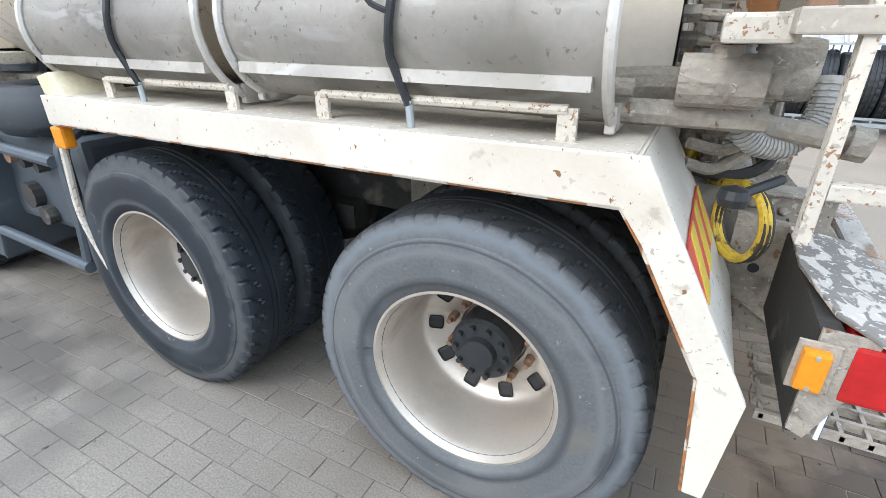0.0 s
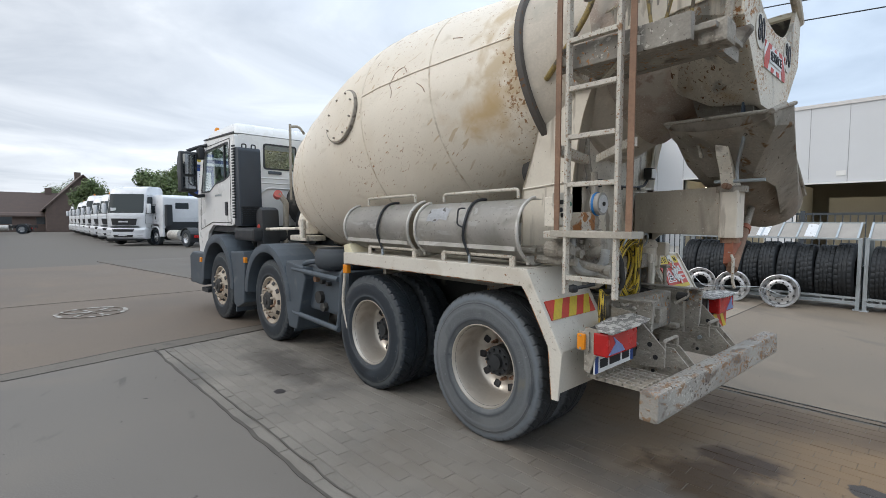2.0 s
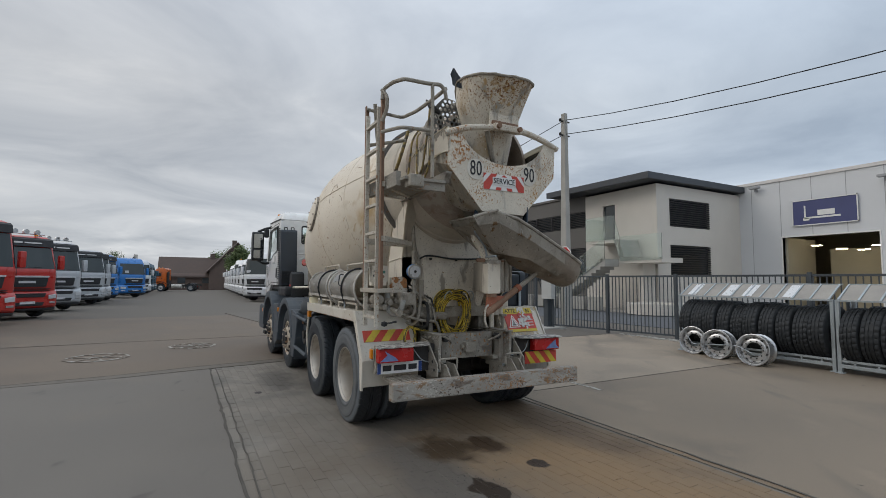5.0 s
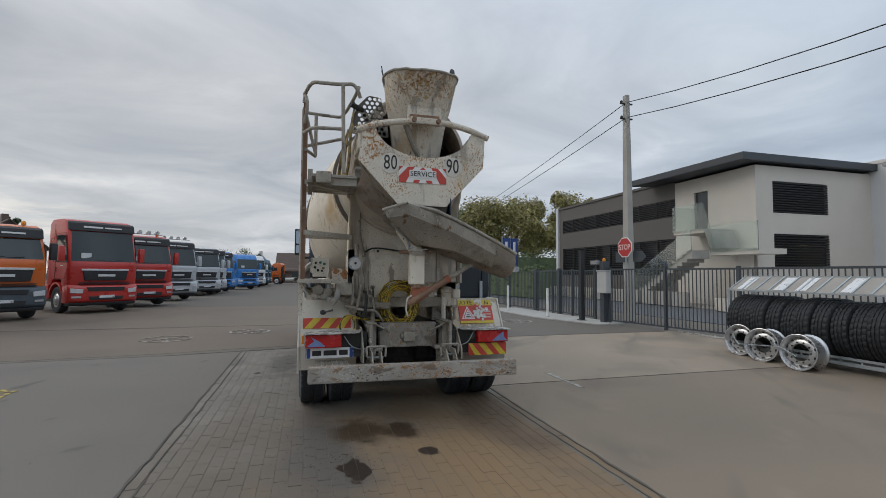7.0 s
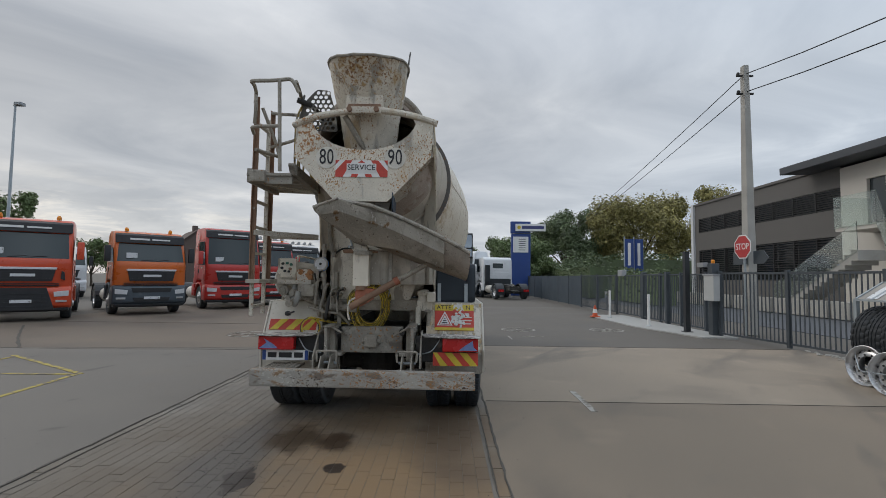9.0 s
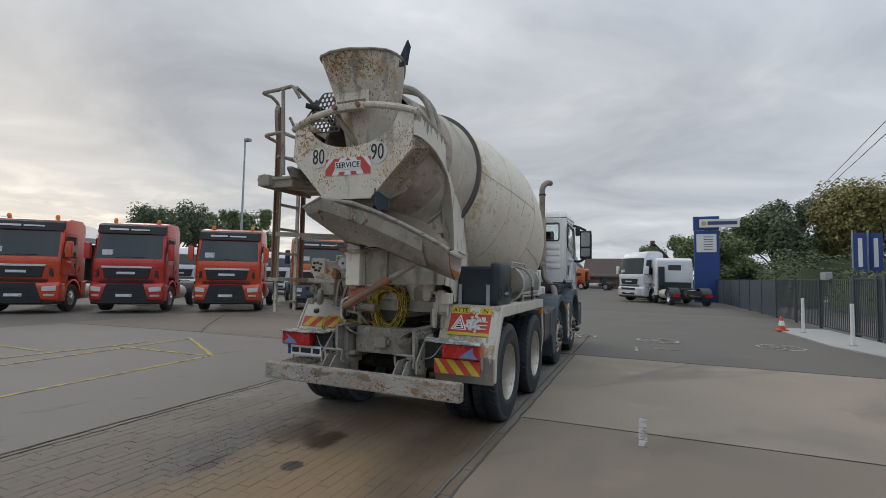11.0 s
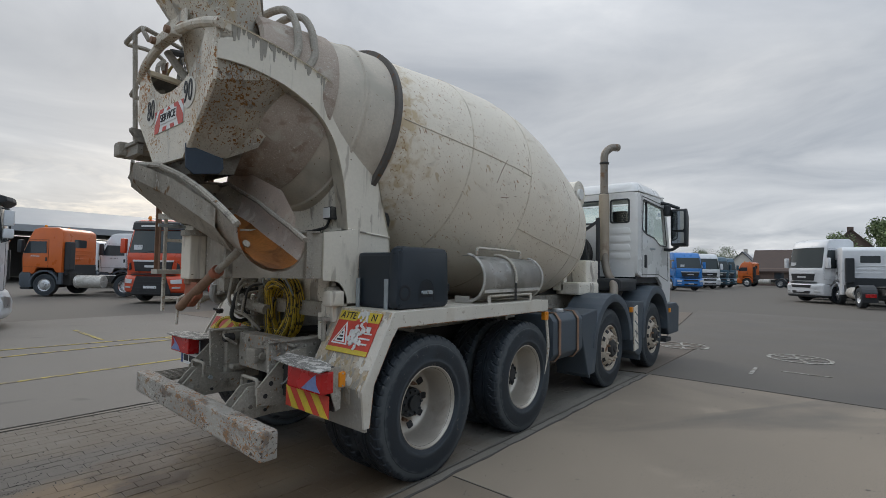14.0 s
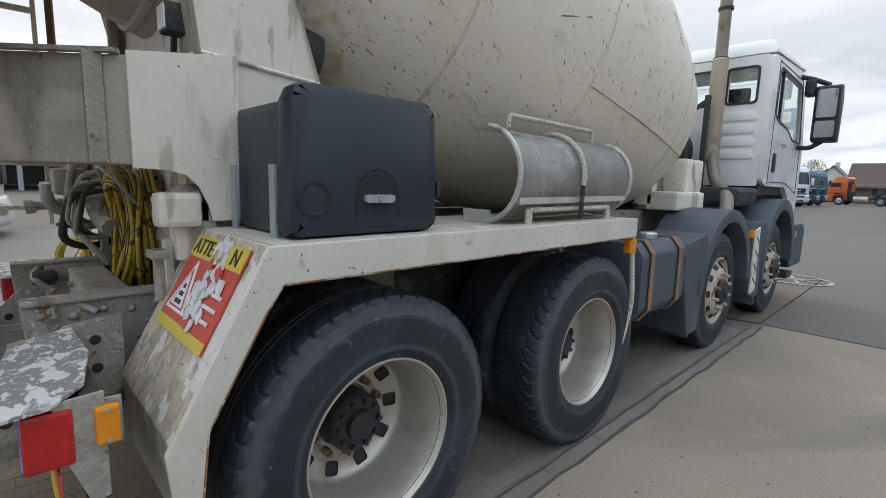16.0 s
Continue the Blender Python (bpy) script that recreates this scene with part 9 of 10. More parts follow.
def loose_rim(x, y, turn, lean):
    r = 0.30
    t = thing("wheel_rim", "bare silver truck wheel rim leaning at the rack", "wheel rim", pose(x, y, r, 90 + lean, 0, turn), group="loose rims")
    b = B()
    lathe(b, [(0.275, -0.24), (0.305, -0.235), (0.305, -0.22), (0.285, -0.20), (0.262, -0.16), (0.262, 0.0), (0.285, 0.05), (0.305, 0.07), (0.305, 0.085), (0.295, 0.088), (0.275, 0.06), (0.25, 0.01), (0.245, -0.16), (0.265, -0.22), (0.275, -0.24)], 56)
    part("barrel", b, M_SILVER, t, smooth=40)
    b = B()
    lathe(b, [(0.25, -0.02), (0.225, 0.005), (0.19, 0.02), (0.145, 0.022), (0.14, 0.0), (0.14, -0.015), (0.19, -0.01), (0.25, -0.04)], 48)
    d = part("disc", b, M_SILVER, t, smooth=40)
    for k in range(10):
        a = 2 * math.pi * k / 10
        b = B()
        lathe(b, [(0.0, 0.018), (0.015, 0.018), (0.015, 0.0265), (0.0, 0.0265)], 10, Matrix.Translation((0.167 * math.cos(a), 0.167 * math.sin(a), 0)))
        part("bolt_hole", b, M_INK, d)
        a += 0.314
        b = B()
        lathe(b, [(0.0, 0.0), (0.024, 0.0), (0.024, 0.012), (0.0, 0.012)], 10, Matrix.Translation((0.222 * math.cos(a), 0.222 * math.sin(a), -0.002)) @ Matrix.Rotation(0.5, 4, (math.sin(a), -math.cos(a), 0)))
        part("vent_hole", b, M_INK, d)
    return t


loose_rim(-1.35, 7.28, 8, -4)
loose_rim(-0.68, 7.05, 12, -4)
loose_rim(0.15, 6.88, 6, -4)
t = thing("tie_cable", "thin steel cable looped through the rims", "cable")
b = B()
tube(b, bend([(-1.85, 7.5, 0.62), (-1.5, 7.2, 0.45), (-1.2, 7.0, 0.25), (-0.7, 6.92, 0.30), (-0.1, 6.75, 0.36), (0.2, 6.7, 0.25)], 0.1), 0.008, 6)
part("cable", b, M_GALV, t)
# gravel heap by the fence
rnd = random.Random(9)
b = B()
for i in range(160):
    x, y = rnd.gauss(-3.2, 0.7), rnd.gauss(8.95, 0.10)
    r = rnd.uniform(0.02, 0.05)
    lathe(b, [(0, 0), (r, r * 0.2), (r * 0.7, r * 0.7), (0, r * 0.8)], 5, Matrix.Translation((x, y, 0)))
tagged(part("gravel", b, M_POLE, None, "small grey rubble along the fence foot"), category="gravel", kind="stuff")

# ---- street behind the fence ----
tagged(slab("road", [(-60, 10.6), (30, 13.0), (30, 18.0), (-60, 16.6)], surf("street_asphalt", (0.09, 0.095, 0.105), 0.8, var=0.08, scale=1, fine=80), -0.012, "grey street behind the fence"), kind="structure")
tagged(slab("footpath", [(-60, 16.62), (30, 18.02), (30, 27.9), (-60, 27.9)], surf("pale_path", (0.33, 0.31, 0.28), 0.85, var=0.08, scale=1, fine=60), 0.03, "pale paved forecourt"), kind="structure")
for i in range(14):
    t = thing("planter_block", "grey concrete block kerb by the office", "planter", group="kerb blocks")
    b = B()
    box(b, (-29 + i * 1.15, 16.9, 0.03), (-28.1 + i * 1.15, 17.2, 0.75), 0.02)
    part("block", b, M_POLE, t)
t = thing("planter_bed", "round planter with low green plants", "planter")
b = B()
lathe(b, [(1.3, 0.03), (1.35, 0.55), (1.2, 0.55), (1.2, 0.4), (0, 0.4)], 32, Matrix.Translation((-10.2, 17.6, 0)))
part("tub", b, M_PLASTER, t)

# ---- totem, flags, lamp ----
tot = thing("totem_sign", "tall blue totem sign with white panels", "sign")
b = B()
box(b, (-36.2, 6.45, 0), (-35.8, 8.15, 5.45), 0.02)
part("lower_slab", b, M_BLUE, tot)
b = B()
box(b, (-36.25, 6.40, 5.5), (-35.75, 8.15, 6.55), 0.02)
part("upper_slab", b, M_BLUE, tot)
b = B()
box(b, (-35.78, 6.8, 5.68), (-35.6, 9.45, 6.32), 0.02)
pan = part("name_panel", b, M_WHITE, tot)
b = B()
box(b, (-35.6, 7.35, 5.88), (-35.59, 9.3, 6.14))
part("name_bar", b, M_INDIGO, pan)
b = B()
lathe(b, [(0, 0), (0.16, 0), (0.16, 0.02), (0, 0.02)], 16, facing_rear(-35.6, 7.1, 6.0))
part("logo_disc", b, M_YEL, pan)
b = B()
box(b, (-35.8, 6.6, 3.8), (-35.76, 7.95, 5.2), 0.01)
pan = part("list_panel", b, M_WHITE, tot)
for i in range(6):
    b = B()
    box(b, (-35.76, 7.1, 4.0 + i * 0.19), (-35.752, 7.7, 4.05 + i * 0.19))
    part("text_bar", b, M_INK, pan)
for i, (x, fy) in enumerate(((-30.0, 14.25), (-30.2, 15.05))):
    t = thing("flag", "blue vertical banner flag on a pale mast", "flag", group="banner flags")
    b = B()
    tube(b, [(x, fy, 0), (x, fy, 4.8)], 0.05, 10)
    part("mast", b, M_GALV, t)
    b = B()
    box(b, (x + 0.05, fy - 0.04, 2.2), (x + 0.66, fy, 4.6))
    bmesh.ops.rotate(b, verts=b.verts[:], cent=(x, fy, 0), matrix=Matrix.Rotation(radians(60), 3, "Z"))
    f = part("banner", b, M_BLUE, t)
    b = B()
    box(b, (x + 0.26, fy - 0.05, 2.6), (x + 0.46, fy - 0.045, 4.3))
    bmesh.ops.rotate(b, verts=b.verts[:], cent=(x, fy, 0), matrix=Matrix.Rotation(radians(60), 3, "Z"))
    part("lettering_bar", b, M_WHITE, f)
lampost = thing("street_lamp", "tall slim steel yard lamp with a floodlight head", "lamp", pose(-23.5, -27.0, 0))
b = B()
loops = [[Vector((r * math.cos(a), r * math.sin(a), z)) for a in [math.pi / 4 * k for k in range(8)]] for z, r in ((0, 0.12), (12.2, 0.06))]
ring_loft(b, loops, True, True)
part("mast", b, M_GALV, lampost)
b = B()
bar(b, (0, -0.1, 12.2), (0, 0.3, 12.2), 0.08, 0.08)
box(b, (-0.2, 0.05, 12.2), (0.2, 0.5, 12.4), 0.03)
part("head", b, M_TIN, lampost)
b = B()
box(b, (0.1, -0.28, 4.4), (0.16, 0.28, 4.95))
bs = part("letter_board", b, M_WHITE, lampost)
write_text("letter", "B", 0.45, M_RED, facing_rear(0.165, 0, 4.68), bs)

# ---- trees and hedges ----
def tree(x, y, h, spread, leaf, seed, label, trunk_h=0.3, n=2600, low=0.25, loose=1.0):
    rnd = random.Random(seed)
    t = thing("tree", label, "tree", pose(x, y, 0))
    b = B()
    th = h * trunk_h
    top = Vector((rnd.uniform(-0.3, 0.3), rnd.uniform(-0.3, 0.3), th))
    r0 = 0.035 * h * 0.6
    def limb(a, c, ra, rb):
        d, s, u = frame_of(c - a)
        k = 7
        ring_loft(b, [[p + r * (math.cos(2 * math.pi * j / k) * s + math.sin(2 * math.pi * j / k) * u) for j in range(k)] for p, r in ((a, ra), (a.lerp(c, 0.5) + s * 0.04 * (c - a).length, (ra + rb) / 2), (c, rb))])
    limb(Vector((0, 0, 0)), top, r0, r0 * 0.75)
    clumps = []
    for i in range(11):
        a = 2 * math.pi * i / 11 + rnd.uniform(-0.3, 0.3)
        e = rnd.uniform(0.15, 1.2)
        L = rnd.uniform(0.55, 1.0)
        tip = top + Vector((math.cos(a) * spread * 0.42 * L * math.cos(e), math.sin(a) * spread * 0.42 * L * math.cos(e), (h - th) * 0.8 * L * (0.25 + 0.75 * math.sin(e))))
        limb(top, tip, r0 * 0.45, r0 * 0.12)
        clumps.append((tip, rnd.uniform(0.16, 0.26) * spread * loose))
        for q in range(3):
            a2 = a + rnd.uniform(-0.9, 0.9)
            tip2 = tip + Vector((math.cos(a2), math.sin(a2), rnd.uniform(-0.3, 0.7))) * spread * rnd.uniform(0.10, 0.2)
            limb(tip, tip2, r0 * 0.12, r0 * 0.04)
            clumps.append((tip2, rnd.uniform(0.10, 0.19) * spread * loose))
            if loose < 1:
                clumps.append((tip2 - Vector((0, 0, 0.13 * spread)), 0.09 * spread)); clumps.append((tip2 - Vector((rnd.uniform(-0.3, 0.3), rnd.uniform(-0.3, 0.3), 0.25 * spread)), 0.07 * spread))
    part("trunk", b, M_BARK, t)
    v, f = [], []
    for i in range(int(n * 3.6)):
        c, r = clumps[rnd.randrange(len(clumps))]
        d = Vector((rnd.gauss(0, 1), rnd.gauss(0, 1), rnd.gauss(0, 0.8))).normalized()
        p = c + d * r * rnd.random() ** 0.4
        if p.z < h * low * 0.6:
            continue
        sz = rnd.uniform(0.10, 0.21) * (h / 10) ** 0.5
        nrm = (d + Vector((rnd.gauss(0, 0.6), rnd.gauss(0, 0.6), rnd.gauss(0.3, 0.6)))).normalized()
        _, s, u = frame_of(nrm)
        k = len(v)
        ang = rnd.uniform(0, 3.14)
        s, u = s * math.cos(ang) + u * math.sin(ang), u * math.cos(ang) - s * math.sin(ang)
        v += [p - s * sz, p + u * sz * 0.5 + nrm * sz * 0.15, p + s * sz, p - u * sz * 0.5 + nrm * sz * 0.15]
        f.append((k, k + 1, k + 2, k + 3))
    me = bpy.data.meshes.new("crown")
    me.from_pydata(v, [], f)
    me.materials.append(leaf)
    ob = new("crown", me)
    ob.parent = t
    tagged(ob, kind="stuff")
    return t


tree(-60, 27.5, 16.6, 13.0, M_LEAFY, 1, "broad maple tree with yellowing autumn leaves", 0.22, 9000)
tree(-62, 17.5, 14.0, 9.5, M_LEAFD, 2, "dense dark green tree behind the hedge", 0.2, 6000)
tree(-66, 13.0, 10.0, 8.0, M_LEAFD, 3, "dark green tree behind the totem sign", 0.2, 4000)
tree(-60, 41, 16.0, 11.0, M_LEAFY, 4, "yellow-green tree beside the office wing", 0.25, 6000)
tree(-64, 22, 8.5, 7.0, M_LEAF, 5, "bushy green tree in the row", 0.15, 3500)
tree(-44, 9.5, 6.0, 4.5, M_LEAF, 6, "small green tree behind the totem sign", 0.12, 3500)
tree(-47.3, -55, 13.3, 5.5, M_LEAF, 7, "tall birch tree behind the parked trucks", 0.3, 2600, 0.25, 0.75)
tree(-52.8, -55, 14.0, 7, M_LEAF, 8, "birch with hanging green branches", 0.3, 3000, 0.2, 0.75)
tree(-48, -40, 6.4, 4.5, M_LEAF, 9, "small green tree behind the parked trucks", 0.2, 2200)
tree(-71, -40, 11.4, 2.2, M_LEAFD, 19, "slim poplar top behind the red tractor", 0.2, 1600)
tree(-35.5, -50, 13.4, 10, M_LEAFD, 11, "broad dark tree behind the orange truck", 0.22, 4800, 0.2, 0.8)
tree(-62, -40, 8.5, 3.0, M_LEAFD, 12, "slim dark green poplar tree", 0.1, 2500)
tree(-92, 4, 8, 8, M_LEAF, 13, "round tree behind the brown house", 0.25, 2500)
tree(-60, 4.0, 6.5, 5.0, M_LEAF, 14, "tree behind the white tractors", 0.2, 2500)
tree(-48, 9.0, 9.0, 6.0, M_LEAF, 15, "green tree by the tractor row", 0.2, 4000)
tree(-125, -20, 9, 10, M_LEAFD, 16, "dark tree far off beyond the yard", 0.2, 1500)


def hedge(x0, y0, x1, y1, h, w, seed, label):
    rnd = random.Random(seed)
    L = math.hypot(x1 - x0, y1 - y0)
    v, f = [], []
    for i in range(int(L * h * 55)):
        s = rnd.random()
        p = Vector((x0 + (x1 - x0) * s, y0 + (y1 - y0) * s, 0)) + Vector((-(y1 - y0) / L, (x1 - x0) / L, 0)) * (rnd.uniform(-w, w) / 2) + Vector((0, 0, (h + 0.25 * math.sin(s * L * 0.9) + 0.15 * math.sin(s * L * 2.3)) * rnd.random() ** 0.5))
        a, sz = rnd.uniform(0, 6.28), rnd.uniform(0.08, 0.16)
        n_ = Vector((rnd.gauss(0, 1), rnd.gauss(0, 1), rnd.gauss(0.4, 1))).normalized()
        _, q, u = frame_of(n_)
        k = len(v)
        v += [p - q * sz, p + u * sz * 0.6, p + q * sz, p - u * sz * 0.6]
        f.append((k, k + 1, k + 2, k + 3))
    me = bpy.data.meshes.new("hedge")
    me.from_pydata(v, [], f)
    me.materials.append(M_LEAFD)
    ob = new("hedge", me)
    tagged(ob, label, "hedge", kind="stuff")
    b = B()
    bar(b, (x0, y0, h * 0.42), (x1, y1, h * 0.42), w * 0.7, h * 0.8)
    part("hedge_core", b, M_LEAFD, ob)


hedge(-62, 11.5, -31, 12.5, 3.0, 1.6, 1, "trimmed dark green hedge behind the fence")
hedge(-52, 15.0, -50, 36, 4.7, 3.0, 4, "tall dark hedge of shrubs behind the street")
hedge(-30, 13.5, -22, 13.8, 2.2, 1.4, 2, "low green hedge by the office wing")
hedge(-82, -9, -80, 10, 1.6, 1.2, 3, "green hedge before the brown house")

# ---- parked trucks ----
def truck_wheel(parent, x, y, s, rear=False):
    w = new("wheel")
    w.parent = parent
    w.matrix_basis = pose(x, y, 0.51, -90 * s, 0, 0)
    b = B()
    lathe(b, [(0.29, -0.28), (0.40, -0.30), (0.49, -0.28), (0.51, -0.24), (0.51, -0.05), (0.49, -0.01), (0.40, 0.0), (0.29, -0.02)], 36)
    part("tyre", b, M_TYRE, w, smooth=40)
    b = B()
    pr = [(0.29, -0.05), (0.305, -0.02), (0.28, -0.04), (0.25, -0.10), (0.22, -0.15), (0.1, -0.16), (0.1, -0.06), (0.0, -0.06)] if rear else [(0.29, -0.05), (0.305, -0.02), (0.28, -0.03), (0.24, -0.04), (0.18, 0.01), (0.11, 0.01), (0.09, 0.05), (0.0, 0.05)]
    lathe(b, pr, 28)
    part("rim", b, M_SILVER, w, smooth=40)
    return w


def bow(b, cut=0.24):
    """Curve the front of a cab in plan: its corners swing back."""
    for k in range(-4, 5):
        bmesh.ops.bisect_plane(b, geom=b.verts[:] + b.edges[:] + b.faces[:], plane_co=(k * cut + 0.001, 0, 0), plane_no=(1, 0, 0))
    for v in b.verts:
        if v.co.y < 1.0:
            v.co.y += 0.24 * min(abs(v.co.x) / 1.22, 1.1) ** 3.2 * (1.0 - max(v.co.y, 0.0))
    return b


def tractor(m, colour, label, h=3.45, sleeper=2.25, dark_bumper=False, visor=True, lamps=False, beacon=True, chassis=True, bright=True, meshed=False, name="tractor_unit"):
    """A forward-control tractor that faces local -y, its front at y = 0."""
    t = thing(name, label, "truck", m, group="parked trucks")
    W = 1.22
    D = sleeper
    low = M_SLATE if dark_bumper else colour
    c = new("cab")
    c.parent = t
    b = B()
    sd = [(0.06, 1.02), (0.0, 1.9), (0.10, 2.15), (0.38, h - 0.42), (0.62, h - 0.08), (0.95, h), (D - 0.25, h + 0.02), (D, h - 0.15), (D, 1.08), (1.75, 1.08), (1.62, 1.3), (0.85, 1.3), (0.7, 1.02)]
    prism(b, [(y, z) for y, z in sd], -W, W, "x", 0.09)
    for v in b.verts:
        v.co.x *= 1.0 - 0.05 * max(0.0, (v.co.z - 1.9) / 1.6)
    bow(b)
    part("cab_shell", b, colour, c, smooth=45)
    b = B()
    prism(b, [(0.04, 0.40), (-0.07, 0.50), (-0.09, 0.98), (0.02, 1.12), (0.55, 1.06), (0.62, 0.40)], -W - 0.01, W + 0.01, "x", 0.05)
    bow(b)
    bp_ = part("bumper", b, low, c, smooth=45)
    b = B()
    prism(b, [(0.06, 0.30), (-0.04, 0.34), (-0.06, 0.42), (0.5, 0.42), (0.5, 0.30)], -W + 0.05, W - 0.05, "x", 0.02)
    bow(b)
    part("lower_skirt", b, M_BLACK, bp_)
    if meshed:
        for s in (-1, 1):
            b = B()
            prism(b, [(s * 0.93, 1.36), (s * 1.05, 1.30), (s * 1.02, 1.58), (s * 0.95, 1.62)], -0.02, 0.05, "y", 0.01)
            bow(b)
            part("air_gill", b, M_BLACK, c)
        b = B()
        prism(b, [(-0.82, 0.36), (0.82, 0.36), (0.72, 0.70), (0.60, 1.08), (-0.60, 1.08), (-0.72, 0.70)], -0.105, -0.06, "y", 0.01)
        bow(b)
        li = part("lower_intake", b, M_INK, bp_)
        for q in range(4):
            b = B()
            box(b, (-0.66 + 0.02 * q, -0.118, 0.48 + 0.13 * q), (0.66 - 0.02 * q, -0.10, 0.50 + 0.13 * q))
            bow(b)
            part("intake_bar", b, M_BLACK, li)
    else:
        for z0, z1, wd in ((0.52, 0.66, 0.56), (0.86, 1.02, 0.62)):
            b = B()
            prism(b, [(-wd, z0), (wd, z0), (wd + 0.06, z1), (-wd - 0.06, z1)], -0.105, -0.06, "y", 0.01)
            bow(b)
            part("air_slot", b, M_INK, bp_)
    for s in (-1, 1):
        b = B()
        prism(b, [(s * 0.80, 0.78), (s * 1.16, 0.80), (s * 1.16, 0.98), (s * 0.78, 0.94)], -0.105, -0.06, "y", 0.01)
        bow(b)
        part("headlight", b, M_TRIM, bp_)
        b = B()
        prism(b, [(s * 0.84, 0.60), (s * 1.12, 0.60), (s * 1.12, 0.67), (s * 0.84, 0.67)], -0.105, -0.07, "y", 0.008)
        bow(b)
        part("fog_light", b, M_SILVER, bp_)
    b = B()
    prism(b, [(-0.26, 0.60), (0.26, 0.60), (0.26, 0.70), (-0.26, 0.70)], -0.125, -0.10, "y")
    part("number_plate", b, M_PAPER, bp_)
    # grille with a bright bar
    b = B()
    prism(b, [(-0.72, 1.28), (0.72, 1.28), (0.80, 1.66), (-0.80, 1.66)], -0.02, 0.06, "y", 0.015)
    bow(b)
    gr = part("grille", b, M_INK, c)
    for z in (1.36, 1.58):
        b = B()
        box(b, (-0.70, -0.03, z - 0.008), (0.70, 0.0, z + 0.008))
        bow(b)
        part("grille_bar", b, M_BLACK, gr)
    b = B()
    prism(b, [(-0.82, 1.66), (0.82, 1.66), (0.84, 1.73), (-0.84, 1.73)], -0.03, 0.05, "y", 0.008)
    bow(b)
    part("bright_bar", b, M_TRIM if bright else M_BLACK, gr)
    b = B()
    prism(b, [(-0.30, 1.43), (0.30, 1.43), (0.30, 1.52), (-0.30, 1.52)], -0.035, -0.01, "y", 0.006)
    part("maker_badge", b, M_TRIM, gr)
    for z in (1.14, 1.20):
        b = B()
        box(b, (-0.9, -0.035, z - 0.012), (0.9, 0.03, z + 0.012))
        bow(b)
        part("slot", b, M_BLACK, gr)
    # windscreen
    b = B()
    ws0, ws1 = (0.07, 2.02), (0.36, h - 0.50)
    ring_loft(b, [[Vector((x * (W - 0.10), ws0[0] - 0.03, ws0[1])) for x in (-1, 1)], [Vector((x * (W - 0.16), ws1[0] - 0.03, ws1[1])) for x in (-1, 1)]], False)
    bow(b)
    bmesh.ops.solidify(b, geom=b.faces[:], thickness=0.02)
    part("windscreen", b, M_SCREEN, c, smooth=60)
    b = B()
    box(b, (-0.85, 0.10, 2.14), (-0.5, 0.13, 2.34))
    part("paper_in_window", b, M_PAPER, c)
    for s in (-1, 0):
        b = B()
        tube(b, [(s * 0.5 + 0.1, 0.035, 2.05), (s * 0.5 + 0.55, 0.06, 2.10)], 0.012, 6)
        part("wiper", b, M_BLACK, c)
    if visor:
        b = B()
        prism(b, [(0.26, h - 0.48), (0.34, h - 0.18), (0.50, h - 0.10), (0.48, h - 0.44)], -W + 0.06, W - 0.06, "x", 0.02)
        bow(b)
        vz = part("sun_visor", b, M_INK, c, "dark sun visor with white lettering bars")
        b = B()
        box(b, (-0.72, 0.275, h - 0.36), (-0.08, 0.30, h - 0.29)); box(b, (0.0, 0.275, h - 0.355), (0.62, 0.30, h - 0.30))
        bow(b)
        part("lettering_bar", b, M_WHITE, vz)
    for s in (-1, 1):
        b = B()
        prism(b, [(0.30, 1.98), (0.52, h - 0.66), (1.30, h - 0.66), (1.32, 2.0)], s * (W + 0.005) - 0.006, s * (W + 0.005) + 0.006, "x", 0.004)
        part("side_window", b, M_WIN, c)
        b = B()
        box(b, (s * (W + 0.19) - 0.10, 0.22, 2.0), (s * (W + 0.19) + 0.10, 0.42, 2.60), 0.05)
        part("mirror", b, M_BLACK if dark_bumper or not bright else colour, c, smooth=45)
        b = B()
        box(b, (s * (W + 0.004) - 0.012, 1.28, 1.62), (s * (W + 0.004) + 0.012, 1.36, 1.80), 0.006)
        part("door_handle", b, M_BLACK, c)
        b = B()
        xo = s * (W + 0.0015)
        for (ya, za), (yb, zb) in (((0.24, 1.34), (0.24, 2.0)), ((1.40, 1.34), (1.40, h - 0.58)), ((0.24, 1.34), (1.40, 1.34)), ((0.50, h - 0.58), (1.40, h - 0.58))):
            bar(b, (xo, ya, za), (xo, yb, zb), 0.008, 0.010)
        part("door_gap", b, M_INK, c)
        for z in (0.46, 0.78, 1.10):
            b = B()
            box(b, (s * (W - 0.12) - 0.11, 0.30, z - 0.03), (s * (W - 0.12) + 0.125, 0.62, z), 0.01)
            part("entry_step", b, M_BLACK, c)
        b = B()
        box(b, (s * (W + 0.003) - 0.004, 0.62, 1.83), (s * (W + 0.003) + 0.004, 1.02, 1.87))
        part("door_badge", b, M_SILVER, c)
        b = B()
        box(b, (s * (W - 0.03) - 0.06, 1.9, 0.55), (s * (W - 0.03) + 0.06, D + 0.05, 1.10), 0.02)
        part("side_fairing", b, low, c)
        b = B()
        n = 10
        arc_o = [(1.25 + 0.66 * math.cos(radians(180 * i / n)), 0.55 + 0.66 * math.sin(radians(180 * i / n))) for i in range(n + 1)]
        arc_i = [(1.25 + 0.58 * math.cos(radians(180 * i / n)), 0.55 + 0.58 * math.sin(radians(180 * i / n))) for i in range(n + 1)]
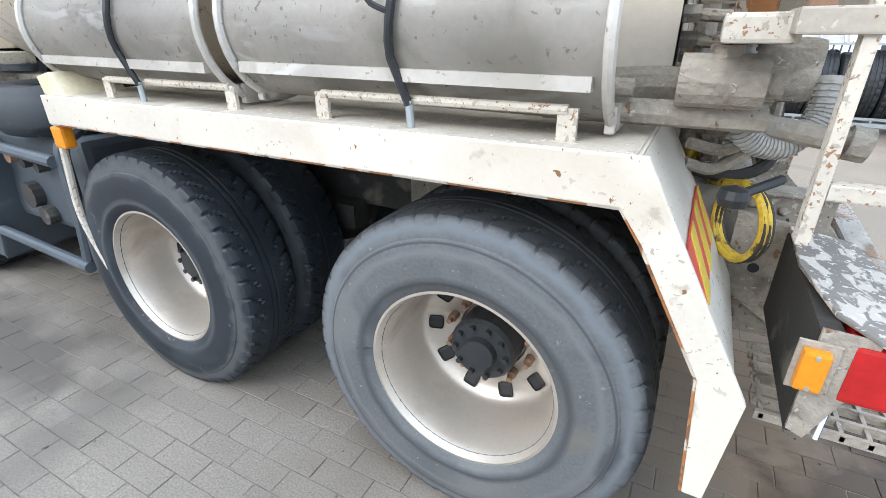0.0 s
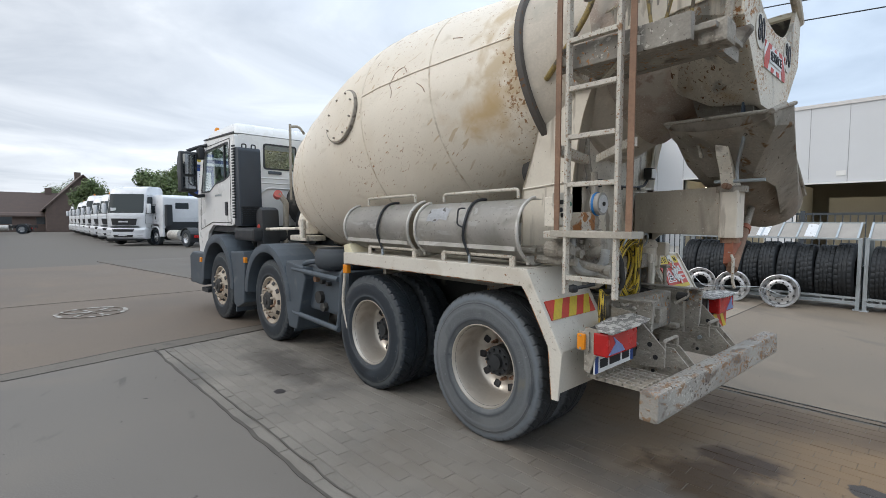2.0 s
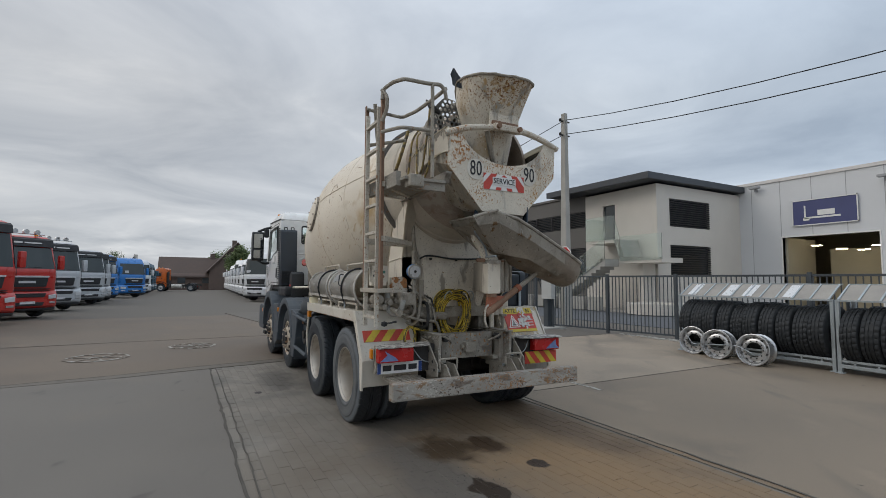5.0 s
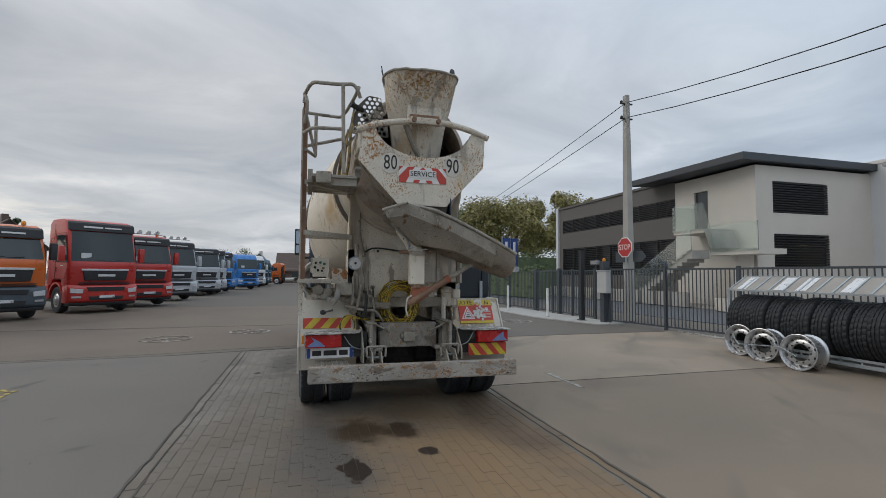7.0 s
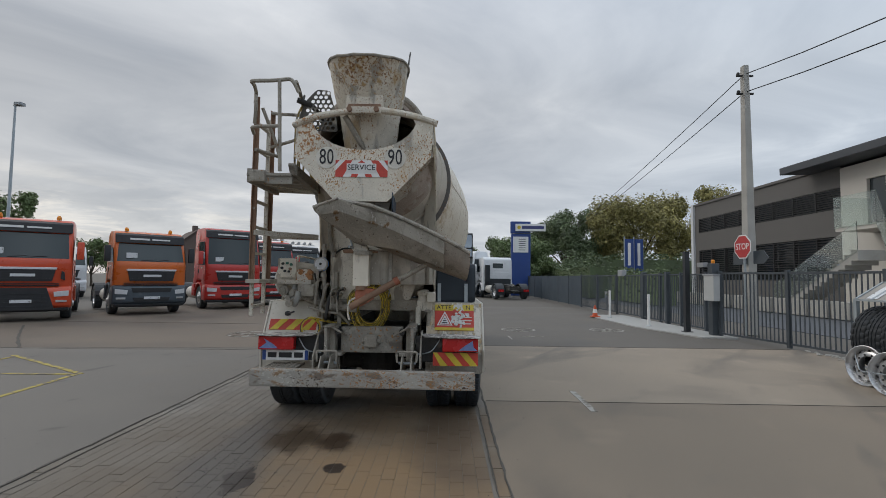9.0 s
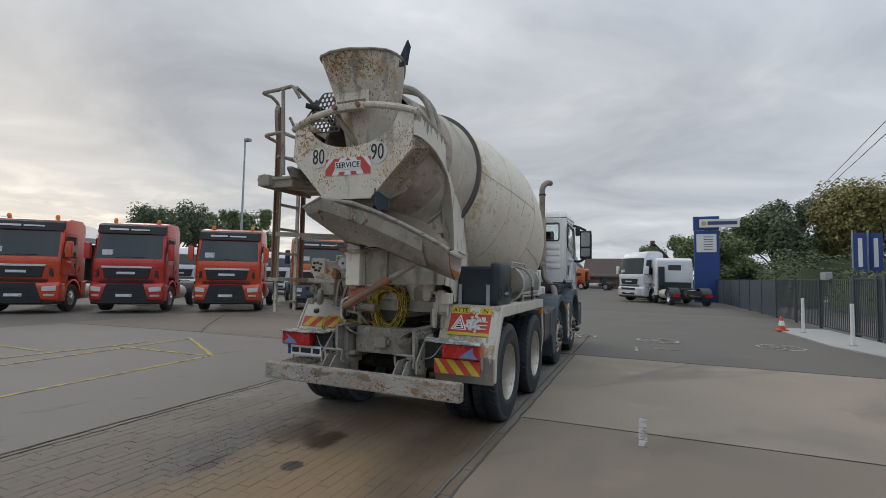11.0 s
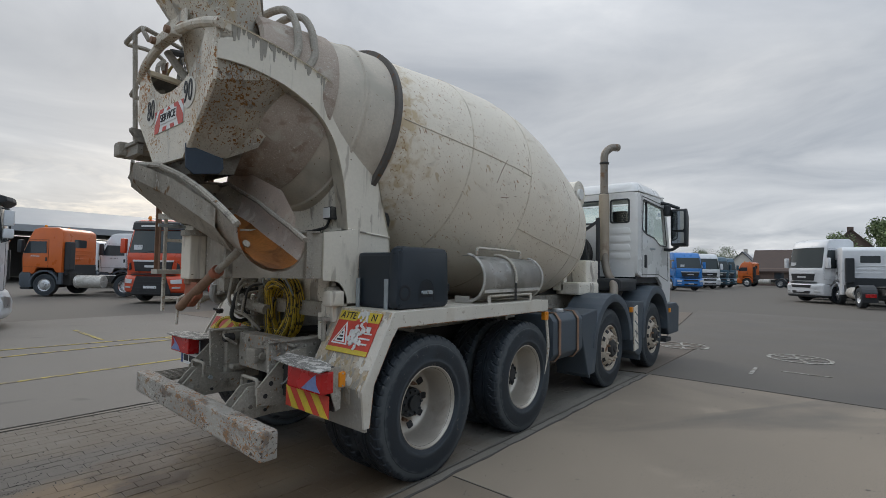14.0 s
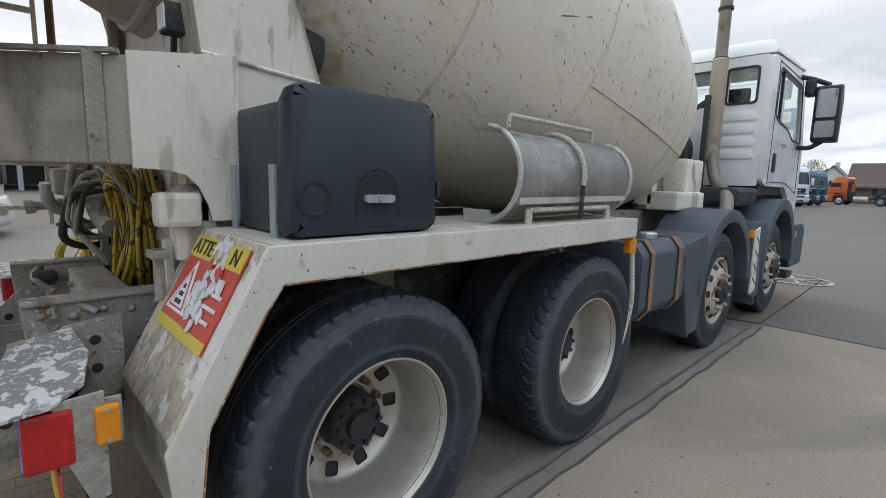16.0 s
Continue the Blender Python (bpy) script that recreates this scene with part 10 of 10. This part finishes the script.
        prism(b, arc_o + arc_i[::-1], min(s * 0.9, s * (W + 0.02)), max(s * 0.9, s * (W + 0.02)), "x", 0.01)
        part("wheel_arch", b, low, c, smooth=40)
    b = B()
    prism(b, rounded([(-0.42, 2.30), (0.42, 2.30), (0.42, 2.68), (-0.42, 2.68)], 0.05), D - 0.005, D + 0.012, "y")
    part("rear_window", b, M_WIN, c)
    for z in (1.75, 1.95, 2.15):
        b = B()
        box(b, (-0.95, D - 0.005, z - 0.03), (0.95, D + 0.016, z + 0.03), 0.010)
        part("pressed_rib", b, colour, c)
    b = B()
    box(b, (-1.05, D + 0.005, 0.98), (1.05, D + 0.10, 1.48), 0.02)
    part("rear_apron", b, M_BLACK, c)
    b = B()
    box(b, (0.72, D + 0.02, 1.20), (1.10, D + 0.28, 2.55), 0.05)
    part("air_intake", b, M_BLACK, c)
    if beacon:
        for s in (-1, 1):
            b = B()
            lathe(b, [(0.07, 0), (0.07, 0.08), (0.04, 0.14), (0, 0.14)], 12, Matrix.Translation((s * 0.75, 0.9, h)))
            part("beacon", b, M_ORL, c)
    if lamps:
        b = B()
        tube(b, [(-0.9, 0.62, h + 0.06), (0.9, 0.62, h + 0.06)], 0.025, 8)
        part("lamp_bar", b, M_SILVER, c)
        for k in range(4):
            b = B()
            tube(b, [(-0.6 + k * 0.4, 0.55, h + 0.14), (-0.6 + k * 0.4, 0.66, h + 0.14)], 0.10, 14)
            part("roof_lamp", b, M_SILVER, c)
    # chassis
    b = B()
    for s in (-1, 1):
        box(b, (s * 0.40 - 0.04, 0.6, 0.65), (s * 0.40 + 0.04, 6.0, 0.95))
    for y in (2.5, 3.6, 5.9):
        box(b, (-0.4, y - 0.06, 0.7), (0.4, y + 0.06, 0.92))
    tube(b, [(-0.9, 1.25, 0.5), (0.9, 1.25, 0.5)], 0.08, 8)
    tube(b, [(-0.9, 4.85, 0.5), (0.9, 4.85, 0.5)], 0.1, 8)
    box(b, (-0.9, 0.5, 0.5), (0.9, 2.2, 1.05))
    part("chassis", b, M_DARK, t)
    b = B()
    lathe(b, [(0.0, 0.0), (0.45, 0.0), (0.48, 0.05), (0.3, 0.09), (0.0, 0.09)], 20, Matrix.Translation((0, 4.75, 1.0)))
    part("fifth_wheel", b, M_DARK, t)
    for s in (-1, 1):
        truck_wheel(t, s * 1.2, 1.25, s).matrix_basis = Matrix.Translation((s * 1.2, 1.25, 0.51)) @ Matrix.Rotation(radians(90 * s), 4, "Y")
        truck_wheel(t, s * 1.22, 4.85, s, True).matrix_basis = Matrix.Translation((s * 1.22, 4.85, 0.51)) @ Matrix.Rotation(radians(90 * s), 4, "Y")
        b = B()
        n = 10
        arc_o = [(4.85 + 0.62 * math.cos(radians(10 + 160 * i / n)), 0.52 + 0.62 * math.sin(radians(10 + 160 * i / n))) for i in range(n + 1)]
        arc_i = [(4.85 + 0.59 * math.cos(radians(10 + 160 * i / n)), 0.52 + 0.59 * math.sin(radians(10 + 160 * i / n))) for i in range(n + 1)]
        prism(b, arc_o + arc_i[::-1], min(s * 0.62, s * 1.23), max(s * 0.62, s * 1.23), "x")
        part("rear_mudguard", b, M_BLACK, t)
        b = B()
        tube(b, [(s * 0.85, 2.5, 0.68), (s * 0.85, 3.7, 0.68)], 0.30, 18)
        part("fuel_tank", b, M_ALU, t, smooth=40)
        b = B()
        box(b, (s * 0.95 - 0.2, 5.65, 0.55), (s * 0.95 + 0.2, 5.70, 0.72), 0.01)
        part("tail_light", b, M_REDL, t)
        b = B()
        box(b, (s * 0.93 - 0.3, 5.48, 0.3), (s * 0.93 + 0.3, 5.5, 0.75))
        part("mud_flap", b, M_BLACK, t)
    return t


def tall_tractor(m, colour, label):
    """A high-roofed tractor that faces local -y, with its side panels, door and arch worked out."""
    t = thing("tractor_unit", label, "truck", m, group="parked trucks")
    W, WY = 1.24, 1.27
    c = new("cab")
    c.parent = t
    arch_pts = [(WY + 0.70 * math.cos(radians(a)), 0.52 + 0.70 * math.sin(radians(a))) for a in range(8, 173, 12)]
    b = B()
    prism(b, [(0.10, 0.75), (0.04, 1.30), (0.05, 2.02), (0.20, 2.95), (2.55, 2.95), (2.55, 0.62)] + arch_pts, -W, W, "x", 0.05)
    bow(b)
    part("cab_shell", b, colour, c, smooth=40)
    b = B()
    loops = []
    for z, y0, w in ((2.955, 0.16, 1.0), (3.10, 0.22, 0.995), (3.32, 0.36, 0.965), (3.52, 0.62, 0.92), (3.66, 0.98, 0.85), (3.74, 1.45, 0.76)):
        loops.append([Vector((W * w * x, y0 + 0.20 * abs(x) ** 3, z)) for x in (-1, -0.75, -0.4, 0, 0.4, 0.75, 1)] + [Vector((W * w, 2.52, z)), Vector((-W * w, 2.52, z))])
    ring_loft(b, loops, True, True)
    rf = part("roof_dome", b, colour, c, smooth=50)
    b = B()
    prism(b, [(0.10, 2.90), (-0.06, 2.98), (-0.04, 3.08), (0.24, 3.14), (0.30, 2.94)], -W + 0.02, W - 0.02, "x", 0.02)
    bow(b)
    part("sun_visor", b, M_BLACK, c)
    b = B()
    ring_loft(b, [[Vector((x * (W - 0.06), 0.02, 2.05)) for x in (-1, 1)], [Vector((x * (W - 0.10), 0.17, 2.90)) for x in (-1, 1)]], False)
    bow(b)
    bmesh.ops.solidify(b, geom=b.faces[:], thickness=0.02)
    part("windscreen", b, M_SCREEN, c, smooth=60)
    b = B()
    prism(b, [(-0.62, 1.15), (0.62, 1.15), (0.72, 1.85), (-0.72, 1.85)], 0.0, 0.10, "y", 0.02)
    bow(b)
    part("grille", b, M_INK, c)
    b = B()
    prism(b, [(0.02, 0.24), (-0.07, 0.34), (-0.08, 0.62), (0.02, 0.88), (0.56, 0.88), (0.60, 0.24)], -W - 0.015, W + 0.015, "x", 0.045)
    bow(b)
    bp_ = part("bumper", b, colour, c, smooth=45)
    for s in (-1, 1):
        xo = s * (W + 0.002)
        b = B()
        prism(b, [(s * 0.86, 0.50), (s * 1.20, 0.50), (s * 1.20, 0.78), (s * 0.90, 0.74)], -0.09, 0.30, "y", 0.01)
        bow(b)
        part("headlight", b, M_SILVER, bp_)
        b = B()
        tube(b, [(xo - s * 0.03, 0.40, 0.36), (xo + s * 0.016, 0.40, 0.36)], 0.035, 14)
        part("marker_lamp", b, M_SILVER, bp_)
        # side window with its dark rubber frame
        b = B()
        panel(b, [rounded([(0.22, 2.12), (1.14, 2.12), (1.14, 2.83), (0.36, 2.83), (0.27, 2.60)], 0.06), rounded([(0.255, 2.16), (1.10, 2.16), (1.10, 2.79), (0.385, 2.79), (0.305, 2.60)], 0.05)], xo - 0.010, xo + 0.010, "x")
        part("window_rubber", b, M_BLACK, c)
        b = B()
        prism(b, rounded([(0.25, 2.15), (1.105, 2.15), (1.105, 2.795), (0.38, 2.795), (0.30, 2.60)], 0.05), xo - 0.006, xo + 0.004, "x")
        part("side_window", b, M_SCREEN, c)
        b = B()
        for chain in (((0.16, 0.92), (0.16, 2.02), (0.30, 2.88)), ((1.24, 1.18), (1.24, 2.88)), ((0.16, 0.92), (0.64, 0.92)), ((0.30, 2.88), (1.24, 2.88)), ((1.24, 1.40), (2.50, 1.40)), ((1.24, 1.88), (2.50, 1.88)), ((1.95, 1.40), (1.95, 0.80)), ((0.20, 2.952), (2.52, 2.952))):
            for (ya, za), (yb, zb) in zip(chain, chain[1:]):
                bar(b, (xo, ya, za), (xo, yb, zb), 0.007, 0.010)
        part("panel_gap", b, M_DARK, c)
        b = B()
        panel(b, [rounded([(1.36, 2.28), (2.30, 2.28), (2.30, 2.82), (1.36, 2.82)], 0.08), rounded([(1.385, 2.305), (2.275, 2.305), (2.275, 2.795), (1.385, 2.795)], 0.06)], xo - 0.006, xo + 0.007, "x")
        part("locker_bead", b, colour, c)
        b = B()
        box(b, (min(xo, xo + s * 0.024), 0.98, 1.51), (max(xo, xo + s * 0.024), 1.16, 1.555), 0.008)
        part("door_handle", b, M_SILVER, c)
        b = B()
        box(b, (min(xo, xo + s * 0.01), 0.62, 1.40), (max(xo, xo + s * 0.01), 0.92, 1.425))
        part("door_badge", b, M_SILVER, c)
        # white mirror pair on a black arm
        b = B()
        tube(b, bend([(xo, 0.24, 2.02), (xo + s * 0.22, 0.12, 2.06), (xo + s * 0.22, 0.12, 2.74), (xo, 0.26, 2.80)], 0.06), 0.018, 8)
        arm_ = part("mirror_arm", b, M_BLACK, c)
        for z0, z1 in ((2.38, 2.74), (2.10, 2.32)):
            b = B()
            box(b, (xo + s * 0.22 - 0.11, 0.05, z0), (xo + s * 0.22 + 0.11, 0.24, z1), 0.045)
            part("mirror", b, colour, arm_, smooth=45)
        # flared arch, steps and skirt
        b = B()
        inner = [(WY + 0.62 * math.cos(radians(a)), 0.52 + 0.62 * math.sin(radians(a))) for a in range(0, 181, 12)]
        outer = [(WY + 0.74 * math.cos(radians(a)), 0.52 + 0.74 * math.sin(radians(a))) for a in range(0, 181, 12)]
        prism(b, outer + inner[::-1], min(s * 0.95, s * (W + 0.03)), max(s * 0.95, s * (W + 0.03)), "x", 0.012)
        part("wheel_arch", b, colour, c, smooth=40)
        for z in (0.40, 0.66):
            b = B()
            box(b, (s * (W - 0.10) - 0.12, 0.20, z - 0.03), (s * (W - 0.10) + 0.12, 0.58, z), 0.01)
            part("entry_step", b, M_BLACK, c)
        b = B()
        box(b, (s * (W - 0.04) - 0.05, 2.05, 0.35), (s * (W - 0.04) + 0.05, 4.0, 1.02), 0.03)
        part("side_skirt", b, colour, t)
        b = B()
        lathe(b, [(0.06, 0), (0.06, 0.09), (0.035, 0.14), (0, 0.14)], 12, Matrix.Translation((s * 0.95, 0.62, 3.40)))
        part("beacon", b, M_ORL, rf)
        for y, rear in ((WY, False), (4.9, True)):
            truck_wheel(t, s * 1.2, y, s, rear).matrix_basis = Matrix.Translation((s * 1.21, y, 0.51)) @ Matrix.Rotation(radians(90 * s), 4, "Y")
    b = B()
    for s in (-1, 1):
        box(b, (s * 0.40 - 0.04, 0.6, 0.65), (s * 0.40 + 0.04, 6.0, 0.95))
    for y in (1.27, 4.9):
        tube(b, [(-0.9, y, 0.5), (0.9, y, 0.5)], 0.09, 8)
    box(b, (-0.8, 0.6, 0.5), (0.8, 2.3, 1.0))
    part("chassis", b, M_DARK, t)
    return t


def place(x, y, face_x, face_y):
    """The pose of a truck whose front middle stands at x, y and faces that way."""
    return pose(x, y, 0, 0, 0, math.degrees(math.atan2(face_y, face_x)) + 90)


P_RED, P_ORRED, P_OR = paint("red_truck_paint", (0.47, 0.034, 0.026)), paint("orange_red_truck_paint", (0.57, 0.068, 0.022)), paint("orange_truck_paint", (0.58, 0.125, 0.02))
P_WHITE, P_SILV, P_BLUE = paint("white_truck_paint", (0.70, 0.71, 0.72)), paint("silver_truck_paint", (0.47, 0.49, 0.51)), paint("blue_truck_paint", (0.03, 0.19, 0.52))
P_PEARL = paint("pearl_white_truck_paint", (0.60, 0.615, 0.63))
P_TEAL = paint("dark_teal_truck_paint", (0.035, 0.09, 0.13))
tractor(place(-4.30, -17.55, 0.78, 0.63), P_ORRED, "orange-red tractor unit with a black visor", meshed=True)
tractor(place(-6.51, -15.10, 0.80, 0.60), P_RED, "red tractor unit with a black visor and chrome bar", meshed=True)
tractor(place(-8.80, -12.55, 0.81, 0.58), P_ORRED, "orange-red tractor unit with dark grille", h=3.35, meshed=True)
tractor(place(-12.05, -10.47, 0.72, 0.69), P_OR, "orange tractor unit with slate bumper and roof beacons", h=3.2, sleeper=1.9, dark_bumper=True)
tractor(place(-15.6, -8.87, 0.74, 0.67), P_RED, "tall red tractor unit with a black visor", h=3.7, beacon=False)
tractor(place(-19.2, -8.4, 0.74, 0.67), P_RED, "red tractor unit with roof lamp bar", h=3.4, lamps=True)
tractor(place(-24.4, -8.35, 0.74, 0.67), P_SILV, "silver tractor unit with round roof lamps", h=3.5, lamps=True, beacon=False)
for i, (p, lb, x) in enumerate(((P_SILV, "silver tractor unit in the row", -31.0), (P_SILV, "grey tractor unit in the row", -33.6), (P_BLUE, "bright blue tractor unit in the row", -37.6), (P_BLUE, "blue tractor unit parked in the row", -42.6), (P_WHITE, "white tractor unit with slatted grille", -50.5), (P_TEAL, "dark teal tractor unit in the row", -55.5), (P_TEAL, "dark teal tractor unit at the row's end", -60.0))):
    tractor(place(x - (1.0 if i > 2 else 0.0), -8.1 + 0.02 * i + (1.4 if i > 2 else 0.0), 0.74, 0.67), p, lb, h=3.45 if i != 4 else 3.6, beacon=False, visor=i < 3)
tractor(place(-69.5, -6.6, -0.2, -0.98), P_OR, "orange tractor unit standing side-on before the house", h=3.1, sleeper=1.9, visor=False)
# second row behind
tractor(place(-2.20, -26.5, 0.69, -0.72), P_OR, "orange tractor unit with slate wheel arches in the back row", h=3.2, sleeper=2.0, dark_bumper=True, visor=False, bright=False)
tractor(place(-5.8, -35.2, 0.69, -0.72), P_WHITE, "white tractor unit with slate skirts in the back row", h=3.0, sleeper=1.9, dark_bumper=True, visor=False, beacon=False, bright=False)
tractor(place(-5.2, -28.0, 0.89, -0.45), P_WHITE, "white tractor unit with dark grille in the back row", h=3.2, sleeper=2.0, dark_bumper=True, visor=False, beacon=False, bright=False)
for x, y, p, lb in ((-16.5, -25.0, P_WHITE, "white tractor unit behind the orange one"), (-22.5, -22.5, P_WHITE, "white tractor unit seen between the red ones"), (-29.0, -20.5, P_WHITE, "white tractor unit farther back")):
    tractor(place(x, y, 0.72, 0.69), p, lb, h=3.2, visor=False, beacon=False, bright=False)
# row of white tractors on the far side of the aisle
for i in range(8):
    tractor(place(-32.6 - i * 5.0, 1.8 + 0.15 * i, 0.72, -0.69), P_WHITE, "white tractor unit in the far row", h=3.7 if i % 3 == 0 else 3.4, beacon=i % 2 == 1, visor=False)
tractor(place(-33.6, 4.3, -0.97, -0.23), P_WHITE, "white tractor unit seen from behind with bare chassis", h=3.15, sleeper=2.2, visor=False, beacon=False, bright=False)
# tall white tractor close by, side on
tall_tractor(place(0.66, -12.3, -1.0, 0.06), P_PEARL, "tall pearl-white tractor unit with a domed roof standing side-on")

# ---- brick pavers of the strip under the truck ----
strip = thing("paver_strip", "strip of grey concrete brick pavers with sanded joints", "pavement")
tagged(strip, kind="structure")
b = B()
prism(b, [(-4.33, -2.43), (9.5, -2.43), (9.5, 1.32), (-5.07, 1.32)], -0.12, -0.0036, "z")
part("sand_bed", b, M_SAND, strip)
BL, BW, GAP = 0.222, 0.107, 0.0025


def paver_block(l, w, h=0.05, c=0.002):
    """One paver with a small chamfer round its top."""
    v = [(sx * (l / 2 - i), sy * (w / 2 - i), z) for z, i in ((-h, 0), (-c, 0), (0, c)) for sx, sy in ((-1, -1), (1, -1), (1, 1), (-1, 1))]
    f = [(8, 9, 10, 11)] + [(k * 4 + i, k * 4 + (i + 1) % 4, k * 4 + 4 + (i + 1) % 4, k * 4 + 4 + i) for k in (0, 1) for i in range(4)]
    return v, f


pv, pf = paver_block(BL - GAP, BW - GAP)
paver_me = bpy.data.meshes.new("paver")
paver_me.from_pydata(pv, [], pf)
paver_me.materials.append(M_BRICK)
rnd = random.Random(21)
rest_v, rest_f = [], []
kerb_v, kerb_f = [], []
count = 0


def lay(x, y, l, w, yaw, rv, rf):
    """Adds one block to a joined lot."""
    v, f = paver_block(l, w)
    k = len(rv)
    m = Matrix.Translation((x, y, rnd.uniform(-0.0022, 0.0012))) @ Matrix.Rotation(yaw, 4, "Z") @ Matrix.Rotation(rnd.gauss(0, 0.006), 4, "X") @ Matrix.Rotation(rnd.gauss(0, 0.004), 4, "Y")
    rv += [tuple(m @ Vector(p)) for p in v]
    rf += [tuple(k + i for i in q) for q in f]


rows = 32
y0 = -2.235
for r in range(rows):
    y = y0 + (r + 0.5) * BW
    off = (BL / 2 if r % 2 else 0) + rnd.uniform(-0.02, 0.02)
    x = -4.66 - 0.2 * y + off
    while x < 9.3:
        near = -2.3 < x < 0.75 and -2.3 < y < -0.95 or 1.6 < x < 2.6 and -1.0 < y < -0.3
        if near and count < 298:
            ob = share("paver", paver_me, strip, pose(x, y, rnd.uniform(-0.002, 0.001), math.degrees(rnd.gauss(0, 0.006)), math.degrees(rnd.gauss(0, 0.004)), rnd.gauss(0, 0.35)))
            count += 1
        else:
            lay(x, y, BL - GAP, BW - GAP, rnd.gauss(0, 0.005), rest_v, rest_f)
        x += BL
me = bpy.data.meshes.new("paver_field")
me.from_pydata(rest_v, [], rest_f)
me.materials.append(M_BRICK)
ob = new("paver_field", me)
ob.parent = strip
tagged(ob, kind="stuff")
# edging courses of slim kerb stones along both sides
for yk, n in ((-2.375, 2), (-2.285, 1), (1.27, 2)):
    x = -4.75 - 0.2 * yk
    while x < 9.3:
        L_ = 0.5 if n == 2 else 0.222
        lay(x + L_ / 2, yk, L_ - 0.012, 0.082, 0, kerb_v, kerb_f)
        x += L_
me = bpy.data.meshes.new("edging_stones")
me.from_pydata(kerb_v, [], kerb_f)
me.materials.append(M_BRICK)
ob = new("edging_stones", me)
ob.parent = strip
tagged(ob, "slim edging stones along the strip", kind="stuff")
# loose crumbs of aggregate
v, f = [], []
for i in range(420):
    if i % 3:
        x, y = rnd.gauss(1.85, 0.45), rnd.gauss(-0.85, 0.28)
    else:
        x, y = (rnd.uniform(-3.0, 5.0), rnd.uniform(-2.2, 4.0)) if i % 2 else (rnd.gauss(-0.3, 0.9), 1.45 + abs(rnd.gauss(0, 0.45)))
    r = rnd.uniform(0.002, 0.0055)
    k = len(v)
    v += [(x - r, y - r * 0.6, 0.001), (x + r, y - r, 0.001), (x + r * 0.7, y + r, 0.001), (x - r * 0.8, y + r * 0.8, 0.001), (x, y, 0.001 + r * 1.1)]
    f += [(k, k + 1, k + 4), (k + 1, k + 2, k + 4), (k + 2, k + 3, k + 4), (k + 3, k, k + 4)]
me = bpy.data.meshes.new("crumbs")
me.from_pydata(v, [], f)
me.materials.append(M_DARK)
tagged(new("crumbs", me), "dark crumbs of aggregate on the paving", "gravel", kind="stuff")
# cracks in the yard concrete
crack = thing("joint_crack", "dark filled joint in the yard concrete", "joint")
tagged(crack, kind="structure")
pts = [(-3.88, -8.1)]
while pts[-1][1] > -11.6:
    pts.append((pts[-1][0] - 0.25 + rnd.uniform(-0.03, 0.03), pts[-1][1] - 0.225 + rnd.uniform(-0.025, 0.025)))
for i, (a, c) in enumerate(zip(pts, pts[1:])):
    stripe("crack", a, c, 0.05 + rnd.uniform(-0.015, 0.02), M_JOINT, crack, 0.0045 + 0.0004 * (i % 3))
# filled joints between the slabs and along the strip
joints = thing("slab_joint", "dark crumbling filler in the joints of the yard slabs", "joint")
tagged(joints, kind="structure")


BAND_A = [(-4.95, -0.1), (-4.79, -0.98), (-4.56, -2.58), (-4.26, -3.8), (-4.02, -6.0), (-3.92, -8.0)]
BAND_B = [(-4.68, -0.1), (-4.46, -1.05), (-4.19, -2.6), (-3.97, -3.8)]


def joint(a, c, w, step=0.35, wander=0.006):
    """A joint in short ragged lengths."""
    a, c = Vector(a), Vector(c)
    n_ = max(1, int((c - a).length / step))
    side = Vector((-(c - a).y, (c - a).x)).normalized()
    p = a
    for i in range(n_):
        q = a.lerp(c, (i + 1) / n_) + side * rnd.uniform(-wander, wander)
        stripe("filler", (p.x, p.y), (q.x, q.y), w * rnd.uniform(0.6, 1.25), M_JOINT, joints, 0.0058 + 0.0005 * (i % 2))
        p = q


for a, c in zip(BAND_A, BAND_A[1:]):
    joint(a, c, 0.028, 0.2, 0.010)
for a, c in zip(BAND_B, BAND_B[1:]):
    joint(a, c, 0.016, 0.2, 0.010)
joint((-3.88, -8.0), (-3.45, -13.0), 0.03)
joint((-9.2, 0.3), (-9.2, -13.0), 0.03, 0.6, 0.03)
joint((-4.3, -2.425), (9.3, -2.425), 0.026, 0.16, 0.012)
joint((-4.3, -2.325), (9.3, -2.325), 0.012, 0.16, 0.010)
joint((-4.9, 1.315), (9.3, 1.315), 0.022, 0.16, 0.012)
joint((-4.9, 1.222), (9.3, 1.222), 0.010, 0.14, 0.008)
joint((-5.05, 1.3), (-5.05, 8.6), 0.022, 0.5)
joint((-0.15, 1.35), (-0.15, 9.2), 0.010, 0.5)
joint((-4.79, -0.4), (-5.08, 1.25), 0.03, 0.25)
